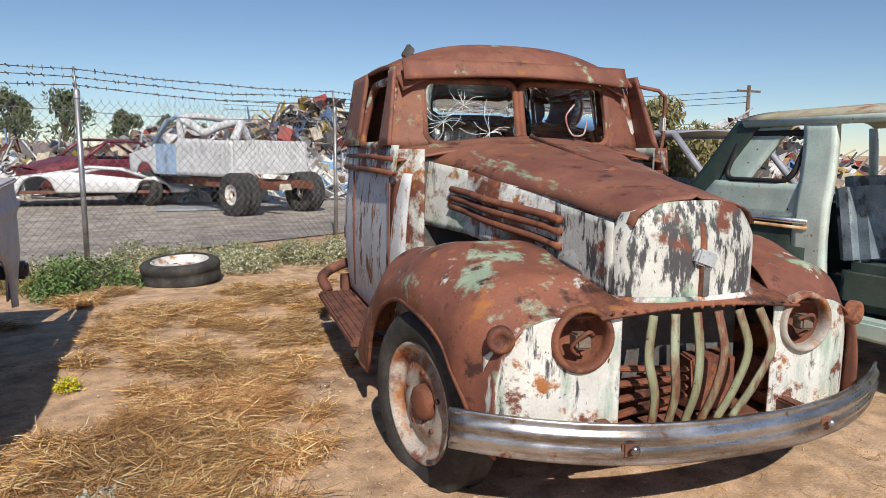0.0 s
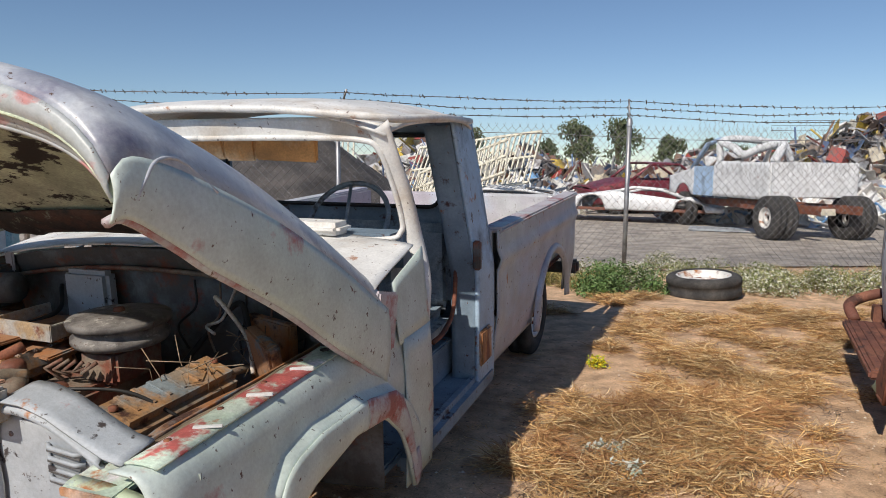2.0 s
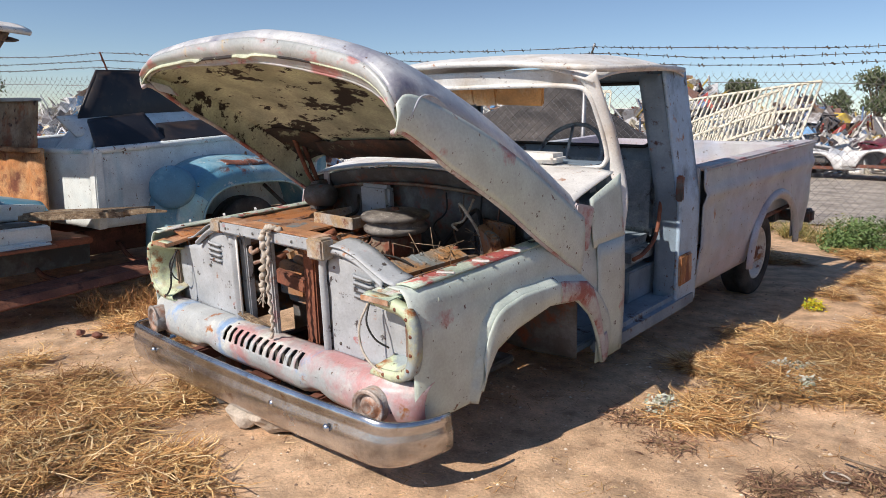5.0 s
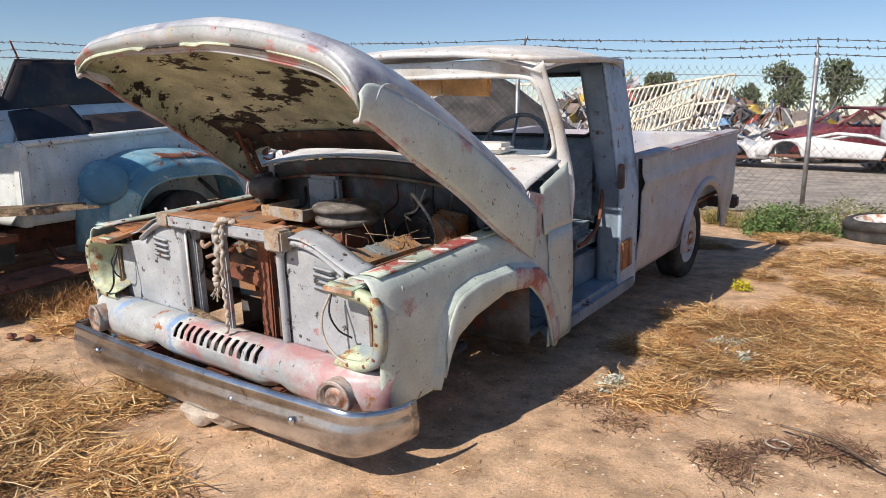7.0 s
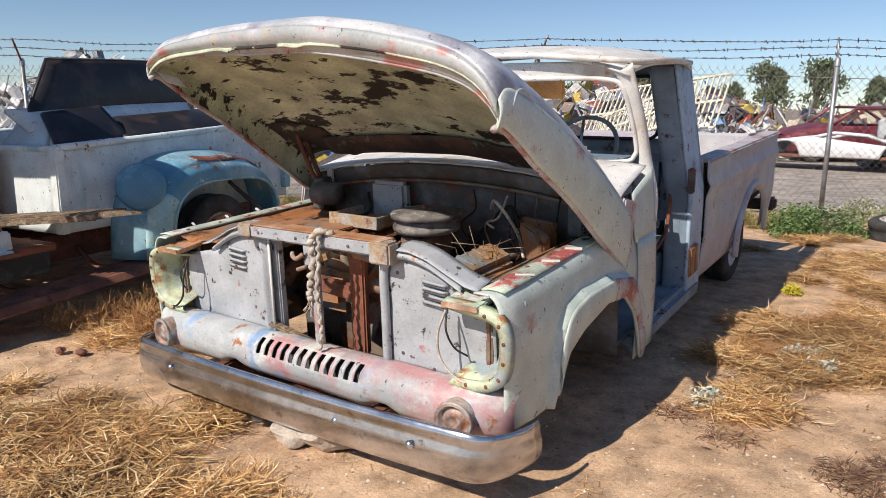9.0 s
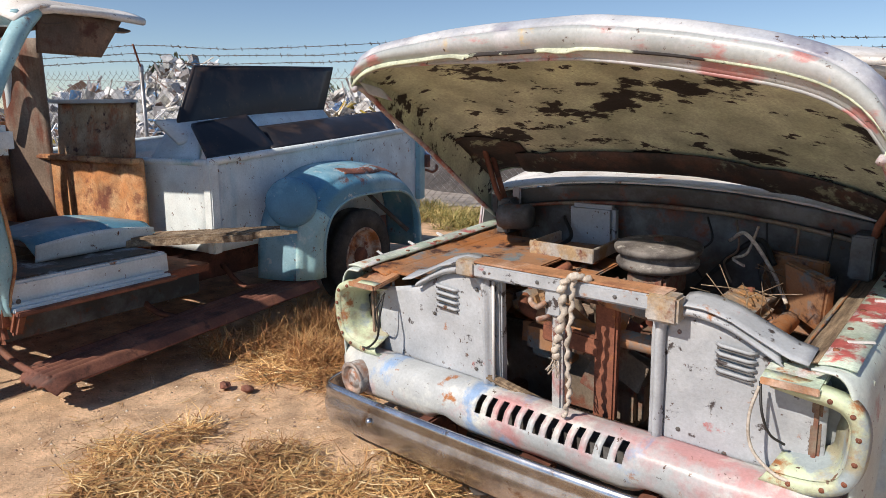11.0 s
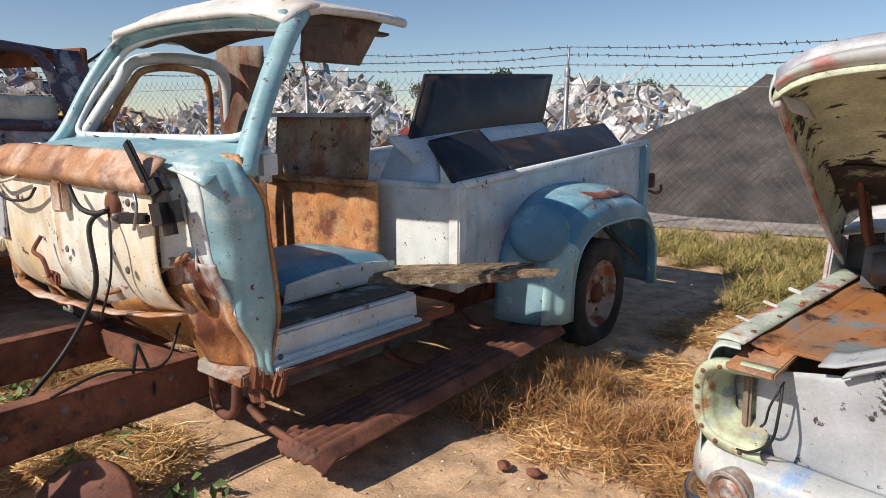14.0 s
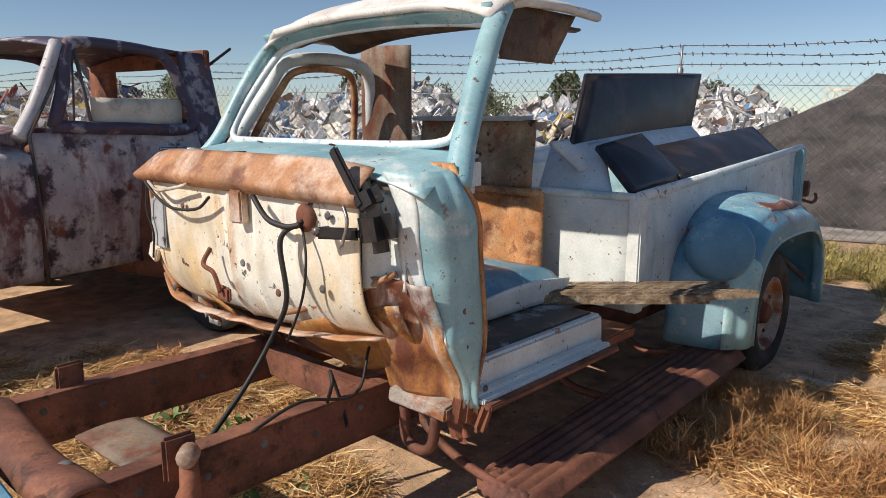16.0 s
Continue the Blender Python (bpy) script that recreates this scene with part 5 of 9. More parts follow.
    def lip(u, v):
        w = lerp(-1.0, 1.0, u)
        p = hood(1.0, w)
        tall = table(w, [(-1, 0.035), (-0.7, 0.06), (-0.2, 0.088), (0.5, 0.095), (1.0, 0.085)])
        return p + Vector((0, -0.012 * math.sin(math.pi * min(1, v * 1.4)) + 0.03 * v * v, -tall * v))
    sheet("hood_lip", lip, 48, 8, hood_lip, gt, 0.007, "hood front lip with red and ochre paint traces")
    path_tube("lip_edge", [lip(i / 40, 1.0) for i in range(41)], 0.007, hood_lip, gt, n=6)
    sheet("corner_flange", lambda u, v: lip(0.0, 1.0).lerp(Vector((-0.775, 0.06, 1.835)), v) + Vector((0.035 * u, 0.09 * u, -0.03 * u)), 6, 10, hood_lip, gt, 0.006, "dented red corner of the hood")
    def under(u, w):
        p = hood(lerp(0.03, 0.985, u), w)
        rib = 0.010 * math.exp(-((w - 0.12 - 0.35 * (1 - u)) / 0.035) ** 2) + 0.010 * math.exp(-((w + 0.30 + 0.30 * (1 - u)) / 0.035) ** 2)
        sink = 0.035 + 0.045 * u ** 5 * (1 - 0.4 * abs(w))
        return p - Vector((0, 0.012, sink + rib))
    sheet("hood_inner_panel", lambda u, v: under(u, lerp(-1.0, 1.0, v)), 40, 60, hood_under, gt, 0.006, "mint hood underside with flaking black patches")
    for w0 in (-1, 1):
        sheet("inner_flank", lambda u, v, w0=w0: hood(lerp(0.02, 0.97, u), w0 * lerp(0.97, 1.29, v)) - Vector((0.014 * w0, 0.006, 0.012)), 30, 8, hood_under, gt, 0.004)
    # near-black sheets with brown and mint patches along the hood's rear underside
    sheet("hood_brace", lambda u, v: under(lerp(0.0, 0.13, v), lerp(-0.72, 0.95, u)) - Vector((0, 0.01, 0.020 + 0.03 * math.sin(math.pi * v))), 40, 6, brace_dark, gt, 0.008, "dark brace across the hood's rear edge")
    sheet("hinge_dark_sheet", lambda u, v: under(lerp(0.02, 0.30 - 0.12 * u, v), lerp(-0.98, -0.66, u)) - Vector((0, 0.004, 0.008)), 10, 12, brace_dark, gt, 0.004)
    for s in (1, -1):
        a = under(0.16, 0.90 * s)
        for off in (0.0, 0.05):
            path_tube("hood_hinge", [a + Vector((0, off, 0)), Vector((s * 0.84, 0.98 + off, 1.32)), Vector((s * 0.80, 1.06, 1.16))], 0.014, rust, gt, n=6)
        slab("hinge_plate", (s * 0.76, 0.98, 1.10), (s * 0.84, 1.10, 1.28), bay_dark, gt, dent=0.012)
    path_tube("hinge_spring", [(0.915 + 0.020 * math.cos(i * 0.9), 0.84 + 0.020 * math.sin(i * 0.9), 1.13 + 0.0026 * i) for i in range(60)], 0.004, cable_black, gt, n=5)


build_green_truck()


# ---- rusty truck ----
def build_rust_truck():
    rt = thing("old_truck", pose(3.83, 1.408, 0, 0, 0, -4.5), "old rusted truck cab with cracked split windshield and white doors", "truck")

    def arch_low(v):
        c, r = 0.62, 0.60
        if v < 1.22:
            return 0.20 + math.sqrt(max(0.0, r * r - (v - c) ** 2)) * 0.90 if abs(v - c) < r else 0.30
        return lerp(0.24, 0.22, (v - 1.22) / 0.3)

    for s in (1, -1):
        # pontoon fender: crest line bulges out and falls to the running board
        def fender(u, v, s=s):
            y = lerp(-0.06, 1.62, u)
            top = ease(y, [(-0.06, 0.80), (0.15, 0.93), (0.55, 1.0), (0.95, 0.93), (1.3, 0.70), (1.62, 0.36)])
            outer = ease(y, [(-0.06, 0.84), (0.2, 0.93), (0.6, 1.0), (1.2, 1.04), (1.62, 1.04)])
            inner = table(y, [(-0.06, 0.40), (0.4, 0.42), (1.62, 0.80)])
            low = arch_low(y)
            if v < 0.5:
                a = v / 0.5
                z = lerp(low, top - 0.12, a)
                x = outer - 0.02 * (1 - a) - 0.05 * a ** 3
            else:
                a = (v - 0.5) / 0.5
                w = min(1, a * 1.7) * math.pi / 2
                x = lerp(outer - 0.05, inner, 1 - math.cos(a * math.pi / 2) * 0.999) if a > 0.3 else lerp(outer - 0.05, outer - 0.09, a / 0.3)
                x = lerp(outer - 0.05, inner, a ** 1.4)
                z = top - 0.12 + 0.12 * math.sin(w)
            return (s * x, y, z)
        sheet("front_fender", fender, 56, 24, fender_paint, rt, 0.008, "bulging rusted fender with green and white flakes")
        path_tube("fender_lip", [Vector(fender(i / 40, 0)) for i in range(3, 37)], 0.012, rust, rt, n=6)
        # flat front face between fender and grille, with headlamp
        def face(u, v, s=s):
            x = lerp(0.345, 0.835, u)
            top = 0.81 - 0.15 * max(0.0, (u - 0.5) / 0.5) ** 2
            z = lerp(0.34, top, v)
            return (s * x, -0.085 + 0.02 * u + 0.14 * max(0, u - 0.6) ** 2 * 4 + 0.03 * (1 - v) * 0, z)
        verts = [face(i / 40, j / 40) for i in range(41) for j in range(41)]
        faces = []
        for i in range(40):
            for j in range(40):
                p = face((i + 0.5) / 40, (j + 0.5) / 40)
                if math.hypot(p[0] - s * 0.50, p[2] - 0.725) > 0.112:
                    faces.append((i * 41 + j, (i + 1) * 41 + j, (i + 1) * 41 + j + 1, i * 41 + j + 1))
        ff = solid("front_face", verts, faces, rt_front, rt, "flaking white front panel with rust spots", True)
        mod = ff.modifiers.new("thickness", "SOLIDIFY")
        mod.thickness = 0.008
        m = pose(s * 0.50, -0.085, 0.725, 90)
        ring = lathe("headlamp_ring", [(0.124, -0.02), (0.124, 0.012), (0.112, 0.022), (0.102, 0.016), (0.098, -0.01), (0.10, -0.06)], m, rust if s < 0 else rim_grey, rt, "rusty headlamp ring without lens")
        lathe("headlamp_bowl", [(0.099, -0.03), (0.088, -0.08), (0.05, -0.115), (0.001, -0.12)], m, rust, ring)
        slab("lamp_socket", (s * 0.50 - 0.03, -0.10, 0.69), (s * 0.50 + 0.03, -0.04, 0.75), engine_iron, rt, dent=0.012)
        path_tube("lamp_lead", curve([(s * 0.46, -0.09, 0.74), (s * 0.50, -0.12, 0.76), (s * 0.54, -0.08, 0.70), (s * 0.5, -0.06, 0.66)]), 0.008, rust, rt, n=5)
        lathe("marker_lamp", [(0.05, -0.02), (0.05, 0.012), (0.032, 0.02), (0.022, 0.006), (0.001, 0.004)], pose(s * 0.80, -0.045, 0.735, 90, 0, 12 * s), rust, rt, n=24)
        # wheel
        wheel(rt, pose(s * 0.86, 0.58, 0.30, 0, 90 * s, 14), 0.40, 0.20, rim_grey if s < 0 else rust, 0.265)
        # running board
        slab("running_board", (s * 0.78, 1.52, 0.28), (s * 1.06, 2.95, 0.33), frame_rust, rt, "rusted ribbed running board", bevel=0.012)
        for i in range(5):
            slab("board_rib", (s * (0.82 + 0.048 * i), 1.56, 0.325), (s * (0.835 + 0.048 * i), 2.92, 0.338), frame_rust, rt, bevel=0.003)
        # cab side: door skin below the belt
        def lower(u, v, s=s):
            y = lerp(1.34, 2.95, u)
            z = lerp(0.36, 1.27, v)
            return (s * (0.80 + 0.045 * math.sin(math.pi * min(1, v * 0.9 + 0.05)) - 0.05 * max(0, (1.62 - y) / 0.28) ** 2), y, z)
        sheet("door_skin", lower, 24, 16, door_paint, rt, 0.01, "white door skin with rust-edged flakes")
        for y in (1.46, 2.55):
            path_tube("door_seam", [(s * 0.848, y, 0.45), (s * 0.856, y, 0.8), (s * 0.85, y, 1.25)], 0.006, rust, rt, n=5)
        path_tube("belt_moulding", [(s * 0.84, 1.40, 1.27), (s * 0.85, 2.0, 1.275), (s * 0.84, 2.93, 1.27)], 0.022, rust, rt, n=6, squash=0.8)
        path_tube("belt_moulding", [(s * 0.835, 1.42, 1.345), (s * 0.845, 2.0, 1.355), (s * 0.83, 2.9, 1.35)], 0.016, rust, rt, n=6)
        sheet("belt_panel", lambda u, v, s=s: (s * (0.845 - 0.02 * v), lerp(1.36, 2.95, u), lerp(1.27, 1.42, v)), 14, 4, flaked, rt, 0.01)
        # pillars round the door window
        sheet("front_pillar", lambda u, v, s=s: (s * (0.845 - 0.07 * v), lerp(1.48, 1.74, u) + 0.16 * v * (1 - u), lerp(1.42, 1.86, v)), 6, 10, rust_hood, rt, 0.02)
        sheet("rear_pillar", lambda u, v, s=s: (s * (0.845 - 0.07 * v), lerp(2.40, 2.95, u) - 0.06 * v * u, lerp(1.42, 1.89, v)), 8, 10, rust_hood, rt, 0.02)
        loop = rounded(0.34, 0.195, 0.10)
        path_tube("window_frame", [(s * (0.82 - 0.08 * (b + 0.195) / 0.39), 2.07 + a * (1.03 if b < 0 else 0.97), 1.615 + b) for a, b in loop], 0.024, flaked, rt, closed=True, n=7)
        path_tube("roof_gutter", curve([(s * 0.765, 1.68, 1.80), (s * 0.765, 1.80, 1.87), (s * 0.765, 2.2, 1.89), (s * 0.765, 2.6, 1.87), (s * 0.75, 2.85, 1.80)]), 0.014, rust, rt, n=6)
        # hood side with louvre strakes
        def hood_side(u, v, s=s):
            y = lerp(0.02, 1.60, u)
            w = ease(y, [(0, 0.30), (0.35, 0.36), (1.0, 0.52), (1.6, 0.70)])
            top = lerp(1.13, 1.36, u)
            low = table(y, [(0, 0.86), (0.4, 0.93), (1.6, 1.0)])
            return (s * (w - 0.05 * v * v * (1 - 0.5 * u)), y, lerp(low, top, v))
        sheet("hood_side", hood_side, 24, 10, flaked, rt, 0.008, "hood side with flaked white paint")
        for i, (za, zb) in enumerate(((1.075, 0.985), (1.12, 1.05), (1.165, 1.10))):
            pts = []
            for j in range(11):
                y = lerp(0.36, 1.20, j / 10)
                w = ease(y, [(0, 0.30), (0.35, 0.36), (1.0, 0.52), (1.6, 0.70)])
                pts.append((s * (w + 0.012), y, lerp(zb, za + 0.02, j / 10) + 0.01))
            path_tube("louvre_strake", pts, 0.022, rust, rt, n=6, squash=0.8)
    # hood top with centre ridge
    def hood_top(u, v):
        y = lerp(-0.02, 1.62, u)
        a = 2 * v - 1
        w = ease(y, [(-0.02, 0.27), (0.35, 0.33), (1.0, 0.48), (1.62, 0.66)])
        edge = lerp(1.12, 1.355, u)
        crown = lerp(0.10, 0.12, u)
        return (w * a, y, edge + crown * math.sqrt(max(0, 1 - abs(a) ** 2.3)) + 0.012 * max(0, 1 - abs(a) * 12))
    sheet("hood", hood_top, 30, 26, rust_hood, rt, 0.008, "rusted crowned hood with traces of green paint")
    def nose(u, v):
        w = lerp(-math.pi / 2, math.pi / 2, u)
        z = lerp(0.84, 1.215, v)
        k = 1 - 0.22 * max(0, v - 0.45) ** 2 * 3
        x = 0.315 * math.sin(w) * (1 - 0.16 * max(0, v - 0.7) / 0.3)
        y = 0.10 - 0.17 * math.cos(w) ** 0.6 * k
        return (x, y, z - 0.05 * abs(math.sin(w)) ** 3 * v)
    sheet("hood_nose", nose, 30, 16, nose_paint, rt, 0.008, "hood nose with scratched black and white paint")
    sheet("hood_side_nose", lambda u, v: (-0.318 - 0.05 * u, lerp(0.04, 0.42, u), lerp(0.86 + 0.02 * u, 1.13 + 0.05 * u, v)), 10, 10, nose_paint, rt, 0.006)
    path_tube("nose_strip", [(0, -0.075, 0.85), (0.0, -0.08, 1.0), (0, -0.06, 1.12), (0, 0.0, 1.2), (0, 0.5, 1.30), (0, 1.5, 1.475)], 0.014, rust, rt, n=6)
    slab("nose_hinge", (-0.04, -0.10, 0.97), (0.05, -0.07, 1.03), grey_panel, rt, turn=pose(0, 0, 0, 0, 20, 0))
    slab("nose_gap", (-0.012, -0.092, 0.85), (0.03, -0.07, 0.99), bay_dark, rt)
    path_tube("nose_base_trim", [Vector(nose(i / 20, 0)) + Vector((0, -0.008, 0)) for i in range(21)], 0.018, flaked, rt, n=6)
    # grille shelf over the bars
    def shelf(u, v):
        x = lerp(-0.44, 0.44, u)
        return (x, lerp(-0.10, 0.30, v) - 0.02 * math.cos(math.pi * x / 1.8), lerp(0.80, 0.90, v) + 0.03 * math.sin(math.pi * u))
    sheet("grille_shelf", shelf, 24, 8, rust, rt, 0.01, "rusted shelf above the grille")
    for i in range(18):
        lathe("rivet", [(0.008, 0), (0.006, 0.005), (0.001, 0.006)], pose(-0.40 + 0.047 * i, -0.118, 0.825, 90), rust, rt, n=6)
    for i in range(6):
        x = -0.22 + 0.095 * i
        b = (x + 0.05) * 0.55
        path_tube("grille_bar", curve([(x, -0.10, 0.80), (x + 0.3 * b, -0.125, 0.65), (x - 0.1 * b, -0.12, 0.5), (x - 0.4 * b - 0.01, -0.08, 0.36)]), 0.010, bar_olive, rt, n=6, squash=2.0)
    slab("radiator_back", (-0.36, 0.14, 0.34), (0.36, 0.18, 0.82), bay_dark, rt)
    slab("radiator_block", (-0.22, 0.02, 0.36), (-0.02, 0.12, 0.50), rust, rt, dent=0.02)
    slab("radiator_block", (0.05, 0.0, 0.36), (0.26, 0.12, 0.58), rust, rt, dent=0.025)
    for i in range(4):
        slab("cross_slat", (-0.33, -0.02, 0.40 + 0.05 * i), (0.02, 0.02, 0.42 + 0.05 * i), rust, rt, turn=pose(0, 0, 0, 0, 5 * (i - 2), 0))
    slab("splash_pan", (-0.45, -0.04, 0.30), (0.45, 0.5, 0.345), frame_rust, rt)
    # bumper
    def bumper(u, v):
        x = lerp(-0.98, 0.98, u)
        b = lerp(-1, 1, v)
        return (x, -0.31 + 0.30 * abs(x / 0.98) ** 2.4 - 0.02 * math.cos(b * 1.5) + 0.006 * math.cos(b * 9), 0.395 + 0.075 * b + 0.03 * x * x)
    sheet("front_bumper", bumper, 40, 14, old_chrome, rt, 0.012, "pitted ribbed chrome front bumper")
    for x in (-0.42, 0.42):
        slab("bumper_iron", (x - 0.03, -0.30, 0.36), (x + 0.03, 0.3, 0.42), frame_rust, rt)
        slab("frame_rail", (x - 0.04, 0.0, 0.42), (x + 0.04, 5.4, 0.56), frame_rust, rt)
        lathe("bumper_bolt", [(0.018, 0), (0.014, 0.01), (0.001, 0.012)], pose(x, -0.325, 0.40, 90), old_chrome, rt, n=10)
    for y in (3.3, 4.2, 5.3):
        slab("cross_member", (-0.44, y - 0.05, 0.44), (0.44, y + 0.05, 0.53), frame_rust, rt)
    slab("hanger_bracket", (-0.86, 3.05, 0.30), (-0.46, 3.18, 0.42), frame_rust, rt)
    path_tube("board_bracket", curve([(-0.98, 3.0, 0.32), (-1.0, 3.12, 0.42), (-0.8, 3.2, 0.5), (-0.5, 3.3, 0.52)]), 0.04, frame_rust, rt)
    # cab shell
    def roof(u, v):
        a = 2 * v - 1
        y = lerp(1.68, 2.97, u)
        z = 2.045 - 0.155 * abs(a) ** 2.6 - 0.16 * max(0, (0.2 - u) / 0.2) ** 2 - 0.14 * max(0, (u - 0.8) / 0.2) ** 2
        return (a * (0.765 - 0.05 * max(0, (u - 0.8) / 0.2)) * (1 - 0.06 * max(0, (0.25 - u) / 0.25) ** 2), y, z)
    sheet("roof", roof, 26, 26, rust_hood, rt, 0.012, "rounded rusted roof")
    sheet("windshield_header", lambda u, v: (lerp(-0.72, 0.72, u), 1.70 - 0.05 * v - 0.04 * math.cos(math.pi * (u - 0.5)) + 0.0, lerp(1.91, 1.79 + 0.035 * math.cos(math.pi * (u - 0.5)), v)), 24, 4, rust_hood, rt, 0.02)
    sheet("cowl", lambda u, v: (lerp(-0.84, 0.84, u) * lerp(0.93, 1.0, 1 - v), lerp(1.40, 1.62, v) - 0.03 * math.cos(math.pi * (u - 0.5)), lerp(1.33, 1.40, v) + 0.10 * math.cos(math.pi * (u - 0.5)) * (1 - 0.35 * v)), 24, 8, rust_hood, rt, 0.012)
    for s in (1, -1):
        sheet("cowl_side", lambda u, v, s=s: (s * (lerp(0.70, 0.835, u)), lerp(1.30, 1.50, u), lerp(0.5, 1.40, v)), 6, 10, flaked, rt, 0.01)
        cx = s * 0.305
        loop = rounded(0.29, 0.185, 0.07)
        ws = [(cx + a, 1.625 + 0.10 * (b + 0.185) / 0.37 + 0.12 * max(0.0, abs(cx + a) - 0.2) ** 2, 1.615 + b) for a, b in loop]
        path_tube("windshield_frame", ws, 0.022, rust, rt, closed=True, n=7)
        gl = sheet("windshield_glass", lambda u, v, cx=cx: (cx + lerp(-0.28, 0.28, u), 1.63 + 0.10 * v + 0.12 * max(0.0, abs(cx + lerp(-0.28, 0.28, u)) - 0.2) ** 2, lerp(1.43, 1.80, v)), 6, 2, glass, rt, 0.004, "cracked old windshield pane")
        gl.visible_shadow = False
        sheet("windshield_corner", lambda u, v, s=s: (s * lerp(0.58, 0.83 - 0.05 * v, u), 1.63 + 0.10 * v + 0.06 * u, lerp(1.40, 1.85, v)), 5, 8, rust_hood, rt, 0.02)
    rng = random.Random(9)
    for hub in ((-0.48, 1.56), (-0.35, 1.66), (-0.2, 1.5)):
        for i in range(13):
            w = rng.uniform(0, 6.28)
            ln = rng.uniform(0.06, 0.2)
            pts = []
            for j in range(5):
                x = min(-0.03, max(-0.575, hub[0] + math.cos(w + 0.15 * math.sin(j)) * ln * j / 4))
                z = min(1.75, max(1.45, hub[1] + math.sin(w + 0.15 * math.sin(j)) * ln * j / 4))
                pts.append((x, 1.622 + 0.10 * (z - 1.435) / 0.33 + 0.12 * max(0.0, abs(x) - 0.2) ** 2, z))
            path_tube("glass_crack", pts, 0.0014, crack_white, rt, n=4)
    path_tube("paint_scrawl", curve([(0.36, 1.66, 1.68), (0.30, 1.65, 1.60), (0.34, 1.64, 1.50), (0.42, 1.645, 1.50), (0.45, 1.66, 1.58)]), 0.006, lamp_red, rt, "red paint mark on the glass", n=5)
    sheet("cab_back", lambda u, v: (lerp(-0.82, 0.82, u), 2.95, lerp(0.4, 1.45, v)), 10, 8, rust, rt, 0.02)
    slab("cab_back_top", (-0.74, 2.88, 1.72), (0.74, 2.95, 1.92), rust, rt)
    for x in (-0.76, 0.42):
        slab("cab_back_post", (x, 2.90, 1.42), (x + 0.34, 2.96, 1.75), rust, rt)
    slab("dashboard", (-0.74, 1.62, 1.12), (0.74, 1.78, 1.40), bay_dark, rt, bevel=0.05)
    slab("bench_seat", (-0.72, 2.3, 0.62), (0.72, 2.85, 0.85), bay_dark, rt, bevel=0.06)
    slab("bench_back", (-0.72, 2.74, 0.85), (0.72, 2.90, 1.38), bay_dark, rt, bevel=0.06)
    slab("cab_floor", (-0.80, 1.4, 0.44), (0.80, 2.95, 0.48), frame_rust, rt)
    slab("firewall", (-0.72, 1.42, 0.45), (0.72, 1.46, 1.35), bay_dark, rt)
    slab("wiper_pivot", (0.30, 1.54, 1.44), (0.42, 1.60, 1.46), rust, rt, turn=pose(0, 0, 0, 0, 8, 0))
    slab("roof_fin", (-0.66, 1.90, 1.93), (-0.60, 1.93, 2.02), bay_dark, rt, turn=pose(0, 0, 0, 0, 35, 20))
    slab("roof_fin", (0.05, 1.9, 2.0), (0.08, 1.92, 2.045), rust, rt, turn=pose(0, 0, 0, 0, 40, 0))
    path_tube("mirror_frame", [(0.86, 1.60, 1.36), (0.95, 1.60, 1.36), (0.98, 1.62, 1.50), (0.98, 1.62, 1.74), (0.93, 1.62, 1.78), (0.78, 1.62, 1.80)], 0.012, rust, rt)
    slab("mirror_head", (0.965, 1.60, 1.52), (0.985, 1.66, 1.62), white_rim, rt)


build_rust_truck()


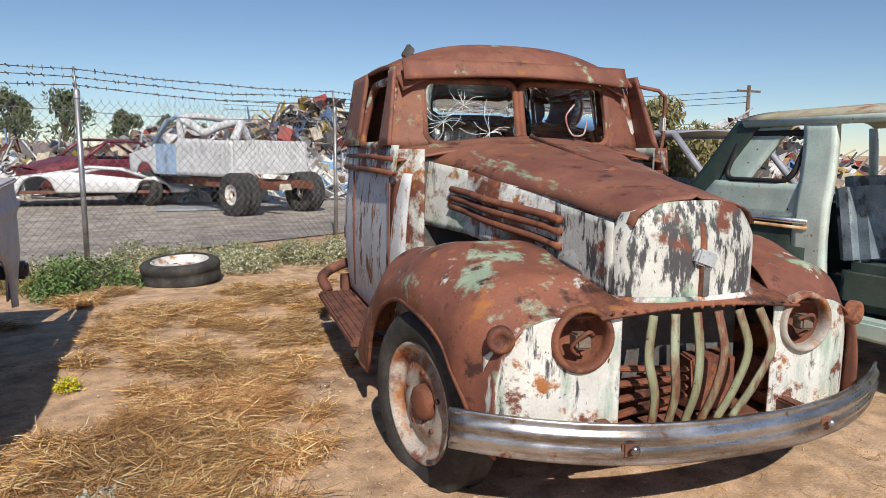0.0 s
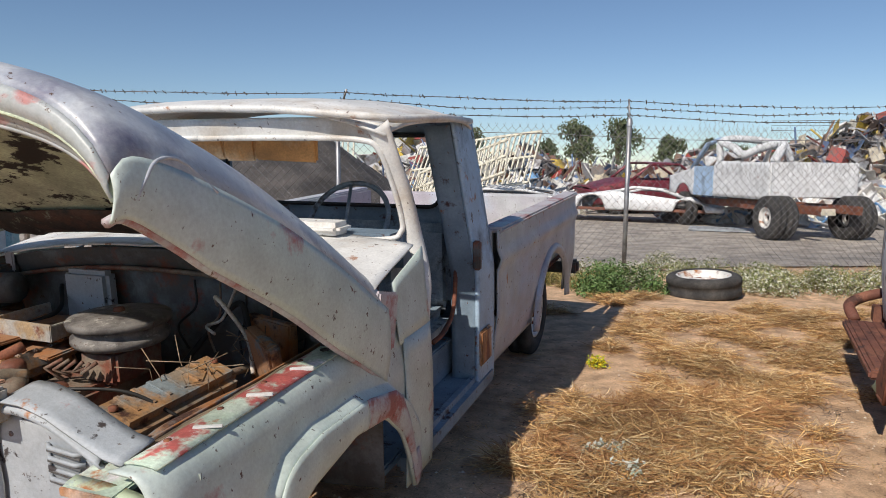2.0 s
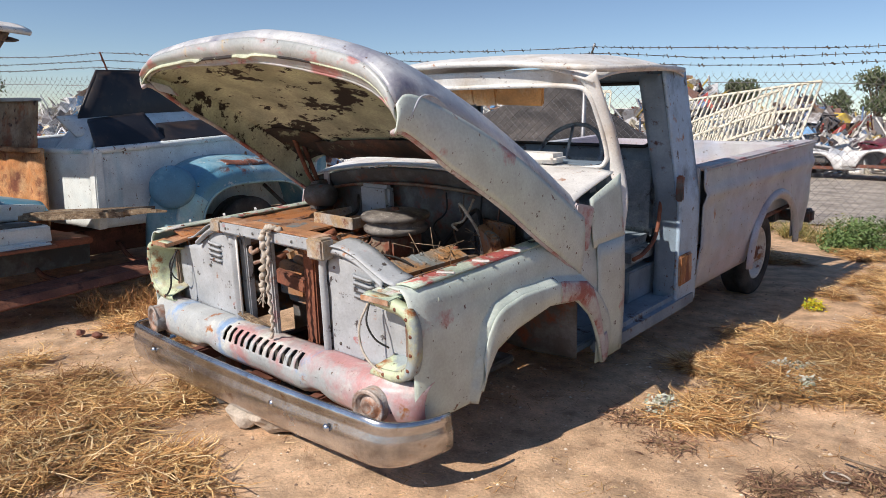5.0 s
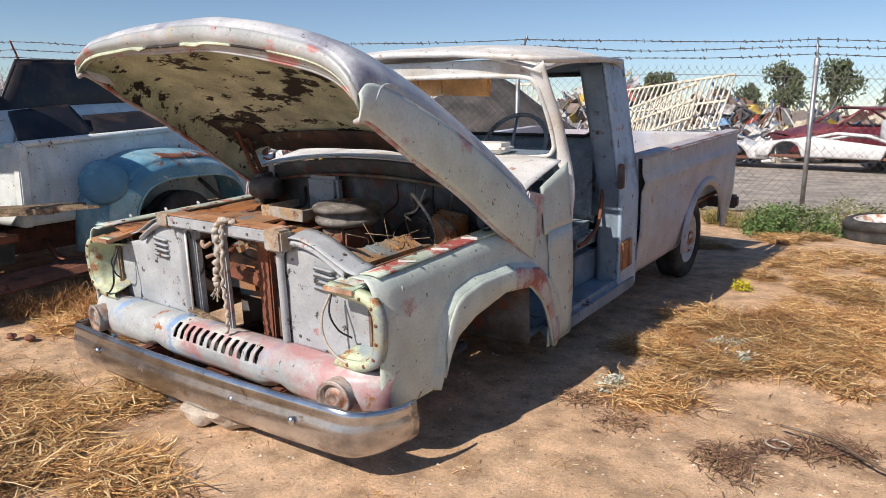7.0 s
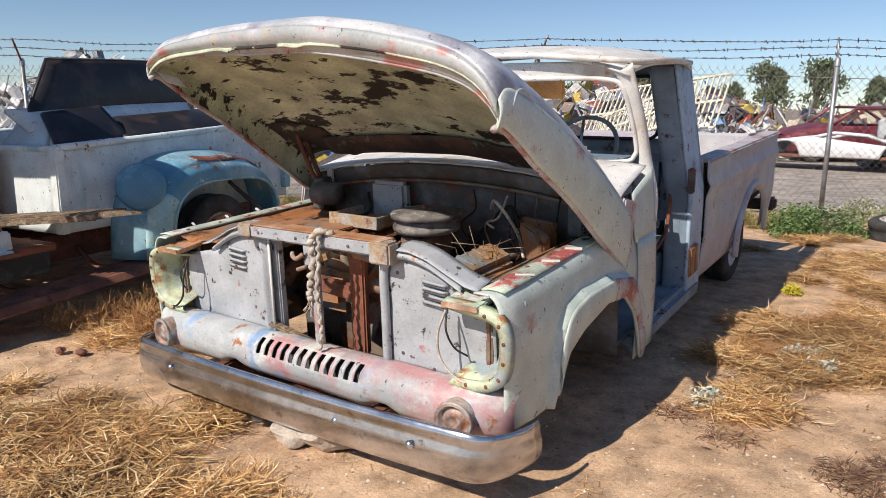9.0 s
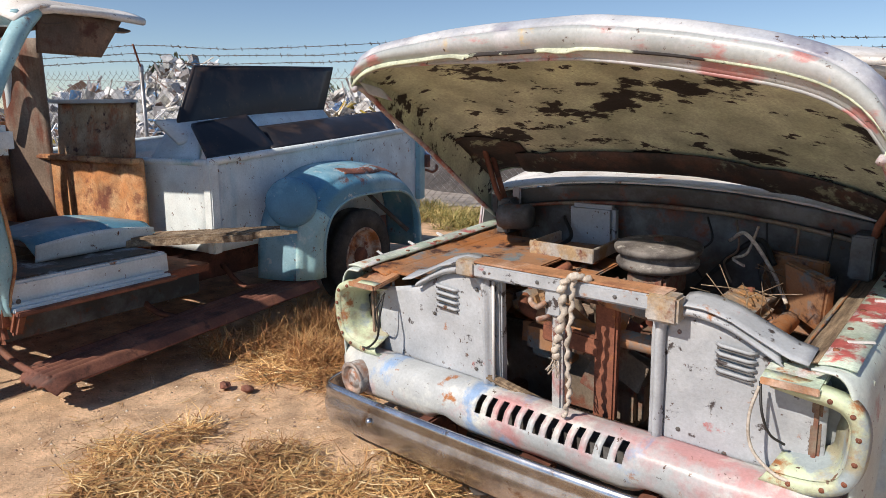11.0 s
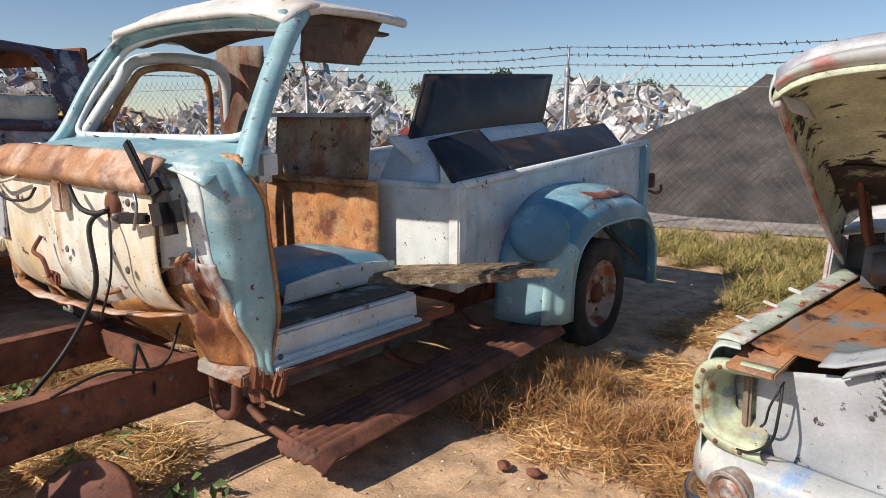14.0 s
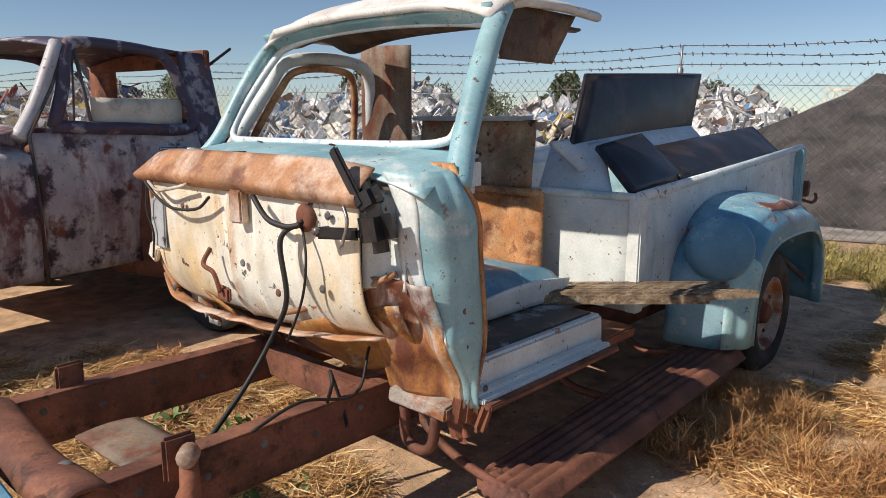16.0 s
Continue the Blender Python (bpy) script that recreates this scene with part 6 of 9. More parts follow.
# ---- blue truck with cut cab ----
def build_blue_truck():
    bt = thing("stepside_truck", pose(-3.31, -0.75, 0, 0, 0, 10), "gutted turquoise stepside pickup without front end, doors or glass", "pickup truck")
    # firewall: pressed sheet with ribs, turned-in edge and rusted seams
    def fire_low(x):
        return table(x, [(-0.85, 0.70), (-0.70, 0.61), (-0.45, 0.585), (0.2, 0.62), (0.75, 0.69)])
    def firewall(u, v):
        x = lerp(-0.83, 0.74, u)
        z = lerp(fire_low(x), 1.17, v)
        ribs = sum(0.014 * math.exp(-((x - c) / 0.022) ** 2) for c in (-0.05, 0.14, 0.42))
        pan = 0.020 * (1 / (1 + math.exp(-(x + 0.52) * 50))) * (1 / (1 + math.exp((x + 0.12) * 50))) * (1 / (1 + math.exp((z - 0.98) * 60)))
        edge = 0.05 * math.exp(-(u / 0.04) ** 2) + 0.10 * (1 - v) ** 6
        return (x, -0.635 - ribs + pan + edge, z)
    sheet("firewall", firewall, 90, 26, firewall_paint, bt, 0.006, "cream firewall streaked with rust")
    sheet("firewall_flange", lambda u, v: (lerp(-0.83, 0.74, u), -0.56 - 0.06 * v + 0.05 * abs(2 * u - 1) ** 6, fire_low(lerp(-0.83, 0.74, u)) - 0.016 + 0.014 * math.sin(u * 40) * v * 0.3), 50, 3, cowl_rust, bt, 0.008, "rusted turned flange along the firewall foot")
    path_tube("firewall_side", curve([(-0.835, -0.60, 1.14), (-0.84, -0.59, 0.95), (-0.80, -0.58, 0.74), (-0.70, -0.57, 0.62)], 8), 0.014, cowl_rust, bt, n=6)
    slab("side_tab", (-0.86, -0.62, 0.74), (-0.78, -0.59, 0.82), firewall_paint, bt, turn=pose(0, 0, 0, 0, 24, 0), dent=0.01)
    # cowl edge, rounded over the firewall
    def cowl_lip(u, v):
        x = lerp(-0.85, 0.76, u)
        end = abs(2 * u - 1) ** 6
        w = v * math.pi * 0.62
        return (x, -0.655 - 0.045 * math.sin(w) * (1 - 0.5 * end) + 0.17 * max(0.0, v - 0.45), 1.145 + 0.105 * (1 - math.cos(w)) * (1 - 0.45 * end * (1 if u < 0.5 else 0.4)))
    sheet("cowl_lip", cowl_lip, 50, 14, cowl_rust, bt, 0.008, "rounded rust-orange cowl edge")
    path_tube("lip_seam", [Vector(cowl_lip(i / 30, 0.0)) for i in range(31)], 0.008, cowl_rust, bt, n=6)
    sheet("cowl_top", lambda u, v: (lerp(-0.82, 0.97, u) * lerp(1.0, 0.94, v), lerp(-0.60, -0.27, v) + 0.03 * abs(2 * u - 1) ** 2, lerp(1.246, 1.315, v ** 0.8) + 0.012 * math.sin(math.pi * v) - 0.07 * abs(2 * u - 1) ** 5 * (1 - 0.75 * v)), 40, 12, turquoise, bt, 0.008, "turquoise cowl top with bare patches")
    slab("cowl_vent", (-0.50, -0.585, 1.262), (-0.06, -0.54, 1.276), bay_dark, bt)
    for x in (-0.46, -0.10):
        slab("vent_hinge", (x - 0.03, -0.58, 1.274), (x + 0.03, -0.535, 1.290), bay_dark, bt, bevel=0.004)
    for x, y in ((-0.30, -0.33), (0.22, -0.33)):
        lathe("wiper_hole", [(0.016, 0.0), (0.012, 0.004), (0.001, 0.003)], pose(x, y, 1.318, -14), rust, bt, n=10)
    for pts, r, mat in (([(-0.70, -0.69, 1.14), (-0.62, -0.68, 1.08), (-0.45, -0.69, 1.04), (-0.25, -0.68, 1.05), (-0.12, -0.69, 1.11)], 0.007, cable_black), ([(-0.70, -0.68, 1.14), (-0.72, -0.68, 1.0), (-0.69, -0.67, 0.9), (-0.71, -0.67, 0.78)], 0.005, cable_black), ([(-0.66, -0.69, 1.14), (-0.55, -0.70, 1.11), (-0.40, -0.69, 1.13), (-0.30, -0.69, 1.15)], 0.008, rope_white), ([(0.20, -0.69, 1.14), (0.32, -0.71, 1.07), (0.42, -0.70, 1.05), (0.48, -0.68, 1.06)], 0.011, cable_black)):
        path_tube("wire_harness", curve(pts, 8), r, mat, bt, n=5)
    path_tube("hanging_cable", curve([(0.47, -0.66, 1.07), (0.40, -0.71, 1.0), (0.44, -0.72, 0.80), (0.38, -0.74, 0.66), (0.36, -0.86, 0.48), (0.42, -1.10, 0.30), (0.50, -1.32, 0.12), (0.56, -1.50, 0.03)], 8), 0.010, cable_black, bt, "old cable hanging to the ground", n=6)
    path_tube("hanging_cable", curve([(0.46, -0.66, 1.06), (0.52, -0.69, 0.95), (0.49, -0.69, 0.80), (0.40, -0.70, 0.62)], 8), 0.005, cable_black, bt, n=5)
    path_tube("bracket_hook", curve([(-0.19, -0.66, 0.89), (-0.18, -0.70, 0.83), (-0.12, -0.69, 0.80), (-0.09, -0.68, 0.72)]), 0.010, rust, bt)
    slab("hook_plate", (-0.14, -0.665, 0.68), (-0.05, -0.645, 0.74), rust, bt, dent=0.008)
    slab("cowl_bracket", (0.03, -0.69, 1.02), (0.10, -0.645, 1.15), cowl_rust, bt, turn=pose(0, 0, 0, 0, 0, 10), dent=0.006)
    slab("grey_patch", (-0.74, -0.652, 0.83), (-0.61, -0.638, 1.06), grey_panel, bt, "flat grey box lid on the firewall", dent=0.012)
    lathe("wire_grommet", [(0.045, -0.02), (0.05, 0.01), (0.03, 0.02), (0.001, 0.015)], pose(0.47, -0.645, 1.08, 90), rust, bt, n=16)
    for x, z in ((0.05, 0.86), (0.29, 0.78), (-0.42, 1.05), (-0.55, 0.66), (0.56, 0.84), (0.60, 1.10)):
        lathe("firewall_hole", [(0.016, 0.0), (0.013, 0.005), (0.001, 0.003)], pose(x, -0.653, z, 90), bay_dark, bt, n=10)
    # black pedal bracket: two flat arms on a lumpy body
    slab("pedal_body", (0.755, -0.68, 1.00), (0.885, -0.58, 1.16), black_lid, bt, "bare black pedal bracket", bevel=0.045, turn=pose(0, 0, 0, 0, -10, 14), dent=0.012)
    slab("pedal_neck", (0.735, -0.66, 1.12), (0.835, -0.60, 1.22), black_lid, bt, bevel=0.03, turn=pose(0, 0, 0, 0, -30, 10))
    slab("pedal_arm", (0.66, -0.675, 1.155), (0.70, -0.655, 1.375), black_lid, bt, bevel=0.01, turn=pose(0.04, 0, -0.03, 0, -34, 8))
    slab("pedal_arm", (0.60, -0.70, 1.035), (0.79, -0.68, 1.075), black_lid, bt, bevel=0.01, turn=pose(0, 0, 0, 0, -4, 8))
    path_tube("pedal_pin", [(0.61, -0.72, 1.055), (0.61, -0.66, 1.055)], 0.014, galvanised, bt, n=8)
    path_tube("pedal_clip", curve([(0.74, -0.70, 1.15), (0.77, -0.71, 1.10), (0.74, -0.71, 1.02)]), 0.006, galvanised, bt, n=5)
    # rounded cowl sides and the folded skirt below them
    def edge(z):
        return ease(z, [(0.40, -0.36), (0.50, -0.39), (0.72, -0.48), (0.94, -0.545), (1.06, -0.560), (1.27, -0.575)])
    def rear(z):
        return ease(z, [(0.36, -0.33), (0.48, -0.345), (0.68, -0.30), (1.07, -0.335), (1.28, -0.42)])
    for s in (1, -1):
        cx = 0.07
        def cowl_side(u, v, s=s):
            z = lerp(0.44, 1.255, v)
            y0 = edge(z)
            roll = 0.125 * min(1.0, max(0.0, (z - 0.70) / 0.25)) + 0.03
            top = 0.05 * max(0.0, (z - 1.12) / 0.135) ** 2
            if u < 0.45:
                w = u / 0.45 * math.pi / 2
                x, y = 0.925 - roll * (1 - math.sin(w)) - top, y0 + roll * 0.7 * (1 - math.cos(w))
            else:
                a = (u - 0.45) / 0.55
                x, y = 0.925 + 0.022 * math.sin(a * math.pi) - 0.01 * a - top, lerp(y0 + roll * 0.7, rear(z), a)
            return (cx + s * x, y, z)
        sheet("cowl_side", cowl_side, 30, 34, turquoise, bt, 0.008, "smooth turquoise cowl side with bare edge")
        sheet("cowl_side_lip", lambda u, v, s=s: Vector(cowl_side(0.16 * v, lerp(0.30, 0.96, u))) + Vector((0.004 * s, -0.004, 0)), 24, 5, bed_white, bt, 0.003, "bare white rounded edge")
        path_tube("skirt_edge", [Vector(cowl_side(0.05, i / 24 * 0.62)) for i in range(25)], 0.010, kick_paint, bt, n=6)
        for z in (0.50, 0.66, 0.80):
            lathe("edge_hole", [(0.013, 0.0), (0.011, 0.004), (0.001, 0.003)], pose(cx + s * 0.937, edge(z) + 0.085, z, 0, 90 * s, 0), bay_dark, bt, n=10)
        sheet("hinge_pillar", lambda u, v, s=s: (cx + s * (0.93 - 0.10 * u - 0.05 * max(0.0, v - 0.88) / 0.12), rear(lerp(0.36, 1.28, v)) + 0.006, lerp(0.36, 1.28, v)), 5, 22, cab_back_rust if s > 0 else pale_blue, bt, 0.012, "rusty door hinge pillar face")
        # recess beside the firewall
        sheet("cowl_recess", lambda u, v, s=s: (cx + s * lerp(0.64, 0.80, u), lerp(-0.60, -0.555, u) + 0.05 * math.sin(math.pi * u), lerp(0.86, 1.20 - 0.03 * u, v)), 12, 12, bed_white, bt, 0.008, "pale hollow of the cowl corner")
        def kick(u, v, s=s):
            z = lerp(0.40 + 0.05 * (1 - u), 0.90, v)
            fold = 0.035 * math.sin(2 * math.pi * (0.9 * u + 0.45 * v)) * math.sin(math.pi * u) + 0.02 * noise.noise(Vector((u * 4, v * 4, s)))
            return (cx + s * lerp(0.60 + 0.02 * v, 0.905, u ** 0.9), lerp(-0.50 - 0.10 * v, edge(z) - 0.004, u) - fold + 0.06 * (1 - v) * (1 - u), z + 0.03 * math.sin(math.pi * u) * (1 - v))
        sheet("kick_panel", kick, 34, 28, kick_paint, bt, 0.006, "folded inner skirt stained orange with rust")
        def toe(u, v, s=s):
            x = lerp(0.22, 0.76, u)
            return (cx + s * x, lerp(-0.60, -0.36, v) + 0.05 * u - 0.03 * math.sin(3 * math.pi * u) * v, lerp(fire_low(cx + s * x) + 0.02 + 0.10 * u * (1 - v), 0.445, v ** 0.8) + 0.03 * math.sin(math.pi * v) * u)
        sheet("toe_board", toe, 24, 14, toe_rust, bt, 0.008, "orange rusted toe board")
    path_tube("toe_edge", [Vector((0.29 + 0.54 * i / 20, -0.62 + 0.06 * i / 20, 0.70 + 0.22 * (i / 20) ** 1.2)) for i in range(21)], 0.012, cowl_rust, bt, n=6)
    for lo, hi, a in (((0.93, -0.42, 0.36), (1.0, -0.34, 0.50), 12), ((0.90, -0.40, 0.29), (0.97, -0.35, 0.42), -18), ((0.98, -0.36, 0.33), (1.03, -0.28, 0.47), 24)):
        slab("rusted_foot", lo, hi, rust, bt, "rusted-through pillar foot", dent=0.05, bevel=0.02, turn=pose(0, 0, 0, 0, a, a))
    slab("dash_panel", (-0.76, -0.28, 1.16), (0.88, -0.16, 1.300), pale_blue, bt, bevel=0.03)
    # windshield pillars, seal and roof
    for pts, r in (([(0.955, -0.40, 1.20), (0.905, -0.315, 1.34), (0.86, -0.19, 1.55), (0.822, -0.07, 1.73), (0.79, 0.03, 1.835)], 0.046), ([(-0.80, -0.36, 1.22), (-0.735, -0.28, 1.34), (-0.70, -0.17, 1.55), (-0.675, -0.06, 1.72), (-0.655, 0.02, 1.80)], 0.042)):
        path_tube("windshield_pillar", curve(pts, 6), r, turquoise, bt, n=10, squash=0.8)
    path_tube("windshield_seal", curve([(0.09, -0.275, 1.322), (0.55, -0.27, 1.325), (0.76, -0.265, 1.340), (0.81, -0.24, 1.39), (0.79, -0.13, 1.58), (0.755, -0.02, 1.735), (0.70, 0.005, 1.775), (0.40, -0.02, 1.80), (0.09, -0.03, 1.807), (-0.25, -0.02, 1.80), (-0.54, 0.0, 1.765), (-0.605, -0.03, 1.71), (-0.64, -0.14, 1.55), (-0.675, -0.22, 1.40), (-0.64, -0.255, 1.330), (-0.45, -0.27, 1.322), (0.09, -0.275, 1.322)], 6), 0.017, pale_blue, bt, n=7)
    def roof(u, v):
        a = 2 * v - 1
        y = lerp(-0.075, 0.60, u)
        z = 1.935 - 0.085 * abs(a) ** 3.5 - 0.085 * max(0, (0.24 - u) / 0.24) ** 2
        return (0.092 + a * 0.755 * (1 - 0.04 * max(0.0, (0.2 - u) / 0.2) ** 2), y - 0.035 * math.cos(a * 1.5) * (1 - u), z + 0.01 * a)
    sheet("roof", roof, 26, 34, cab_white, bt, 0.012, "white cab roof cut off behind the doors")
    path_tube("drip_rail", [(-0.655, 0.58, 1.83), (-0.665, 0.2, 1.835), (-0.65, -0.02, 1.80), (-0.5, -0.09, 1.825), (-0.2, -0.115, 1.845), (0.09, -0.125, 1.85), (0.5, -0.105, 1.845), (0.76, -0.03, 1.822), (0.85, 0.10, 1.85), (0.858, 0.35, 1.855), (0.85, 0.60, 1.845)], 0.020, cab_white, bt, "white roof gutter", n=6)
    sheet("windshield_header", lambda u, v: (lerp(-0.66, 0.80, u), -0.055 - 0.04 * math.cos(math.pi * (u - 0.5)) + 0.07 * v, lerp(1.83, 1.765 + 0.04 * math.cos(math.pi * (u - 0.5)), v)), 24, 5, turquoise, bt, 0.02, "turquoise header above the windshield")
    sheet("roof_liner", lambda u, v: (lerp(-0.63, 0.80, v), lerp(0.0, 0.55, u), 1.865 - 0.06 * abs(2 * v - 1) ** 3 - 0.025 * math.sin(u * 9)), 14, 18, liner, bt, 0.01, "dark torn roof liner")
    sheet("hanging_liner", lambda u, v: (0.80 - 0.03 * v, lerp(0.04, 0.50 - 0.12 * v, u), 1.845 - 0.20 * v * (0.75 + 0.25 * u) - 0.05 * (1 - u) * v), 12, 8, liner, bt, 0.012, "torn dark liner hanging at the roof edge")
    # far door opening and rear wall
    path_tube("door_frame", curve([(-0.80, -0.18, 1.28), (-0.74, 0.0, 1.56), (-0.68, 0.12, 1.72), (-0.66, 0.52, 1.73), (-0.70, 0.68, 1.62), (-0.78, 0.72, 1.26)], 6), 0.034, pale_blue, bt, n=8)
    path_tube("door_frame", curve([(-0.77, -0.10, 1.28), (-0.71, 0.05, 1.55), (-0.66, 0.15, 1.67), (-0.66, 0.45, 1.68), (-0.69, 0.55, 1.58), (-0.74, 0.58, 1.26)], 6), 0.020, cab_back_rust, bt, n=7)
    sheet("far_door", lambda u, v: (-0.82 + 0.03 * v, lerp(-0.25, 0.78, u), lerp(0.45, 1.29, v)), 10, 10, cab_back_rust, bt, 0.03)
    sheet("far_quarter", lambda u, v: (lerp(-0.77, -0.50, u) + 0.06 * max(0, v - 0.6), 0.82 - 0.14 * (1 - u) - 0.06 * max(0.0, v - 0.6), lerp(0.6, 1.84, v)), 8, 14, liner_tan, bt, 0.02, "tan stained inner quarter panel")
    def back(u, v):
        return (lerp(-0.76, 0.44, u), 0.82 + 0.012 * math.sin(u * 26) + 0.05 * max(0.0, u - 0.85), lerp(0.50, 1.06, v))
    sheet("cab_back", back, 40, 14, cab_back_rust, bt, 0.012, "ribbed orange-rust cab back panel")
    sheet("cab_back_upper", lambda u, v: (lerp(-0.45, 0.36, u), 0.83 + 0.04 * v + 0.008 * noise.noise(Vector((u * 5, v * 4, 0))), lerp(1.06, 1.42, v)), 16, 10, back_tan, bt, 0.012, "tan rust-stained upper cab back")
    slab("back_ledge", (-0.48, 0.80, 1.415), (0.30, 0.94, 1.44), grey_panel, bt)
    slab("back_ledge", (-0.76, 0.76, 1.04), (0.42, 0.86, 1.075), cab_back_rust, bt)
    # floor, seat riser, loose panels
    slab("cab_floor", (-0.80, -0.34, 0.42), (0.98, 0.84, 0.47), rust, bt)
    slab("seat_riser", (-0.75, 0.10, 0.46), (0.62, 0.60, 0.62), bay_dark, bt)
    slab("sill_box", (0.52, -0.32, 0.46), (0.965, 0.56, 0.585), bed_white, bt, "chipped white door sill box", bevel=0.012, dent=0.006)
    slab("sill_top", (0.42, -0.30, 0.582), (0.93, 0.53, 0.594), sill_grime, bt, "sill top caked with dark grime", dent=0.008)
    for i, (x, z) in enumerate(((0.985, 0.475), (1.015, 0.462), (1.045, 0.448))):
        slab("sill_step", (x - 0.02, -0.34, z - 0.012), (x + 0.016, 0.50 + 0.02 * i, z + 0.012), (bed_white, pale_blue, frame_rust)[i], bt, bevel=0.005)
    # added dark sheet set back below the sill, standing for the shade there
    slab("sill_shade_sheet", (0.72, -0.32, 0.24), (0.75, 0.95, 0.44), bay_dark, bt, dent=0.02)
    def loose(u, v):
        return (lerp(0.22, 0.70, v), lerp(-0.02, 0.72, u), 0.70 + 0.05 * math.sin(math.pi * u) * (1 - 0.3 * v) - 0.10 * max(0, v - 0.72) / 0.28)
    sheet("loose_panel", loose, 18, 12, fender_blue, bt, 0.006, "loose dented blue panel lying on the seat base")
    sheet("loose_panel_lip", lambda u, v: (0.70 + 0.02 * v, lerp(-0.04, 0.66, u), lerp(0.60, 0.69 + 0.03 * math.sin(math.pi * u), v)), 14, 5, bed_white, bt, 0.008, "pale turned edge of the loose panel")
    # running board, wide and ribbed, hanging low at its front
    def board(u, v):
        x = lerp(0.98, 1.25, v)
        ribs = 0.006 * math.cos(v * 2 * math.pi * 6) if v < 0.8 else 0.0
        return (x + 0.02 * u, lerp(-0.36, 1.50, u) + 0.05 * abs(2 * v - 1) ** 3 * (1 - u), 0.165 + 0.085 * u + ribs - 0.045 * max(0, v - 0.85) / 0.15 - 0.03 * max(0.0, 0.03 - u) / 0.03)
    sheet("running_board", board, 30, 48, frame_rust, bt, 0.014, "rusty ribbed running board hanging low")
    for y in (-0.30, 0.55, 1.25):
        path_tube("board_hanger", curve([(0.62, y, 0.34), (0.80, y, 0.22), (1.0, y, 0.16 + 0.045 * (y + 0.42)), (1.2, y, 0.15 + 0.045 * (y + 0.42))]), 0.018, frame_rust, bt, n=6)
    # chassis
    for x in (0.62, -0.16):
        slab("frame_rail", (x - 0.004, -1.85, 0.265), (x + 0.004, 3.3, 0.45), frame_rust, bt, "rusted chassis rail", bevel=0.002)
        for z in (0.268, 0.447):
            slab("rail_flange", (x - 0.07, -1.85, z - 0.005), (x + 0.004, 3.3, z + 0.005), frame_rust, bt, bevel=0.002)
        for i in range(7):
            lathe("rail_hole", [(0.014, 0.0), (0.011, 0.004), (0.001, 0.003)], pose(x + 0.005, -1.55 + 0.20 * i, 0.36 + 0.035 * (i % 2), 0, 90, 0), bay_dark, bt, n=10)
    sheet("front_cross_member", lambda u, v: (lerp(-0.20, 0.66, u), lerp(-1.58, -1.42, v), 0.40 + 0.055 * math.sin(math.pi * v) ** 0.5 + 0.02 * math.cos(2 * math.pi * u)), 14, 10, frame_rust, bt, 0.012, "pressed rusty front cross member")
    for x, y in ((0.50, -1.50), (0.42, -1.47), (0.54, -1.46)):
        lathe("cross_hole", [(0.020, 0.0), (0.016, 0.004), (0.001, 0.003)], pose(x, y, 0.452), bay_dark, bt, n=10)
    slab("blue_bumper_stub", (0.10, -1.66, 0.34), (0.60, -1.61, 0.42), fender_blue, bt, turn=pose(0, 0, 0, 0, 4, 0), dent=0.015)
    sheet("skid_plate", lambda u, v: (lerp(0.08, 0.48, u), lerp(-1.33, -1.12, v), 0.37 + 0.03 * u + 0.012 * math.sin(3 * v)), 8, 6, engine_iron, bt, 0.008, "bent plate between the rails")
    slab("rear_cross_member", (-0.16, -0.46, 0.30), (0.62, -0.38, 0.42), frame_rust, bt)
    path_tube("shock_absorber", [(0.70, -1.24, 0.47), (0.71, -1.245, 0.40), (0.72, -1.26, 0.36), (0.73, -1.28, 0.08)], [0.028, 0.030, 0.042, 0.042], rust, bt, "rusty shock absorber")
    lathe("shock_eye", [(0.026, -0.03), (0.03, -0.02), (0.03, 0.02), (0.026, 0.03), (0.010, 0.034), (0.001, 0.034)], pose(0.70, -1.24, 0.49, 90, 0, 50), rim_grey, bt, n=14)
    for x in (0.645, -0.20):
        slab("shock_bracket", (x - 0.012, -1.29, 0.40), (x + 0.012, -1.19, 0.54), frame_rust, bt, bevel=0.01, dent=0.006)
    slab("mount_pad", (0.68, -0.46, 0.40), (0.94, -0.36, 0.455), rim_grey, bt, "grey body mount bracket", turn=pose(0, 0, 0, 0, 4, 8), dent=0.01)
    path_tube("mount_hoop", curve([(0.72, -0.42, 0.40), (0.73, -0.42, 0.27), (0.80, -0.42, 0.24), (0.86, -0.42, 0.28), (0.88, -0.42, 0.40)]), 0.020, frame_rust, bt)
    path_tube("front_axle", curve([(0.95, -1.45, 0.16), (0.5, -1.42, 0.14), (-0.3, -1.42, 0.14), (-0.8, -1.45, 0.16)]), 0.035, frame_rust, bt)
    path_tube("brake_line", curve([(0.64, -1.0, 0.46), (0.62, -0.8, 0.49), (0.66, -0.6, 0.47), (0.60, -0.48, 0.60)]), 0.006, cable_black, bt, n=5)
    path_tube("brake_line", curve([(0.63, -0.70, 0.46), (0.66, -0.70, 0.54), (0.60, -0.66, 0.55), (0.62, -0.62, 0.40), (0.66, -0.64, 0.36)]), 0.007, cable_black, bt, n=5)
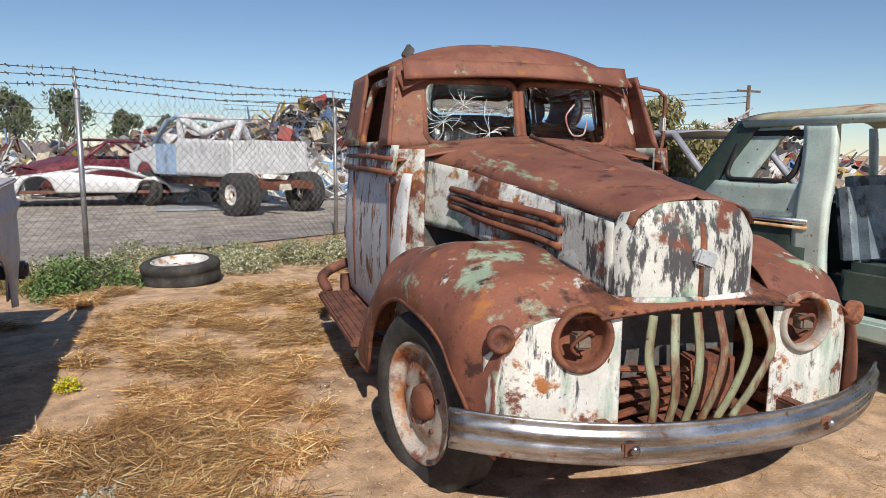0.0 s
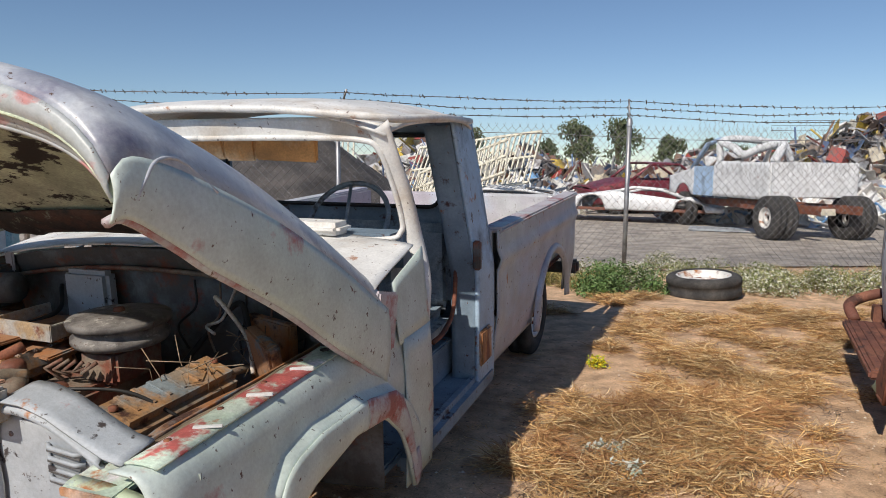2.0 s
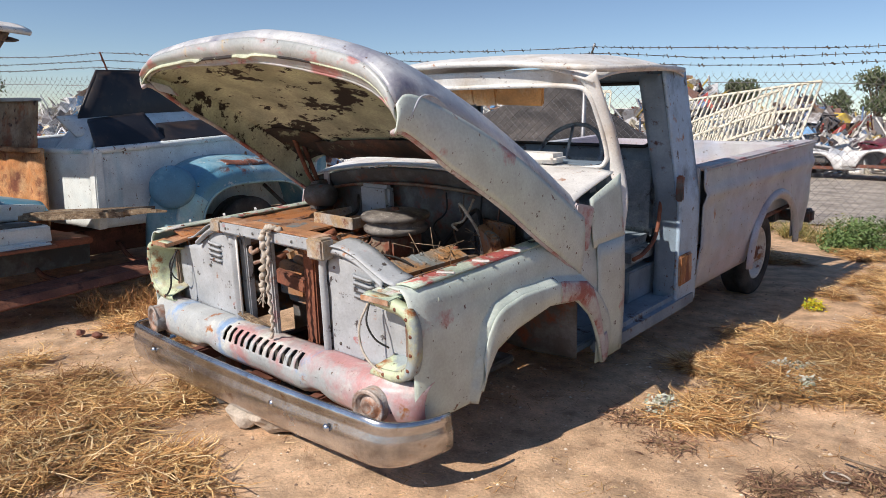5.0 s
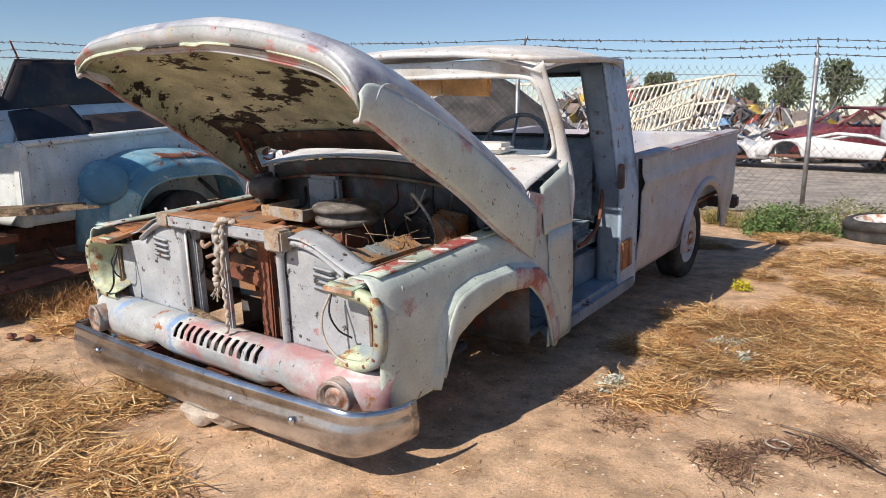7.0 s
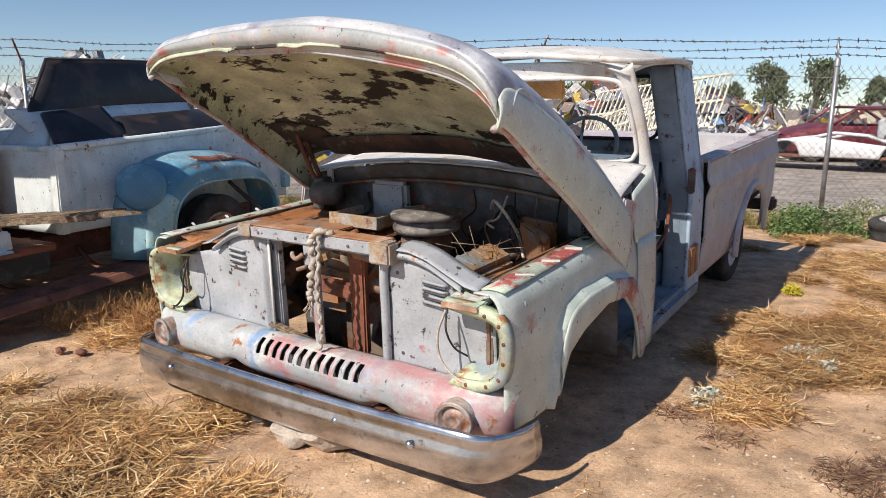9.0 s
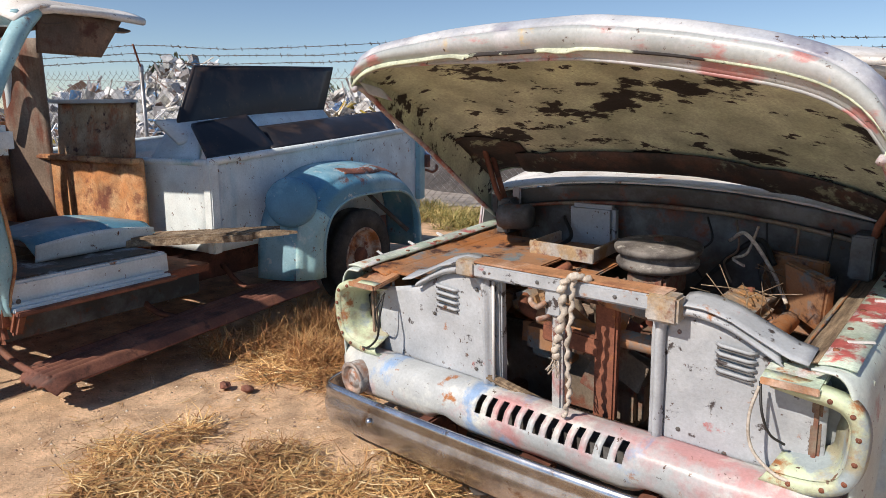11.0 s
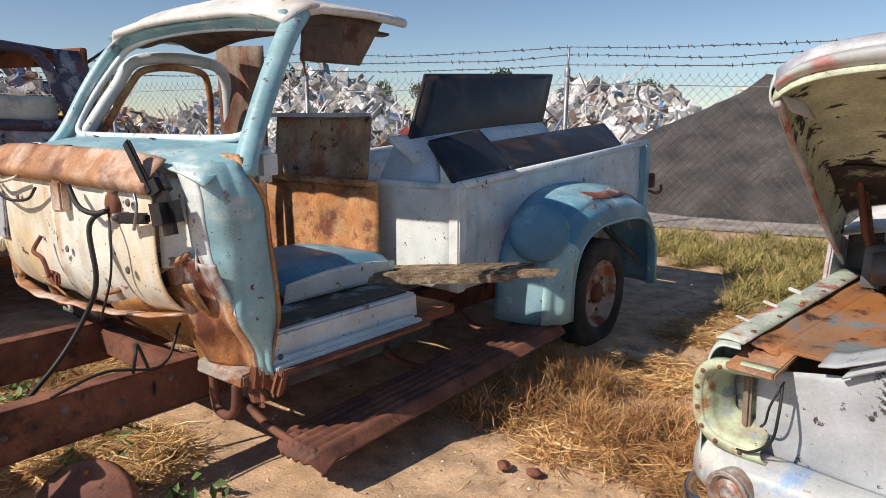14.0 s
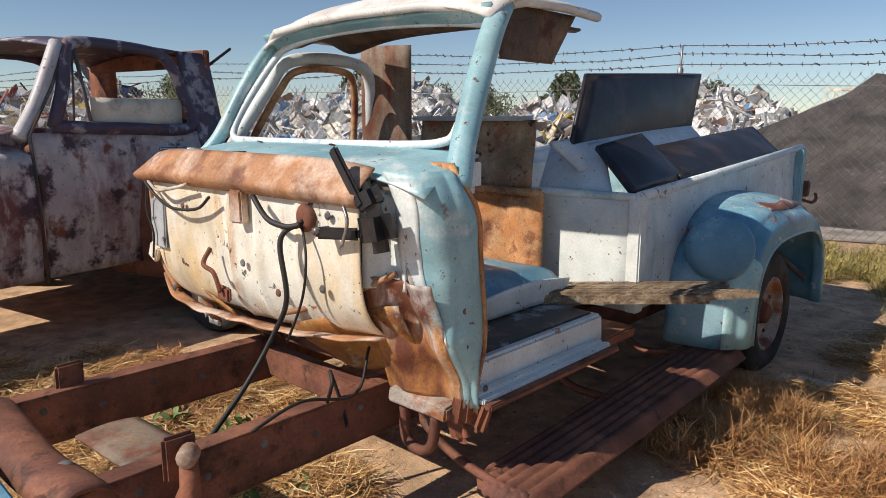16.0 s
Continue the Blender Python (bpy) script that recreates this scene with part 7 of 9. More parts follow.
    # bed
    for s in (1, -1):
        def bed_side(u, v, s=s):
            y = lerp(0.93, 3.36, u)
            return (s * (0.90 + 0.012 * math.exp(-((v - 0.55) / 0.05) ** 2)), y, lerp(0.50, 1.055 + 0.16 * u, v) + 0.02 * u)
        sheet("bed_side", bed_side, 24, 14, pale_blue, bt, 0.012, "pale blue bed side with rust chips")
        path_tube("bed_rail", [(s * 0.915, 0.93, 1.065), (s * 0.915, 2.2, 1.15), (s * 0.915, 3.37, 1.235)], 0.024, pale_blue, bt, n=7)
        slab("corner_post", (s * 0.87, 0.915, 0.50), (s * 0.940, 0.985, 1.06), bed_white, bt)
        slab("rear_post", (s * 0.90, 3.28, 0.60), (s * 0.955, 3.37, 1.225), turquoise, bt)
        # step-side fender: boxy round pod with a wide opening
        def ring(w, cy, half, top, power):
            c, q = math.cos(w), math.sin(w)
            return cy - half * math.copysign(abs(c) ** (2 / power), c), 0.27 + (top - 0.27) * max(0.0, q) ** (2 / power)
        def fender(u, v, s=s):
            w = math.pi * u
            ya, za = ring(w, 2.07, 0.76, 1.005, 2.7)
            yb, zb = ring(w, 2.08, 0.66, 0.925, 3.0)
            yc, zc = ring(w, 2.155, 0.61, 0.79, 3.4)
            if v < 0.6:
                a = v / 0.6 * math.pi / 2
                return (s * (0.905 + 0.325 * math.sin(a)), lerp(yb, ya, math.cos(a)), lerp(zb, za, math.cos(a)))
            a = (v - 0.6) / 0.4
            return (s * (1.23 + 0.05 * math.sin(min(1.0, a * 2.2) * math.pi / 2)), lerp(yb, yc, a), lerp(zb, zc, a))
        sheet("rear_fender", fender, 60, 28, fender_blue if s > 0 else turquoise, bt, 0.008, "rounded turquoise rear fender with rust crown")
        path_tube("fender_edge", [Vector(fender(i / 50, 1.0)) for i in range(51)], 0.012, turquoise, bt, n=6)
        if s > 0:
            sheet("rust_crown", lambda u, v, s=s: Vector(fender(lerp(0.44, 0.70, u), lerp(0.30 + 0.10 * math.sin(8 * u) ** 2, 0.56 - 0.05 * math.cos(11 * u), v))) + Vector((0.002, 0, 0.004)), 24, 8, crown_rust, bt, 0.003, "bare rust on the fender crown")
            sheet("pale_front", lambda u, v, s=s: Vector(fender(lerp(0.0, 0.21, u), lerp(0.40, 0.97, v))) + Vector((0.003, -0.004, 0)), 12, 12, fender_pale, bt, 0.003, "pale turquoise paint on the fender foot")
            m = Matrix.Translation((1.150, 1.385, 0.79)) @ Vector((0.62, -0.76, 0.18)).to_track_quat("Z", "Y").to_matrix().to_4x4()
            lathe("fender_disc", [(0.168, -0.06), (0.165, 0.0), (0.150, 0.014), (0.10, 0.026), (0.05, 0.032), (0.001, 0.034)], m, disc_blue, bt, "round blue blister on the fender front", n=36)
        wheel(bt, pose(s * 1.10, 2.13, 0.30, 0, 90 * s, 0), 0.36, 0.19, rim_grey, 0.215)
        slab("bed_inner", (s * 0.86, 0.96, 0.62), (s * 0.88, 3.3, 1.06), pale_blue, bt, turn=pose(0, 0, 0, 3))
        path_tube("fender_brace", [(s * 1.20, 2.70, 0.42), (s * 1.0, 2.60, 0.62), (s * 0.91, 2.55, 0.72)], 0.018, bay_dark, bt)
    def front_panel(u, v):
        return (lerp(-0.90, 0.88, u), 0.94 - 0.012 * math.exp(-((v - 0.8) / 0.03) ** 2), lerp(0.50, 1.05, v))
    sheet("bed_front", front_panel, 20, 14, bed_white, bt, 0.012, "white-blue bed front panel with chips")
    path_tube("bed_front_rail", [(-0.90, 0.94, 1.055), (0, 0.94, 1.05), (0.90, 0.94, 1.06)], 0.022, pale_blue, bt, n=6)
    slab("bed_floor", (-0.88, 0.96, 0.60), (0.88, 3.33, 0.64), frame_rust, bt)
    slab("tailgate", (-0.86, 3.32, 0.66), (0.86, 3.36, 1.20), turquoise, bt)
    path_tube("tail_hook", curve([(0.95, 3.38, 0.86), (1.0, 3.42, 0.84), (1.02, 3.46, 0.86), (1.01, 3.48, 0.90)]), 0.012, rust, bt, n=6)
    slab("tail_bracket", (0.94, 3.36, 0.88), (0.98, 3.42, 1.0), frame_rust, bt, dent=0.01)


build_blue_truck()


def build_bed_load():
    m = pose(-3.31, -0.75, 0, 0, 0, 10)
    def lid(name, a, b, c, d, mat, label, category="car panel"):
        a, b, c, d = (Vector(p) for p in (a, b, c, d))
        n = (b - a).cross(d - a).normalized()
        def fn(u, v):
            p = a.lerp(b, u).lerp(d.lerp(c, u), v) + n * 0.025 * math.sin(math.pi * u) * math.sin(math.pi * v)
            return m @ p
        ob = sheet(name, fn, 12, 10, mat, None, 0.025, "")
        tagged(ob, label, "car panel")
        if name in ("trunk_lid", "car_hood"):
            rim = [fn(t, 0) for t in (0, 0.25, 0.5, 0.75, 1)] + [fn(1, t) for t in (0.5, 1)] + [fn(t, 1) for t in (0.75, 0.5, 0.25, 0)] + [fn(0, 0.5)]
            path_tube("rolled_edge", rim, 0.014, mat, ob, closed=True, n=6)
            for t in (0.3, 0.7):
                path_tube("stiffener", [fn(t, 0.08) - n * 0.02, fn(t, 0.5) - n * 0.02, fn(t, 0.92) - n * 0.02], 0.016, mat, ob, n=6)
    lid("trunk_lid", (0.40, 1.12, 1.25), (0.40, 2.62, 1.38), (0.37, 2.80, 1.735), (0.33, 1.37, 1.665), black_lid, "black car lid standing upright in the truck bed")
    lid("scrap_sheet", (0.52, 1.05, 1.16), (0.50, 2.60, 1.29), (0.38, 2.62, 1.40), (0.36, 1.00, 1.30), bed_white, "pale blue-white panel lying under the black lid")
    lid("scrap_sheet", (0.84, 1.0, 1.07), (0.82, 1.62, 1.11), (0.56, 1.60, 1.34), (0.56, 1.12, 1.28), black_lid, "black rusted panel leaning in the truck bed")
    lid("car_hood", (0.84, 1.55, 1.11), (0.86, 3.05, 1.20), (0.60, 3.25, 1.37), (0.52, 1.75, 1.25), black_lid, "glossy black car hood on the bed rail")
    lid("scrap_sheet", (0.30, 1.0, 1.05), (0.72, 1.03, 1.06), (0.50, 1.30, 1.30), (0.20, 1.25, 1.26), bed_white, "pale crumpled sheet in the truck bed front")


build_bed_load()


def build_plank():
    m = pose(-3.31, -0.75, 0, 0, 0, 10)
    rng = random.Random(3)
    verts, faces = [], []
    for i in range(11):
        off = 0.024 * (i - 5)
        y0, y1 = rng.uniform(-0.02, 0.02), 1.0 - 0.16 * abs(rng.uniform(-1, 1)) - (0.10 if i in (0, 1, 10) else 0.0)
        z = rng.uniform(-0.008, 0.008)
        o = len(verts)
        for t, w in ((y0, 0.0125), (0.4, 0.0125), (0.78, 0.011), (y1, 0.004)):
            p = Vector((0.50, 0.50, 0.612)).lerp(Vector((1.44, 1.12, 0.665)), t) + Vector((0.55 * off, -0.83 * off, z + (0.02 * rng.uniform(-1, 1) if t > 0.9 else 0.0)))
            for dx, dz in ((-w, 0.02), (w, 0.02), (w, -0.02), (-w, -0.02)):
                verts.append(m @ (p + Vector((0.55 * dx, -0.83 * dx, dz * (0.4 if t > 0.9 else 1.0)))))
        for r in range(3):
            for j in range(4):
                faces.append((o + r * 4 + j, o + r * 4 + (j + 1) % 4, o + (r + 1) * 4 + (j + 1) % 4, o + (r + 1) * 4 + j))
        faces += [(o + 3, o + 2, o + 1, o), (o + 12, o + 13, o + 14, o + 15)]
    tagged(solid("plank", verts, faces, old_wood), "splintered weathered wooden plank across the truck sill", "plank")


build_plank()


def build_drum():
    d = thing("brake_drum", pose(-2.30, -1.60, 0.12, 60, 0, 52) @ Matrix.Scale(0.78, 4), "rusty brake drum plate with bare spindle on the ground", "brake drum")
    lathe("plate", [(0.02, 0.03), (0.10, 0.035), (0.14, 0.01), (0.20, 0.012), (0.215, 0.0), (0.215, -0.05), (0.19, -0.055), (0.02, -0.05)], Matrix(), frame_rust, d)
    lathe("spindle", [(0.035, 0.03), (0.03, 0.08), (0.02, 0.09), (0.018, 0.14), (0.001, 0.145)], Matrix(), rust, d, n=16)
    path_tube("lever", curve([(-0.12, 0.02, 0.03), (-0.06, -0.06, 0.05), (0.02, -0.10, 0.05), (0.10, -0.06, 0.04)]), 0.014, frame_rust, d)
    for i in range(4):
        lathe("bolt", [(0.014, 0.01), (0.014, 0.03), (0.001, 0.032)], pose(0.16 * math.cos(i * 1.57), 0.16 * math.sin(i * 1.57), 0), rust, d, n=6)


build_drum()


# ---- maroon truck ----
def build_maroon_truck():
    mt = thing("maroon_truck", pose(-5.75, -1.1, 0, 0, 0, 21.7), "old maroon truck with patchy grey primer and closed door", "truck")
    def door(u, v):
        y = lerp(-0.74, 0.50, u)
        z = lerp(0.42, 1.33, v)
        return (0.03 * math.sin(math.pi * v) - 0.02 * (v > 0.9), y - 0.05 * (1 - u) * (v - 0.5), z)
    sheet("door", door, 20, 18, maroon, mt, 0.02, "patchy maroon and grey door skin")
    path_tube("door_gap", [(0.03, -0.75, 0.40), (0.045, -0.765, 0.9), (0.02, -0.77, 1.32), (-0.06, -0.56, 1.62), (-0.11, -0.42, 1.90)], 0.012, bay_dark, mt, n=5)
    path_tube("window_frame", curve([(-0.01, -0.60, 1.37), (-0.05, -0.50, 1.60), (-0.10, -0.42, 1.86), (-0.12, -0.30, 1.915), (-0.12, 0.20, 1.90), (-0.10, 0.36, 1.82), (-0.05, 0.42, 1.6), (-0.01, 0.44, 1.36), (-0.01, -0.08, 1.355), (-0.01, -0.60, 1.37)], 5), 0.042, purple_frame, mt, n=8)
    path_tube("vent_bar", [(-0.02, -0.34, 1.38), (-0.06, -0.35, 1.6), (-0.11, -0.36, 1.87)], 0.014, bay_dark, mt, n=6)
    path_tube("vent_bar", [(-0.02, -0.46, 1.38), (-0.06, -0.42, 1.6), (-0.11, -0.38, 1.84)], 0.008, bay_dark, mt, n=6)
    sheet("inner_card", lambda u, v: (-0.05, lerp(-0.32, 0.40, u), lerp(1.36, 1.56, v)), 4, 3, cream, mt, 0.01, "pale card standing in the door window")
    sheet("cab_rear", lambda u, v: (0.0 - 0.13 * max(0, v - 0.5) * 2, lerp(0.50, 0.78, u) - 0.10 * max(0, v - 0.5), lerp(0.42, 1.92, v)), 6, 16, purple_frame, mt, 0.02)
    sheet("roof", lambda u, v: (-0.12 - 1.5 * v, lerp(-0.46, 0.70, u), 1.92 + 0.08 * math.sin(math.pi * v) - 0.05 * (2 * u - 1) ** 4), 14, 16, purple_frame, mt, 0.015)
    sheet("rear_wall", lambda u, v: (-0.05 - 1.62 * u, 0.76, lerp(0.45, 1.32, v)), 8, 8, rust, mt, 0.02)
    sheet("rear_wall_side", lambda u, v: (-0.10 - 0.34 * u, 0.72, lerp(1.3, 1.92, v)), 4, 8, rust, mt, 0.02)
    sheet("rear_wall_side", lambda u, v: (-1.30 - 0.36 * u, 0.72, lerp(1.3, 1.92, v)), 4, 8, rust, mt, 0.02)
    slab("rear_header", (-1.6, 0.68, 1.82), (-0.1, 0.74, 1.95), rust, mt)
    slab("seat_back", (-1.55, 0.50, 0.8), (-0.2, 0.68, 1.42), rust, mt, bevel=0.05)
    sheet("far_side", lambda u, v: (-1.72, lerp(-0.8, 0.76, u), lerp(0.42, 1.34, v)), 8, 8, maroon, mt, 0.02)
    path_tube("far_window", curve([(-1.70, -0.6, 1.36), (-1.64, -0.45, 1.85), (-1.62, 0.3, 1.88), (-1.68, 0.45, 1.36)], 6), 0.04, purple_frame, mt)
    slab("cab_floor", (-1.7, -0.9, 0.42), (-0.04, 0.76, 0.46), frame_rust, mt)
    path_tube("front_pillar", curve([(-0.02, -0.82, 1.30), (-0.07, -0.66, 1.52), (-0.13, -0.46, 1.90)]), 0.045, pale_mauve, mt)
    sheet("cowl", lambda u, v: (-0.02 - 1.68 * v, lerp(-1.02, -0.76, u), 1.30 + 0.06 * u + 0.04 * math.sin(math.pi * v)), 8, 14, maroon, mt, 0.01)
    def fender(u, v):
        y = lerp(-2.35, -0.79, u)
        low = 0.42 + math.sqrt(max(0.0, 0.46 ** 2 - (y + 1.62) ** 2)) if abs(y + 1.62) < 0.46 else 0.42
        top = ease(y, [(-2.35, 1.0), (-1.9, 1.16), (-0.79, 1.27)])
        if v < 0.65:
            return (0.05 + 0.05 * math.sin(math.pi * v / 0.65) * (1 - u * 0.6), y, lerp(low, top - 0.08, v / 0.65))
        a = (v - 0.65) / 0.35
        return (0.05 - 0.45 * a ** 1.3, y, top - 0.08 + 0.08 * math.sin(a * math.pi / 2))
    sheet("front_fender", fender, 40, 18, maroon, mt, 0.01)
    sheet("hood", lambda u, v: (-0.40 - 0.95 * v, lerp(-2.3, -0.95, u), 1.20 + 0.12 * u + 0.08 * math.sin(math.pi * v)), 12, 14, maroon, mt, 0.01)
    sheet("nose", lambda u, v: (0.02 - 1.75 * v, -2.36 + 0.05 * math.cos(math.pi * (v - 0.5)) * -1, lerp(0.45, 1.10 + 0.12 * math.sin(math.pi * v), u)), 8, 14, maroon, mt, 0.015)
    lathe("door_handle_base", [(0.022, 0), (0.022, 0.012), (0.001, 0.014)], pose(0.04, 0.33, 1.20, 0, 90, 0), chrome, mt, n=12)
    path_tube("door_handle", [(0.05, 0.33, 1.20), (0.075, 0.28, 1.205), (0.075, 0.12, 1.21), (0.07, 0.10, 1.21)], 0.012, chrome, mt)
    path_tube("roof_antenna", [(-0.15, 0.70, 1.80), (-0.1, 0.95, 1.98)], 0.012, cable_black, mt)
    for s in (0.0, -1.72):
        wheel(mt, pose(s - 0.12, -1.62, 0.33, 0, 90 if s == 0 else -90, 0), 0.36, 0.2, rust, 0.21)
        slab("frame_rail", (s * 0.6 - 0.40, 0.7, 0.45), (s * 0.6 - 0.33, 3.6, 0.58), frame_rust, mt)
        wheel(mt, pose(s - 0.12, 2.6, 0.33, 0, 90 if s == 0 else -90, 0), 0.36, 0.2, rust, 0.21)


build_maroon_truck()


def build_second_cab():
    c = thing("truck_cab", pose(-8.2, -2.6, 0, 0, 0, 24), "dark old truck cab with open window frames beside the maroon truck", "truck")
    sheet("cab_side", lambda u, v: (0, lerp(-1.6, 0.7, u), lerp(0.35, 1.32, v)), 8, 6, maroon, c, 0.02)
    path_tube("window_frame", curve([(0, -0.6, 1.3), (-0.06, -0.4, 1.8), (-0.1, -0.2, 1.9), (-0.1, 0.35, 1.88), (-0.05, 0.5, 1.6), (0, 0.5, 1.3)], 6), 0.05, purple_frame, c)
    sheet("roof", lambda u, v: (-0.1 - 1.5 * v, lerp(-0.4, 0.6, u), 1.9 + 0.08 * math.sin(math.pi * v)), 8, 8, purple_frame, c, 0.02)
    sheet("hood", lambda u, v: (-0.1 - 1.5 * v, lerp(-1.8, -0.55, u), 1.18 + 0.14 * u + 0.1 * math.sin(math.pi * v)), 8, 10, rust, c, 0.02)
    sheet("rear_wall", lambda u, v: (-0.05 - 1.6 * u, 0.62, lerp(0.4, 1.3, v)), 6, 6, maroon, c, 0.02)
    sheet("far_side", lambda u, v: (-1.65, lerp(-1.6, 0.7, u), lerp(0.35, 1.32, v)), 8, 6, maroon, c, 0.02)
    for x in (-0.1, -1.55):
        wheel(c, pose(x, -1.2, 0.34, 0, 90 if x > -1 else -90, 0), 0.36, 0.2, rust, 0.2)


build_second_cab()


# ---- plain saloon-like wrecks ----
def build_car(name, m, length, width, mat, label, category, roofline, glass_gap=True, wheels=True):
    """A car body by its side profile: sheet sides, hood, cabin frame and wheels."""
    car = thing(name, m, label, category)
    h = width / 2
    for s in (1, -1):
        def side(u, v, s=s):
            y = lerp(0, length, u)
            low = 0.30
            for c in (length * 0.18, length * 0.80):
                if abs(y - c) < 0.38:
                    low = max(low, 0.30 + math.sqrt(0.38 ** 2 - (y - c) ** 2))
            top = table(y, roofline[0])
            z = lerp(low, top, v)
            return (s * (h - 0.05 * (2 * v - 1) ** 2 + 0.03 * noise.noise(Vector((y * 2, z * 2, s)))), y, z)
        sheet("body_side", side, 40, 10, mat, car, 0.02)
        pts = [(s * (h - 0.16), y, z) for y, z in roofline[1]]
        path_tube("roof_pillar", pts, 0.045, mat, car, n=6)
        if wheels:
            for c in (0.18, 0.80):
                wheel(car, pose(s * (h - 0.12), length * c, 0.30, 0, 90 * s, 0), 0.31, 0.2, rim_grey, 0.19, hub=False)
    sheet("top_deck", lambda u, v: (lerp(-h, h, v) * 0.95, lerp(0, length, u), table(lerp(0, length, u), roofline[0]) + 0.06 * math.sin(math.pi * v) + 0.03 * noise.noise(Vector((u * 6, v * 4, 0)))), 24, 10, mat, car, 0.02) if not glass_gap else None
    y0, y1 = roofline[1][0][0], roofline[1][-1][0]
    for a, b, nm in ((0.0, y0, "hood"), (y1, length, "trunk_lid")):
        sheet(nm, lambda u, v, a=a, b=b: (lerp(-h, h, v) * 0.94, lerp(a, b, u), table(lerp(a, b, u), roofline[0]) + 0.05 * math.sin(math.pi * v) + 0.02 * noise.noise(Vector((u * 4, v * 4, a)))), 10, 10, mat, car, 0.02)
    top = [p for p in roofline[1][1:-1]]
    sheet("roof", lambda u, v: (lerp(-h + 0.12, h - 0.12, v), lerp(top[0][0], top[-1][0], u), table(lerp(top[0][0], top[-1][0], u), top) + 0.05 * math.sin(math.pi * v)), 10, 10, mat, car, 0.02)
    sheet("nose", lambda u, v: (lerp(-h, h, v) * 0.95, 0.0 - 0.06 * math.sin(math.pi * v), lerp(0.32, roofline[0][0][1], u)), 6, 10, mat, car, 0.02)
    sheet("tail", lambda u, v: (lerp(-h, h, v) * 0.95, length + 0.05 * math.sin(math.pi * v), lerp(0.32, roofline[0][-1][1], u)), 6, 10, mat, car, 0.02)
    slab("interior", (-h + 0.12, y0, 0.4), (h - 0.12, y1, table((y0 + y1) / 2, roofline[0]) - 0.1), bay_dark, car, bevel=0.05)
    slab("underbody", (-h + 0.1, 0.2, 0.28), (h - 0.1, length - 0.2, 0.36), frame_rust, car)
    return car


def build_green_van():
    gv = thing("green_wagon", pose(5.95, -0.45, 0, 0, 0, 4) @ Matrix.Diagonal((-1, 1, 1, 1)), "two-tone mint and dark green wagon with its front door missing", "car")
    def lower(u, v):
        y = lerp(2.95, 5.2, u)
        return (0.02 * math.sin(math.pi * v), y, lerp(0.38, 0.96, v))
    sheet("lower_side", lower, 14, 8, gv_dark, gv, 0.02, "dark green lower side")
    path_tube("side_trim", [(0.02, 2.95, 0.965), (0.03, 4.0, 0.97), (0.02, 5.2, 0.97)], 0.02, chrome, gv)
    path_tube("side_trim", [(0.025, 2.95, 0.925), (0.035, 4.0, 0.93), (0.025, 5.2, 0.93)], 0.012, visor_tan, gv)
    sheet("quarter_panel", lambda u, v: (-0.01, lerp(2.95, 3.95 - 0.22 * v, u), lerp(0.98, 1.20, v)), 10, 5, gv_mint, gv, 0.02)
    sheet("lock_pillar", lambda u, v: (0.0 - 0.10 * max(0, v - 0.55) * 2, lerp(2.78, 3.0, u) + 0.02 * math.sin(6 * v) + 0.10 * v, lerp(0.42, 1.60, v)), 6, 18, gv_mint, gv, 0.05, "mint door lock pillar with rust streak")
    sheet("c_pillar", lambda u, v: (-0.02 - 0.10 * v, lerp(3.62, 3.95, u) - 0.42 * v, lerp(1.0, 1.60, v)), 6, 12, gv_mint, gv, 0.03)
    sheet("c_pillar_cover", lambda u, v: (0.0 - 0.10 * v, lerp(3.88, 4.10, u) - 0.46 * v, lerp(0.98, 1.62, v)), 5, 12, gv_dark, gv, 0.03)
    loop = rounded(0.27, 0.16, 0.08)
    path_tube("quarter_window_seal", [(-0.015 - 0.08 * (b + 0.16) / 0.32, 3.36 + a - 0.18 * b * 1.2, 1.37 + b) for a, b in loop], 0.02, cable_black, gv, closed=True, n=6)
    sheet("roof", lambda u, v: (-0.06 - 1.5 * v, lerp(1.2, 3.58, u), 1.61 + 0.09 * math.sin(math.pi * v) ** 0.6 + 0.02 * math.sin(math.pi * u)), 16, 18, gv_roof, gv, 0.03, "yellowed roof with rust patches")
    path_tube("roof_rail", [(-0.07, 1.2, 1.60), (-0.075, 2.6, 1.61), (-0.08, 3.56, 1.60)], 0.03, gv_mint, gv)
    path_tube("windshield_pillar", curve([(-0.08, 1.2, 1.58), (-0.02, 0.95, 1.3), (0.0, 0.8, 1.05)]), 0.035, gv_mint, gv)
    slab("rocker", (-0.12, 0.9, 0.30), (0.02, 5.0, 0.42), gv_mint, gv, "mint door sill", bevel=0.02)
    slab("cab_floor", (-1.6, 0.8, 0.32), (-0.1, 5.0, 0.37), gv_dark, gv)
    slab("front_seat", (-0.72, 2.35, 0.42), (-0.15, 2.85, 0.72), gv_dark, gv, bevel=0.06)
    slab("seat_back", (-0.74, 2.72, 0.66), (-0.16, 2.92, 1.26), vinyl_grey, gv, "grey-green ribbed seat back", bevel=0.07, turn=pose(0, 0, 0, -10))
    slab("seat_back", (-1.5, 2.72, 0.66), (-0.9, 2.92, 1.26), vinyl_grey, gv, bevel=0.07, turn=pose(0, 0, 0, -10))
    sheet("far_side", lambda u, v: (-1.66, lerp(0.0, 5.2, u), lerp(0.38, 1.05, v)), 10, 5, gv_dark, gv, 0.03)
    for y in (1.6, 2.9, 3.6):
        path_tube("far_pillar", [(-1.66, y, 1.0), (-1.58, y, 1.6)], 0.035, gv_mint, gv)
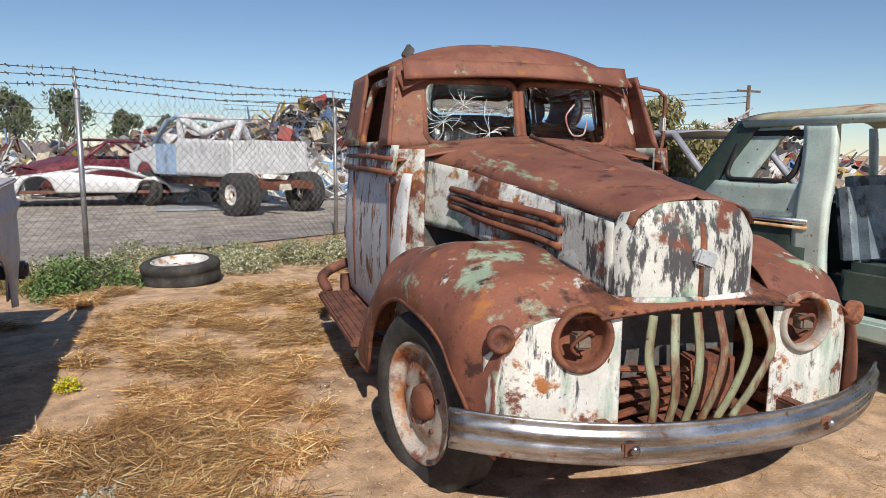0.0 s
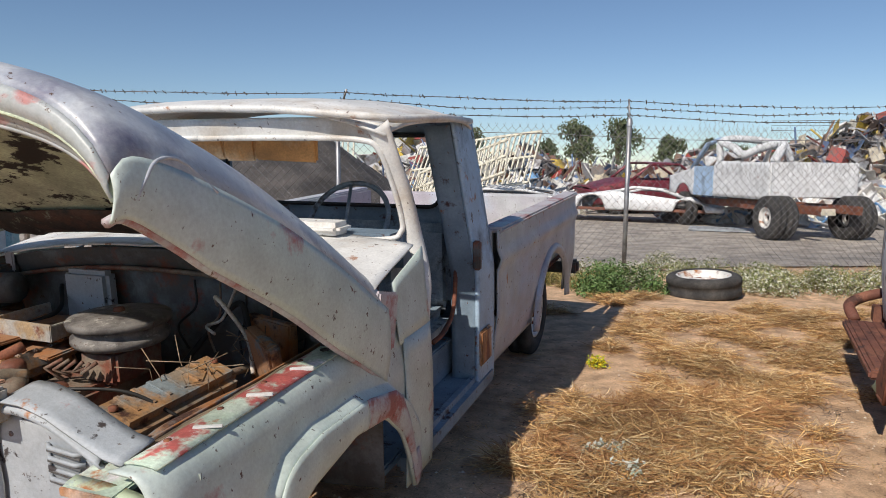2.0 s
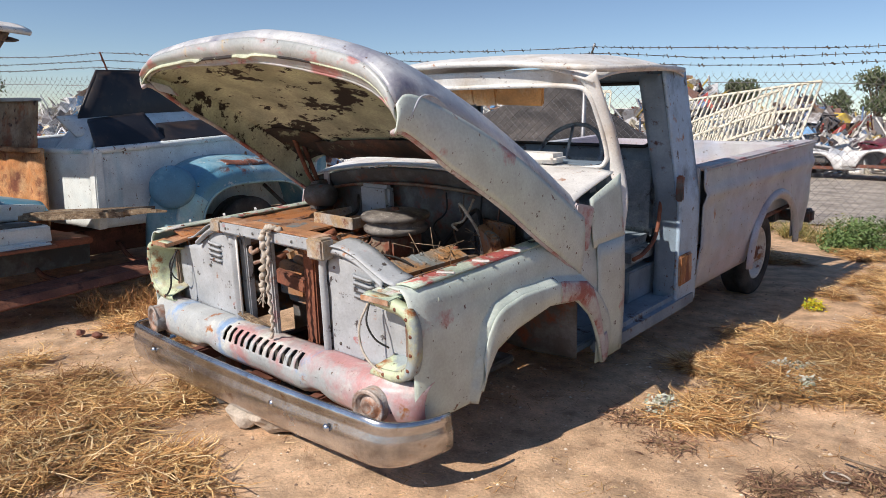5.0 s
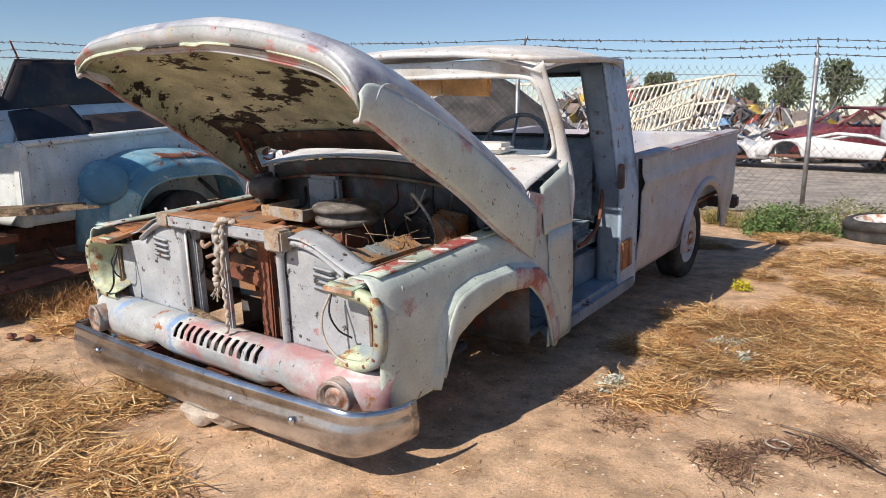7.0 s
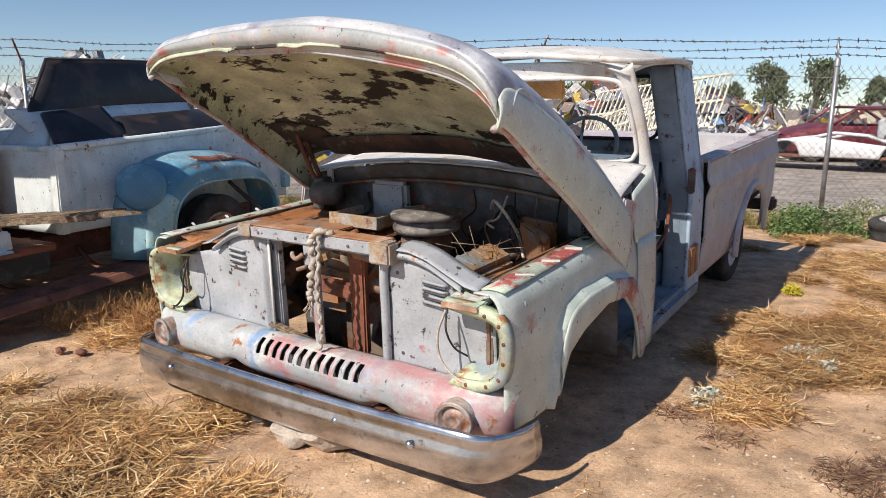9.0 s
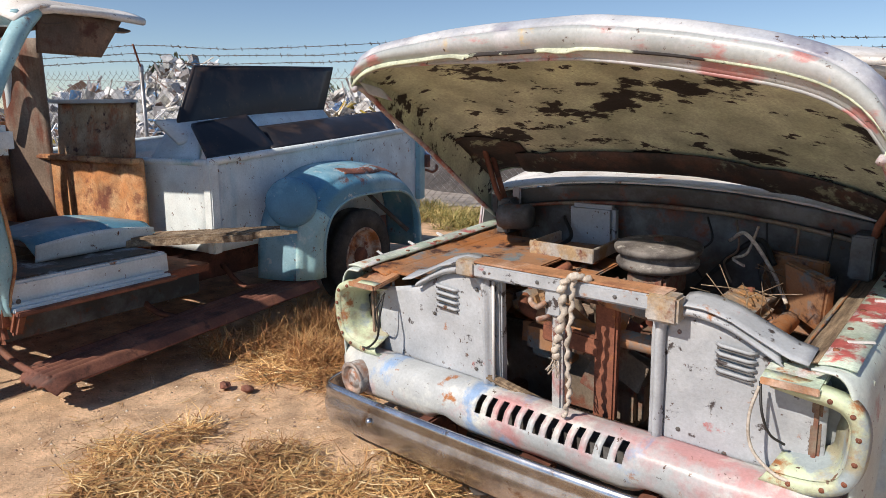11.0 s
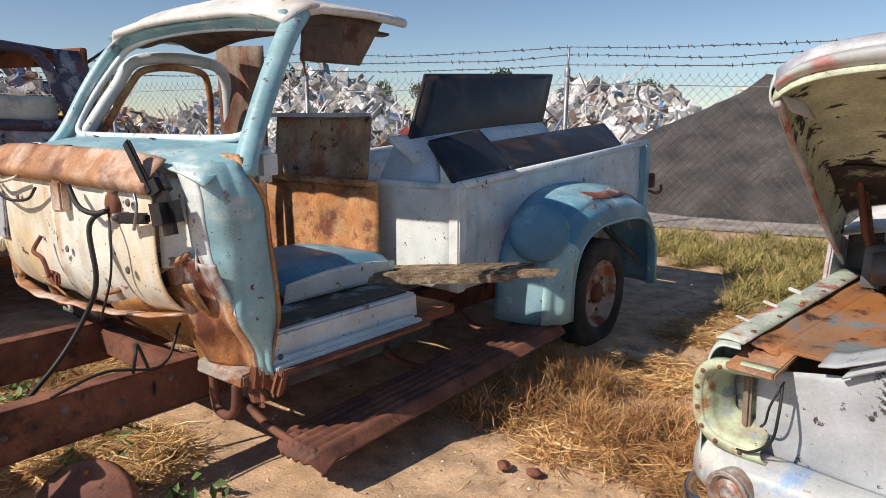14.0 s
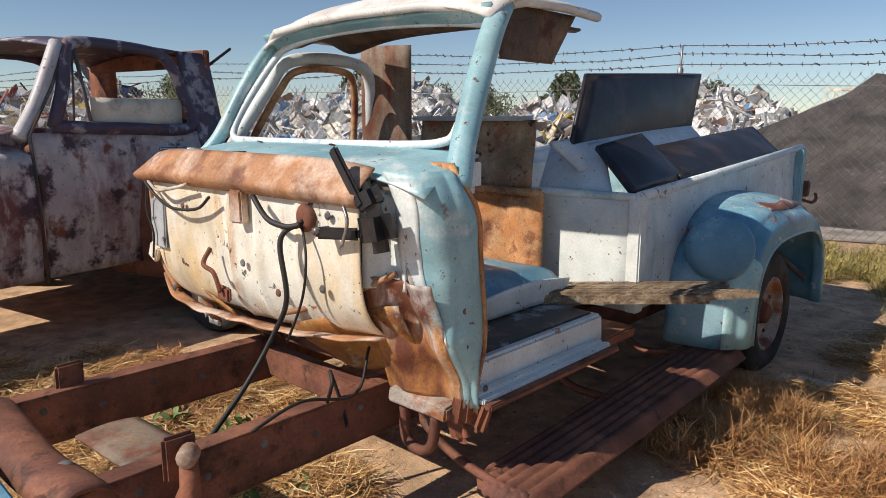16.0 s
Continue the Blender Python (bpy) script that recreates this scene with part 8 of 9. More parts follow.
    sheet("front_fender", lambda u, v: (0.02, lerp(-1.0, 0.9, u), lerp(0.4 + (0.35 if abs(lerp(-1.0, 0.9, u)) < 0.4 else 0), 1.02, v)), 24, 6, gv_dark, gv, 0.02)
    sheet("hood", lambda u, v: (-0.02 - 1.62 * v, lerp(-1.0, 0.85, u), 1.0 + 0.04 * u + 0.06 * math.sin(math.pi * v)), 10, 10, gv_mint, gv, 0.02)
    sheet("tail", lambda u, v: (-1.64 * v, 5.2, lerp(0.38, 0.98, u)), 5, 8, gv_dark, gv, 0.02)
    sheet("rear_deck", lambda u, v: (-1.64 * v, lerp(3.9, 5.2, u), 0.985 + 0.03 * math.sin(math.pi * v)), 6, 8, gv_mint, gv, 0.02)
    for s in (-0.12, -1.52):
        for y in (0.0, 4.3):
            wheel(gv, pose(s, y, 0.31, 0, 90 if s > -1 else -90, 0), 0.32, 0.2, rim_grey, 0.19, hub=False)
    path_tube("door_check", [(-0.02, 2.80, 0.55), (0.06, 2.74, 0.50), (0.10, 2.70, 0.42)], 0.02, engine_iron, gv)


build_green_van()
build_car("grey_wagon", pose(8.6, 4.2, 0, 0, 0, 8), 4.6, 1.85, grey_car, "dusty grey-blue wagon parked behind the green one", "car", ([(0, 0.85), (1.3, 1.0), (4.3, 1.05), (4.6, 0.9)], [(1.3, 1.0), (1.9, 1.62), (3.9, 1.62), (4.4, 1.04)]))
build_car("rusty_car", pose(-4.75, 0.2, 0, 0, 0, 112), 4.2, 1.8, rust, "faded rust-mauve car body behind the turquoise truck", "car", ([(0, 0.8), (1.2, 1.06), (3.6, 1.02), (4.2, 0.85)], [(1.3, 1.05), (1.8, 1.22), (2.8, 1.22), (3.5, 1.02)]))
build_car("wine_car", pose(-1.6, 21.2, 0.05, 0, 2, -58), 4.5, 1.8, wine_car, "crushed wine-red saloon in the scrap yard", "car", ([(0, 0.75), (1.3, 1.05), (3.6, 1.05), (4.5, 0.8)], [(1.3, 1.05), (1.95, 1.55), (2.9, 1.55), (3.7, 1.04)]))
build_car("white_car", pose(-5.6, 17.8, 0.0, 0, 3, -80), 4.3, 1.75, white_car, "crushed white car shell lying in the scrap yard", "car", ([(0, 0.5), (1.3, 0.75), (3.6, 0.72), (4.3, 0.5)], [(1.3, 0.72), (1.8, 0.86), (2.9, 0.84), (3.7, 0.7)]), wheels=False)
build_car("white_car", pose(-1.4, 18.4, 0.0, 0, -3, -95), 4.0, 1.75, white_car, "crumpled white car front in the scrap yard", "car", ([(0, 0.62), (1.3, 0.8), (3.0, 0.6), (4.0, 0.4)], [(1.3, 0.78), (1.8, 0.9), (2.5, 0.85), (3.2, 0.6)]), wheels=False)


# ---- stripped white pickup in the yard ----
def build_white_pickup():
    w = thing("white_pickup", pose(4.05, 14.9, 0, 0, 0, 28), "stripped white pickup with dual rear wheels and crumpled roof", "pickup truck")
    def side(u, v, s):
        y = lerp(-0.2, 4.3, 1 - u)
        low = 0.80
        if abs(y - 3.55) < 0.45:
            low = 0.62 + math.sqrt(0.45 ** 2 - (y - 3.55) ** 2)
        top = table(y, [(-0.2, 1.56), (1.95, 1.62), (2.0, 1.50), (3.0, 1.50), (3.2, 1.44), (4.3, 1.25)])
        return (s * 0.95, y, lerp(low, top, v))
    for s in (1, -1):
        sheet("body_side", lambda u, v, s=s: side(u, v, s), 44, 8, white_car, w, 0.03)
        slab("door", (s * 0.96, 2.05, 0.80), (s * 0.985, 2.95, 1.50), car_blue if s < 0 else white_car, w, "light blue door" if s < 0 else "")
        path_tube("cab_pillar", [(s * 0.93, 3.15, 1.44), (s * 0.82, 2.65, 2.02), (s * 0.82, 2.1, 2.12), (s * 0.9, 1.95, 1.55)], 0.06, car_blue if s < 0 else white_car, w)
        wheel(w, pose(s * 0.85, 3.55, 0.43, 0, 90 * s, 0), 0.43, 0.26, rim_grey, 0.22, hub=False)
        for k in (0.72, 0.98):
            wheel(w, pose(s * k, -0.25, 0.45, 0, 90 * s, 0), 0.45, 0.23, white_rim, 0.21, hub=False)
        slab("frame_rail", (s * 0.4, -1.0, 0.55), (s * 0.48, 3.8, 0.72), rust, w)
    slab("crossbeam", (-0.95, -0.3, 0.58), (0.95, 0.9, 0.68), rust, w)
    slab("rear_panel", (-0.95, -0.20, 0.86), (0.95, -0.16, 1.57), white_car, w)
    path_tube("crumpled_roof", curve([(-0.9, 1.9, 2.05), (-0.88, 1.4, 1.90), (-0.86, 1.0, 1.74), (-0.7, 0.7, 1.86), (-0.5, 0.2, 1.95), (-0.85, -0.1, 1.58)]), 0.09, white_car, w)
    path_tube("crumpled_roof", curve([(-0.88, 1.95, 1.60), (-0.8, 1.9, 2.10), (0.5, 1.8, 2.0), (0.88, 1.9, 1.60)]), 0.08, white_car, w)
    sheet("hood", lambda u, v: (lerp(-0.9, 0.9, v), lerp(3.1, 4.3, u), lerp(1.44, 1.25, u) + 0.05 * math.sin(math.pi * v)), 8, 8, white_car, w, 0.02)
    slab("number_plate", (0.1, -0.34, 0.50), (0.42, -0.32, 0.64), cream, w)
    slab("dark_cab", (-0.8, 2.0, 0.8), (0.8, 3.1, 1.45), bay_dark, w)


build_white_pickup()
tagged(slab("metal_sheet", (1.75, 15.6, 0.02), (3.9, 16.6, 0.06), grey_panel, None, dent=0.03), "bent pale metal sheet lying on the gravel", "sheet metal")


# ---- cream lattice frames ----
def build_lattice(m, w, h, n, label):
    la = thing("lattice_frame", m, label, "metal frame", "cream frames in the scrap")
    for z in (0, h / 2, h):
        slab("rail", (0, -0.03, z - 0.04), (w, 0.03, z + 0.04), cream, la)
    for i in range(n + 1):
        slab("slat", (w * i / n - 0.025, -0.02, 0), (w * i / n + 0.025, 0.02, h), cream, la, bevel=0.004)


build_lattice(pose(-6.9, 19.0, 0.55, -38, -6, -12), 4.4, 1.9, 26, "long cream slatted frame lying tilted on the scrap")
build_lattice(pose(-6.2, 18.2, 0.3, -30, -16, -22), 3.6, 1.1, 20, "cream slatted frame slid down from the scrap pile")
build_lattice(pose(-9.6, 17.4, 0.3, -8, 0, 10), 1.6, 2.0, 9, "cream slatted frame standing upright in the scrap")


# ---- scrap heaps, gravel mound ----
def heap(name, cx, cy, rx, ry, h, n, mat, label, seed, size=1.0, turn=0.0):
    rng = random.Random(seed)
    verts, faces = [], []
    ca, sa = math.cos(radians(turn)), math.sin(radians(turn))
    def surface(a, b):
        r = math.hypot(a, b)
        return h * max(0, 1 - r ** 1.7) * (0.75 + 0.5 * noise.noise(Vector((a * 2.5 + seed, b * 2.5, 0))))
    def put(a, b):
        return cx + (a * rx * ca - b * ry * sa), cy + (a * rx * sa + b * ry * ca)
    for i in range(n):
        a, b = rng.uniform(-1, 1), rng.uniform(-1, 1)
        if a * a + b * b > 1:
            continue
        x, y = put(a, b)
        z = surface(a, b) * rng.uniform(0.75, 1.06) + 0.05
        kind = rng.random()
        if kind < 0.6:
            sx, sy, sz = rng.uniform(0.12, 0.5) * size, rng.uniform(0.08, 0.35) * size, 0.012
        elif kind < 0.85:
            sx, sy, sz = rng.uniform(0.3, 1.0) * size, 0.025, 0.025
        else:
            sx, sy, sz = (rng.uniform(0.10, 0.26) * size for _ in range(3))
        rot = Euler((rng.uniform(-1.2, 1.2), rng.uniform(-1.2, 1.2), rng.uniform(0, 6.28))).to_matrix()
        bend = rng.uniform(-0.7, 0.7) * sx if kind < 0.6 else rng.uniform(-0.1, 0.1)
        o = len(verts)
        for px, lift in ((-1, bend), (rng.uniform(-0.3, 0.3), -bend * 0.4), (1, bend * 0.7)):
            for qy, qz in ((-1, -1), (1, -1), (1, 1), (-1, 1)):
                v = rot @ Vector((px * sx, qy * sy * rng.uniform(0.8, 1.1), qz * sz + lift * 0.5))
                verts.append((x + v.x, y + v.y, max(0.01, z + v.z)))
        for k in range(2):
            for j in range(4):
                faces.append((o + k * 4 + j, o + k * 4 + (j + 1) % 4, o + k * 4 + 4 + (j + 1) % 4, o + k * 4 + 4 + j))
        faces += [(o + 3, o + 2, o + 1, o), (o + 8, o + 9, o + 10, o + 11)]
    # dark core so that no light shows through
    k = 22
    o = len(verts)
    for i in range(k + 1):
        for j in range(k + 1):
            a, b = lerp(-1, 1, i / k), lerp(-1, 1, j / k)
            x, y = put(a, b)
            verts.append((x, y, surface(a, b) * 0.86 - 0.05))
    faces += [(o + i * (k + 1) + j, o + (i + 1) * (k + 1) + j, o + (i + 1) * (k + 1) + j + 1, o + i * (k + 1) + j + 1) for i in range(k) for j in range(k)]
    tagged(solid(name, verts, faces, mat), label, "scrap heap", kind="stuff")


heap("scrap_heap", -7.5, 25, 7, 5, 3.1, 2600, scrap_mix, "tall heap of mixed scrap metal and appliances", 1)
heap("scrap_heap", 1.5, 27, 8, 5, 2.3, 2400, scrap_mix, "low heap of mixed scrap metal beyond the yard road", 2)
heap("scrap_heap", 13, 29, 9, 5, 3.0, 2200, scrap_mix, "heap of mixed scrap metal behind the white pickup", 3)
heap("scrap_heap", -5.0, 21.5, 4, 2.2, 1.3, 1100, scrap_white, "low row of white sheet scrap along the road", 4)
heap("scrap_heap", -18, 20, 8, 6, 3.0, 2600, scrap_white, "wide heap of white appliances and sheet scrap", 5)
heap("scrap_heap", -28, 14, 9, 7, 3.4, 2600, scrap_white, "heap of white appliances and coloured scrap", 6)
heap("scrap_heap", -30, 2, 8, 8, 3.2, 1800, scrap_mix, "heap of mixed coloured scrap", 7)
heap("scrap_heap", -14, 11.5, 5, 3, 1.5, 1500, scrap_mix, "low heap of pipes and scrap metal near the fence", 8)
heap("scrap_heap", 7.5, 24.5, 6, 3.5, 2.9, 2600, scrap_mix, "tall heap of crushed sheet metal beyond the red car", 10)
heap("scrap_heap", 4.6, 19.6, 3.6, 1.3, 1.2, 900, scrap_white, "low row of crushed white panels along the road", 12)
heap("scrap_heap", -11.5, 15.5, 5, 3, 2.1, 2000, scrap_white, "heap of white sheet scrap behind the gravel mound", 11)
heap("scrap_heap", 24, 22, 8, 5, 2.6, 1500, scrap_mix, "far heap of dark scrap metal", 9)


def build_mound():
    k = 70
    verts = []
    for i in range(k + 1):
        for j in range(k + 1):
            a, b = lerp(-1, 1, i / k), lerp(-1, 1, j / k)
            r = math.hypot(a, b)
            x, y = -5.9 + 4.0 * a, 11.2 + 4.0 * b
            z = 2.3 * max(0, 1 - r) ** 0.95 * (1 + 0.10 * noise.noise(Vector((a * 3, b * 3, 0)))) + 0.05 * noise.noise(Vector((x * 2, y * 2, 1))) + 0.02 * noise.noise(Vector((x * 8, y * 8, 1))) - 0.03
            verts.append((x, y, z if r < 1 else -0.05))
    faces = [(i * (k + 1) + j, (i + 1) * (k + 1) + j, (i + 1) * (k + 1) + j + 1, i * (k + 1) + j + 1) for i in range(k) for j in range(k)]
    tagged(solid("gravel_mound", verts, faces, mound_mat, None, "", True), "dark grey mound of fine gravel behind the fence", "gravel mound", kind="stuff")


build_mound()


# ---- far trees, pole ----
def build_tree(name, x, y, h, w, mat, label, seed, trunk=0.25, n=700, leaf=0.22):
    rng = random.Random(seed)
    tr = thing(name, pose(x, y, 0), label, "tree" if trunk > 0.05 else "bush")
    limbs = []
    pts = [Vector((0, 0, -0.1)), Vector((rng.uniform(-0.1, 0.1), rng.uniform(-0.1, 0.1), h * trunk)), Vector((rng.uniform(-0.2, 0.2), 0, h * 0.7))]
    path_tube("trunk", curve(pts, 4), [lerp(h * 0.035, h * 0.012, i / 8) for i in range(9)], bark, tr, n=7)
    lobes = []
    for i in range(9):
        a = rng.uniform(0, 6.28)
        r = w * rng.uniform(0.15, 0.6)
        z = h * rng.uniform(trunk + 0.12, 0.86)
        shrink = 1.1 - 0.6 * (z / h) ** 2
        c = Vector((r * math.cos(a) * shrink, r * math.sin(a) * shrink, z))
        lobes.append((c, w * rng.uniform(0.28, 0.5) * shrink))
        path_tube("limb", [Vector((0, 0, h * trunk)), c * 0.6 + Vector((0, 0, h * 0.12)), c], [h * 0.014, h * 0.009, h * 0.004], bark, tr, n=5)
    verts, faces = [], []
    for i in range(n):
        c, r = lobes[rng.randrange(len(lobes))]
        d = Vector((rng.gauss(0, 1), rng.gauss(0, 1), rng.gauss(0, 0.8))).normalized() * r * rng.uniform(0.45, 1.12)
        p = c + d
        if p.z < h * trunk * 0.6:
            continue
        rot = Euler((rng.uniform(0, 6.28), rng.uniform(0, 6.28), rng.uniform(0, 6.28))).to_matrix()
        s = leaf * rng.uniform(0.5, 1.2)
        o = len(verts)
        for q in ((-s, 0, 0), (0, -s * 0.45, 0.1 * s), (s, 0, 0), (0, s * 0.45, 0.1 * s)):
            verts.append(p + rot @ Vector(q))
        faces += [(o, o + 1, o + 2, o + 3)]
    solid("crown", verts, faces, mat, tr)


for i, (x, y, h, w) in enumerate([(-27.6, 26.4, 5.8, 2.3), (-38, 20, 6.0, 3.0), (-44, 30, 5.0, 3.0), (-58, 14, 6.5, 4.0), (-14, 46, 5.2, 2.6), (-7, 52, 7.4, 2.4), (-4.2, 53, 7.2, 2.8), (-0.5, 56, 5.2, 2.2), (2, 60, 5.0, 2.4), (5, 63, 4.6, 2.6), (8, 64, 4.4, 2.4), (-20, 50, 4.8, 3.0), (-11, 58, 4.8, 3.4), (-30, 44, 5.0, 4.0), (11, 66, 4.2, 2.8), (-50, 40, 5.5, 4.0), (-66, -6, 6.0, 4.5)]):
    build_tree("tree", x, y, h * 0.86, w * 0.8, tree_leaf, "dark green tree beyond the scrap yard", 20 + i, n=2200, leaf=0.17)
build_tree("bush", 9.0, 7.9, 2.35, 0.95, olive_leaf, "tall pale olive saltbush beside the fence", 50, trunk=0.02, n=5200, leaf=0.055)
build_tree("bush", 9.8, 8.3, 2.05, 0.8, olive_leaf, "pale olive saltbush beside the fence", 51, trunk=0.02, n=4200, leaf=0.055)


def build_pole():
    p = thing("utility_pole", pose(34.5, 31.5, 0), "dark wooden utility pole with wires", "pole")
    path_tube("post", [(0, 0, -0.2), (0, 0, 3), (0, 0, 5.4)], [0.14, 0.12, 0.10], bark, p)
    slab("cross_arm", (-0.9, -0.05, 5.0), (0.9, 0.05, 5.12), bark, p)
    for k in range(3):
        path_tube("power_line", [(-28 * t, 24 * t, 5.1 - 0.35 * k - 2.0 * t * (1 - t)) for t in [i / 10 for i in range(0, 11)]], 0.016, cable_black, p, n=4)


build_pole()


# ---- loose tyre, stones ----
def build_loose_tyre():
    ty = thing("loose_wheel", pose(2.08, 7.05, 0.11, 3, -3, 0), "worn tyre with white rim lying flat on the soil", "wheel")
    wheel(ty, Matrix(), 0.40, 0.24, white_rim, 0.27, hub=False)
    path_tube("rim_edge", [(0.285 * math.cos(i * 0.2094), 0.285 * math.sin(i * 0.2094), 0.10) for i in range(30)], 0.018, white_rim, ty, closed=True, n=6)


build_loose_tyre()


def build_stone(x, y, r, seed, label, mat=None, z=None):
    bm = bmesh.new()
    bmesh.ops.create_icosphere(bm, subdivisions=3, radius=r)
    for v in bm.verts:
        v.co = Vector((v.co.x * 1.3, v.co.y, v.co.z * 0.6)) + noise.noise_vector(v.co * (3 / r) * 0.4 + Vector((seed, 0, 0))) * r * 0.35
    ob = part("stone", bm, mat or stone_mat, None)
    ob.location = (x, y, r * 0.3 if z is None else z)
    tagged(ob, label, "stone")


build_stone(-1.74, -0.16, 0.026, 1, "small dark dirt clod on the sand", frame_rust)
build_stone(-1.62, -0.11, 0.028, 2, "small dark dirt clod on the sand", frame_rust)
build_stone(0.20, -0.10, 0.11, 3, "pale rock propping the bumper of the green truck", z=0.05)
build_stone(0.06, -0.16, 0.07, 4, "pale rock under the bumper of the green truck", z=0.03)
ob = slab("prop_block", (-0.05, -0.10, 0.0), (0.06, 0.02, 0.17), frame_rust, None, dent=0.02, turn=pose(0, 0, 0, 0, 18, 10))
tagged(ob, "rusty iron block propping the bumper", "block")


# ---- weeds ----
def scatter(name, label, patches, count, mat, long=(0.12, 0.3), upright=0.2, width=0.004, seed=0, curl=0.4, high=0.05):
    """Many thin stalks over soft-edged patches (x, y, rx, ry)."""
    rng = random.Random(seed)
    verts, faces = [], []
    areas = [p[2] * p[3] for p in patches]
    tufts = {}
    for i in range(count):
        k = rng.choices(range(len(patches)), areas)[0]
        px, py, rx, ry = patches[k]
        if k not in tufts:
            tufts[k] = [(rng.gauss(0, 0.45), rng.gauss(0, 0.45)) for _ in range(max(6, int(areas[k] * 60)))]
        a, b = rng.choice(tufts[k])
        if a * a + b * b > 1.3:
            continue
        x, y = px + rx * a + rng.gauss(0, 0.05), py + ry * b + rng.gauss(0, 0.05)
        ln = rng.uniform(*long)
        w = rng.uniform(0, 6.28)
        up = rng.random() ** 1.5 * upright
        d = Vector((math.cos(w), math.sin(w), up)).normalized() * ln
        p = Vector((x, y, ground_height(x, y) + rng.random() ** 2 * high))
        side = Vector((-math.sin(w), math.cos(w), rng.uniform(-0.5, 0.5))).normalized() * width * rng.uniform(0.6, 1.3)
        bend = Vector((rng.uniform(-1, 1), rng.uniform(-1, 1), rng.uniform(-0.6, 0.5))) * ln * curl
        q = p + d * 0.55
        e = p + d + bend
        e.z = max(e.z, ground_height(x, y) + 0.004)
        o = len(verts)
        verts += [p - side, p + side, q + side, q - side, e]
        faces += [(o, o + 1, o + 2, o + 3), (o + 3, o + 2, o + 4)]
    tagged(solid(name, verts, faces, mat), label, "dry weeds", kind="stuff")


def leaves(name, label, patches, count, mat, size=0.02, high=0.2, seed=0):
    """Small leaves on low rounded shrubs (x, y, rx, ry)."""
    rng = random.Random(seed)
    verts, faces = [], []
    areas = [p[2] * p[3] for p in patches]
    bumps = {}
    for i in range(count):
        k = rng.choices(range(len(patches)), areas)[0]
        px, py, rx, ry = patches[k]
        if k not in bumps:
            bumps[k] = [(rng.gauss(0, 0.5), rng.gauss(0, 0.5), rng.uniform(0.5, 1.0)) for _ in range(max(5, int(areas[k] * 16)))]
        a, b, t = rng.choice(bumps[k])
        f = Vector((rng.gauss(0, 1), rng.gauss(0, 1), abs(rng.gauss(0, 1)))).normalized()
        r = high * t * rng.uniform(0.5, 1.0)
        x, y = px + rx * a + f.x * r, py + ry * b + f.y * r
        z = ground_height(x, y) + 0.01 + f.z * r
        rot = Euler((rng.uniform(-1, 1), rng.uniform(-1, 1), rng.uniform(0, 6.28))).to_matrix()
        s = size * rng.uniform(0.5, 1.3)
        o = len(verts)
        for q in ((-s, 0, 0), (0, -s * 0.5, 0.15 * s), (s, 0, 0), (0, s * 0.5, 0.15 * s)):
            verts.append(Vector((x, y, z)) + rot @ Vector(q))
        faces.append((o, o + 1, o + 2, o + 3))
    tagged(solid(name, verts, faces, mat), label, "weeds", kind="stuff")


STRAW = [(1.55, 1.75, 0.38, 0.42), (1.95, 2.1, 0.42, 0.5), (2.25, 2.9, 0.45, 0.7), (1.45, 2.7, 0.3, 0.4), (-1.05, -0.85, 0.55, 0.32), (-0.55, -0.55, 0.5, 0.30), (-0.30, -0.25, 0.32, 0.22), (-1.9, 0.35, 0.45, 0.40), (-1.55, 0.25, 0.35, 0.28), (1.95, 3.0, 0.55, 0.7), (2.1, 5.5, 0.6, 0.7), (1.85, 2.1, 0.4, 0.4), (1.6, 4.6, 0.3, 0.6), (2.9, 6.1, 0.5, 0.6), (2.35, 2.3, 0.3, 0.4), (-0.55, -0.72, 0.60, 0.32), (0.0, -0.66, 0.40, 0.22), (-1.0, -0.95, 0.4, 0.25), (-0.2, -1.0, 0.5, 0.22), (0.35, -0.62, 0.3, 0.14), (-3.2, -1.45, 0.45, 0.35), (-2.65, -1.35, 0.35, 0.3), (-4.0, -1.0, 0.6, 0.4), (-2.2, -2.0, 0.35, 0.3), (1.5, 1.4, 0.25, 0.4),
         (-3.4, -1.75, 0.6, 0.35), (-4.6, -1.9, 0.8, 0.6), (-3.2, -2.25, 0.6, 0.3), (5.2, 3.2, 0.7, 0.9), (4.6, 6.5, 1.2, 1.0), (0.3, 5.6, 0.5, 0.5), (1.2, 6.3, 0.5, 0.4), (2.5, 3.6, 0.5, 0.6), (2.7, 4.6, 0.5, 0.5), (2.0, 4.1, 0.5, 0.5), (3.3, 5.4, 0.5, 0.5), (1.75, 2.55, 0.5, 0.5), (-1.9, 1.2, 0.4, 0.5), (-2.0, 2.4, 0.5, 0.6)]
scatter("dry_grass", "flattened golden dry weeds on the sand", STRAW, 135000, straw, (0.05, 0.19), 0.24, 0.0024, 1, high=0.06)
scatter("straw_litter", "thin scatter of straw bits over the sand", [(0.5, 2.0, 2.6, 3.2), (-1.5, -0.4, 1.6, 0.8), (2.4, 3.6, 0.9, 2.2), (-3.5, -1.6, 1.8, 0.8), (4.6, 2.0, 1.4, 1.6)], 6000, straw, (0.02, 0.09), 0.05, 0.0016, 11, high=0.008)
# dark twigs, plus chaff whose shade is put into the bark colour
scatter("dark_litter", "dark twigs and shadowed chaff among the straw", STRAW, 11000, bark, (0.03, 0.12), 0.12, 0.0018, 13, high=0.03)
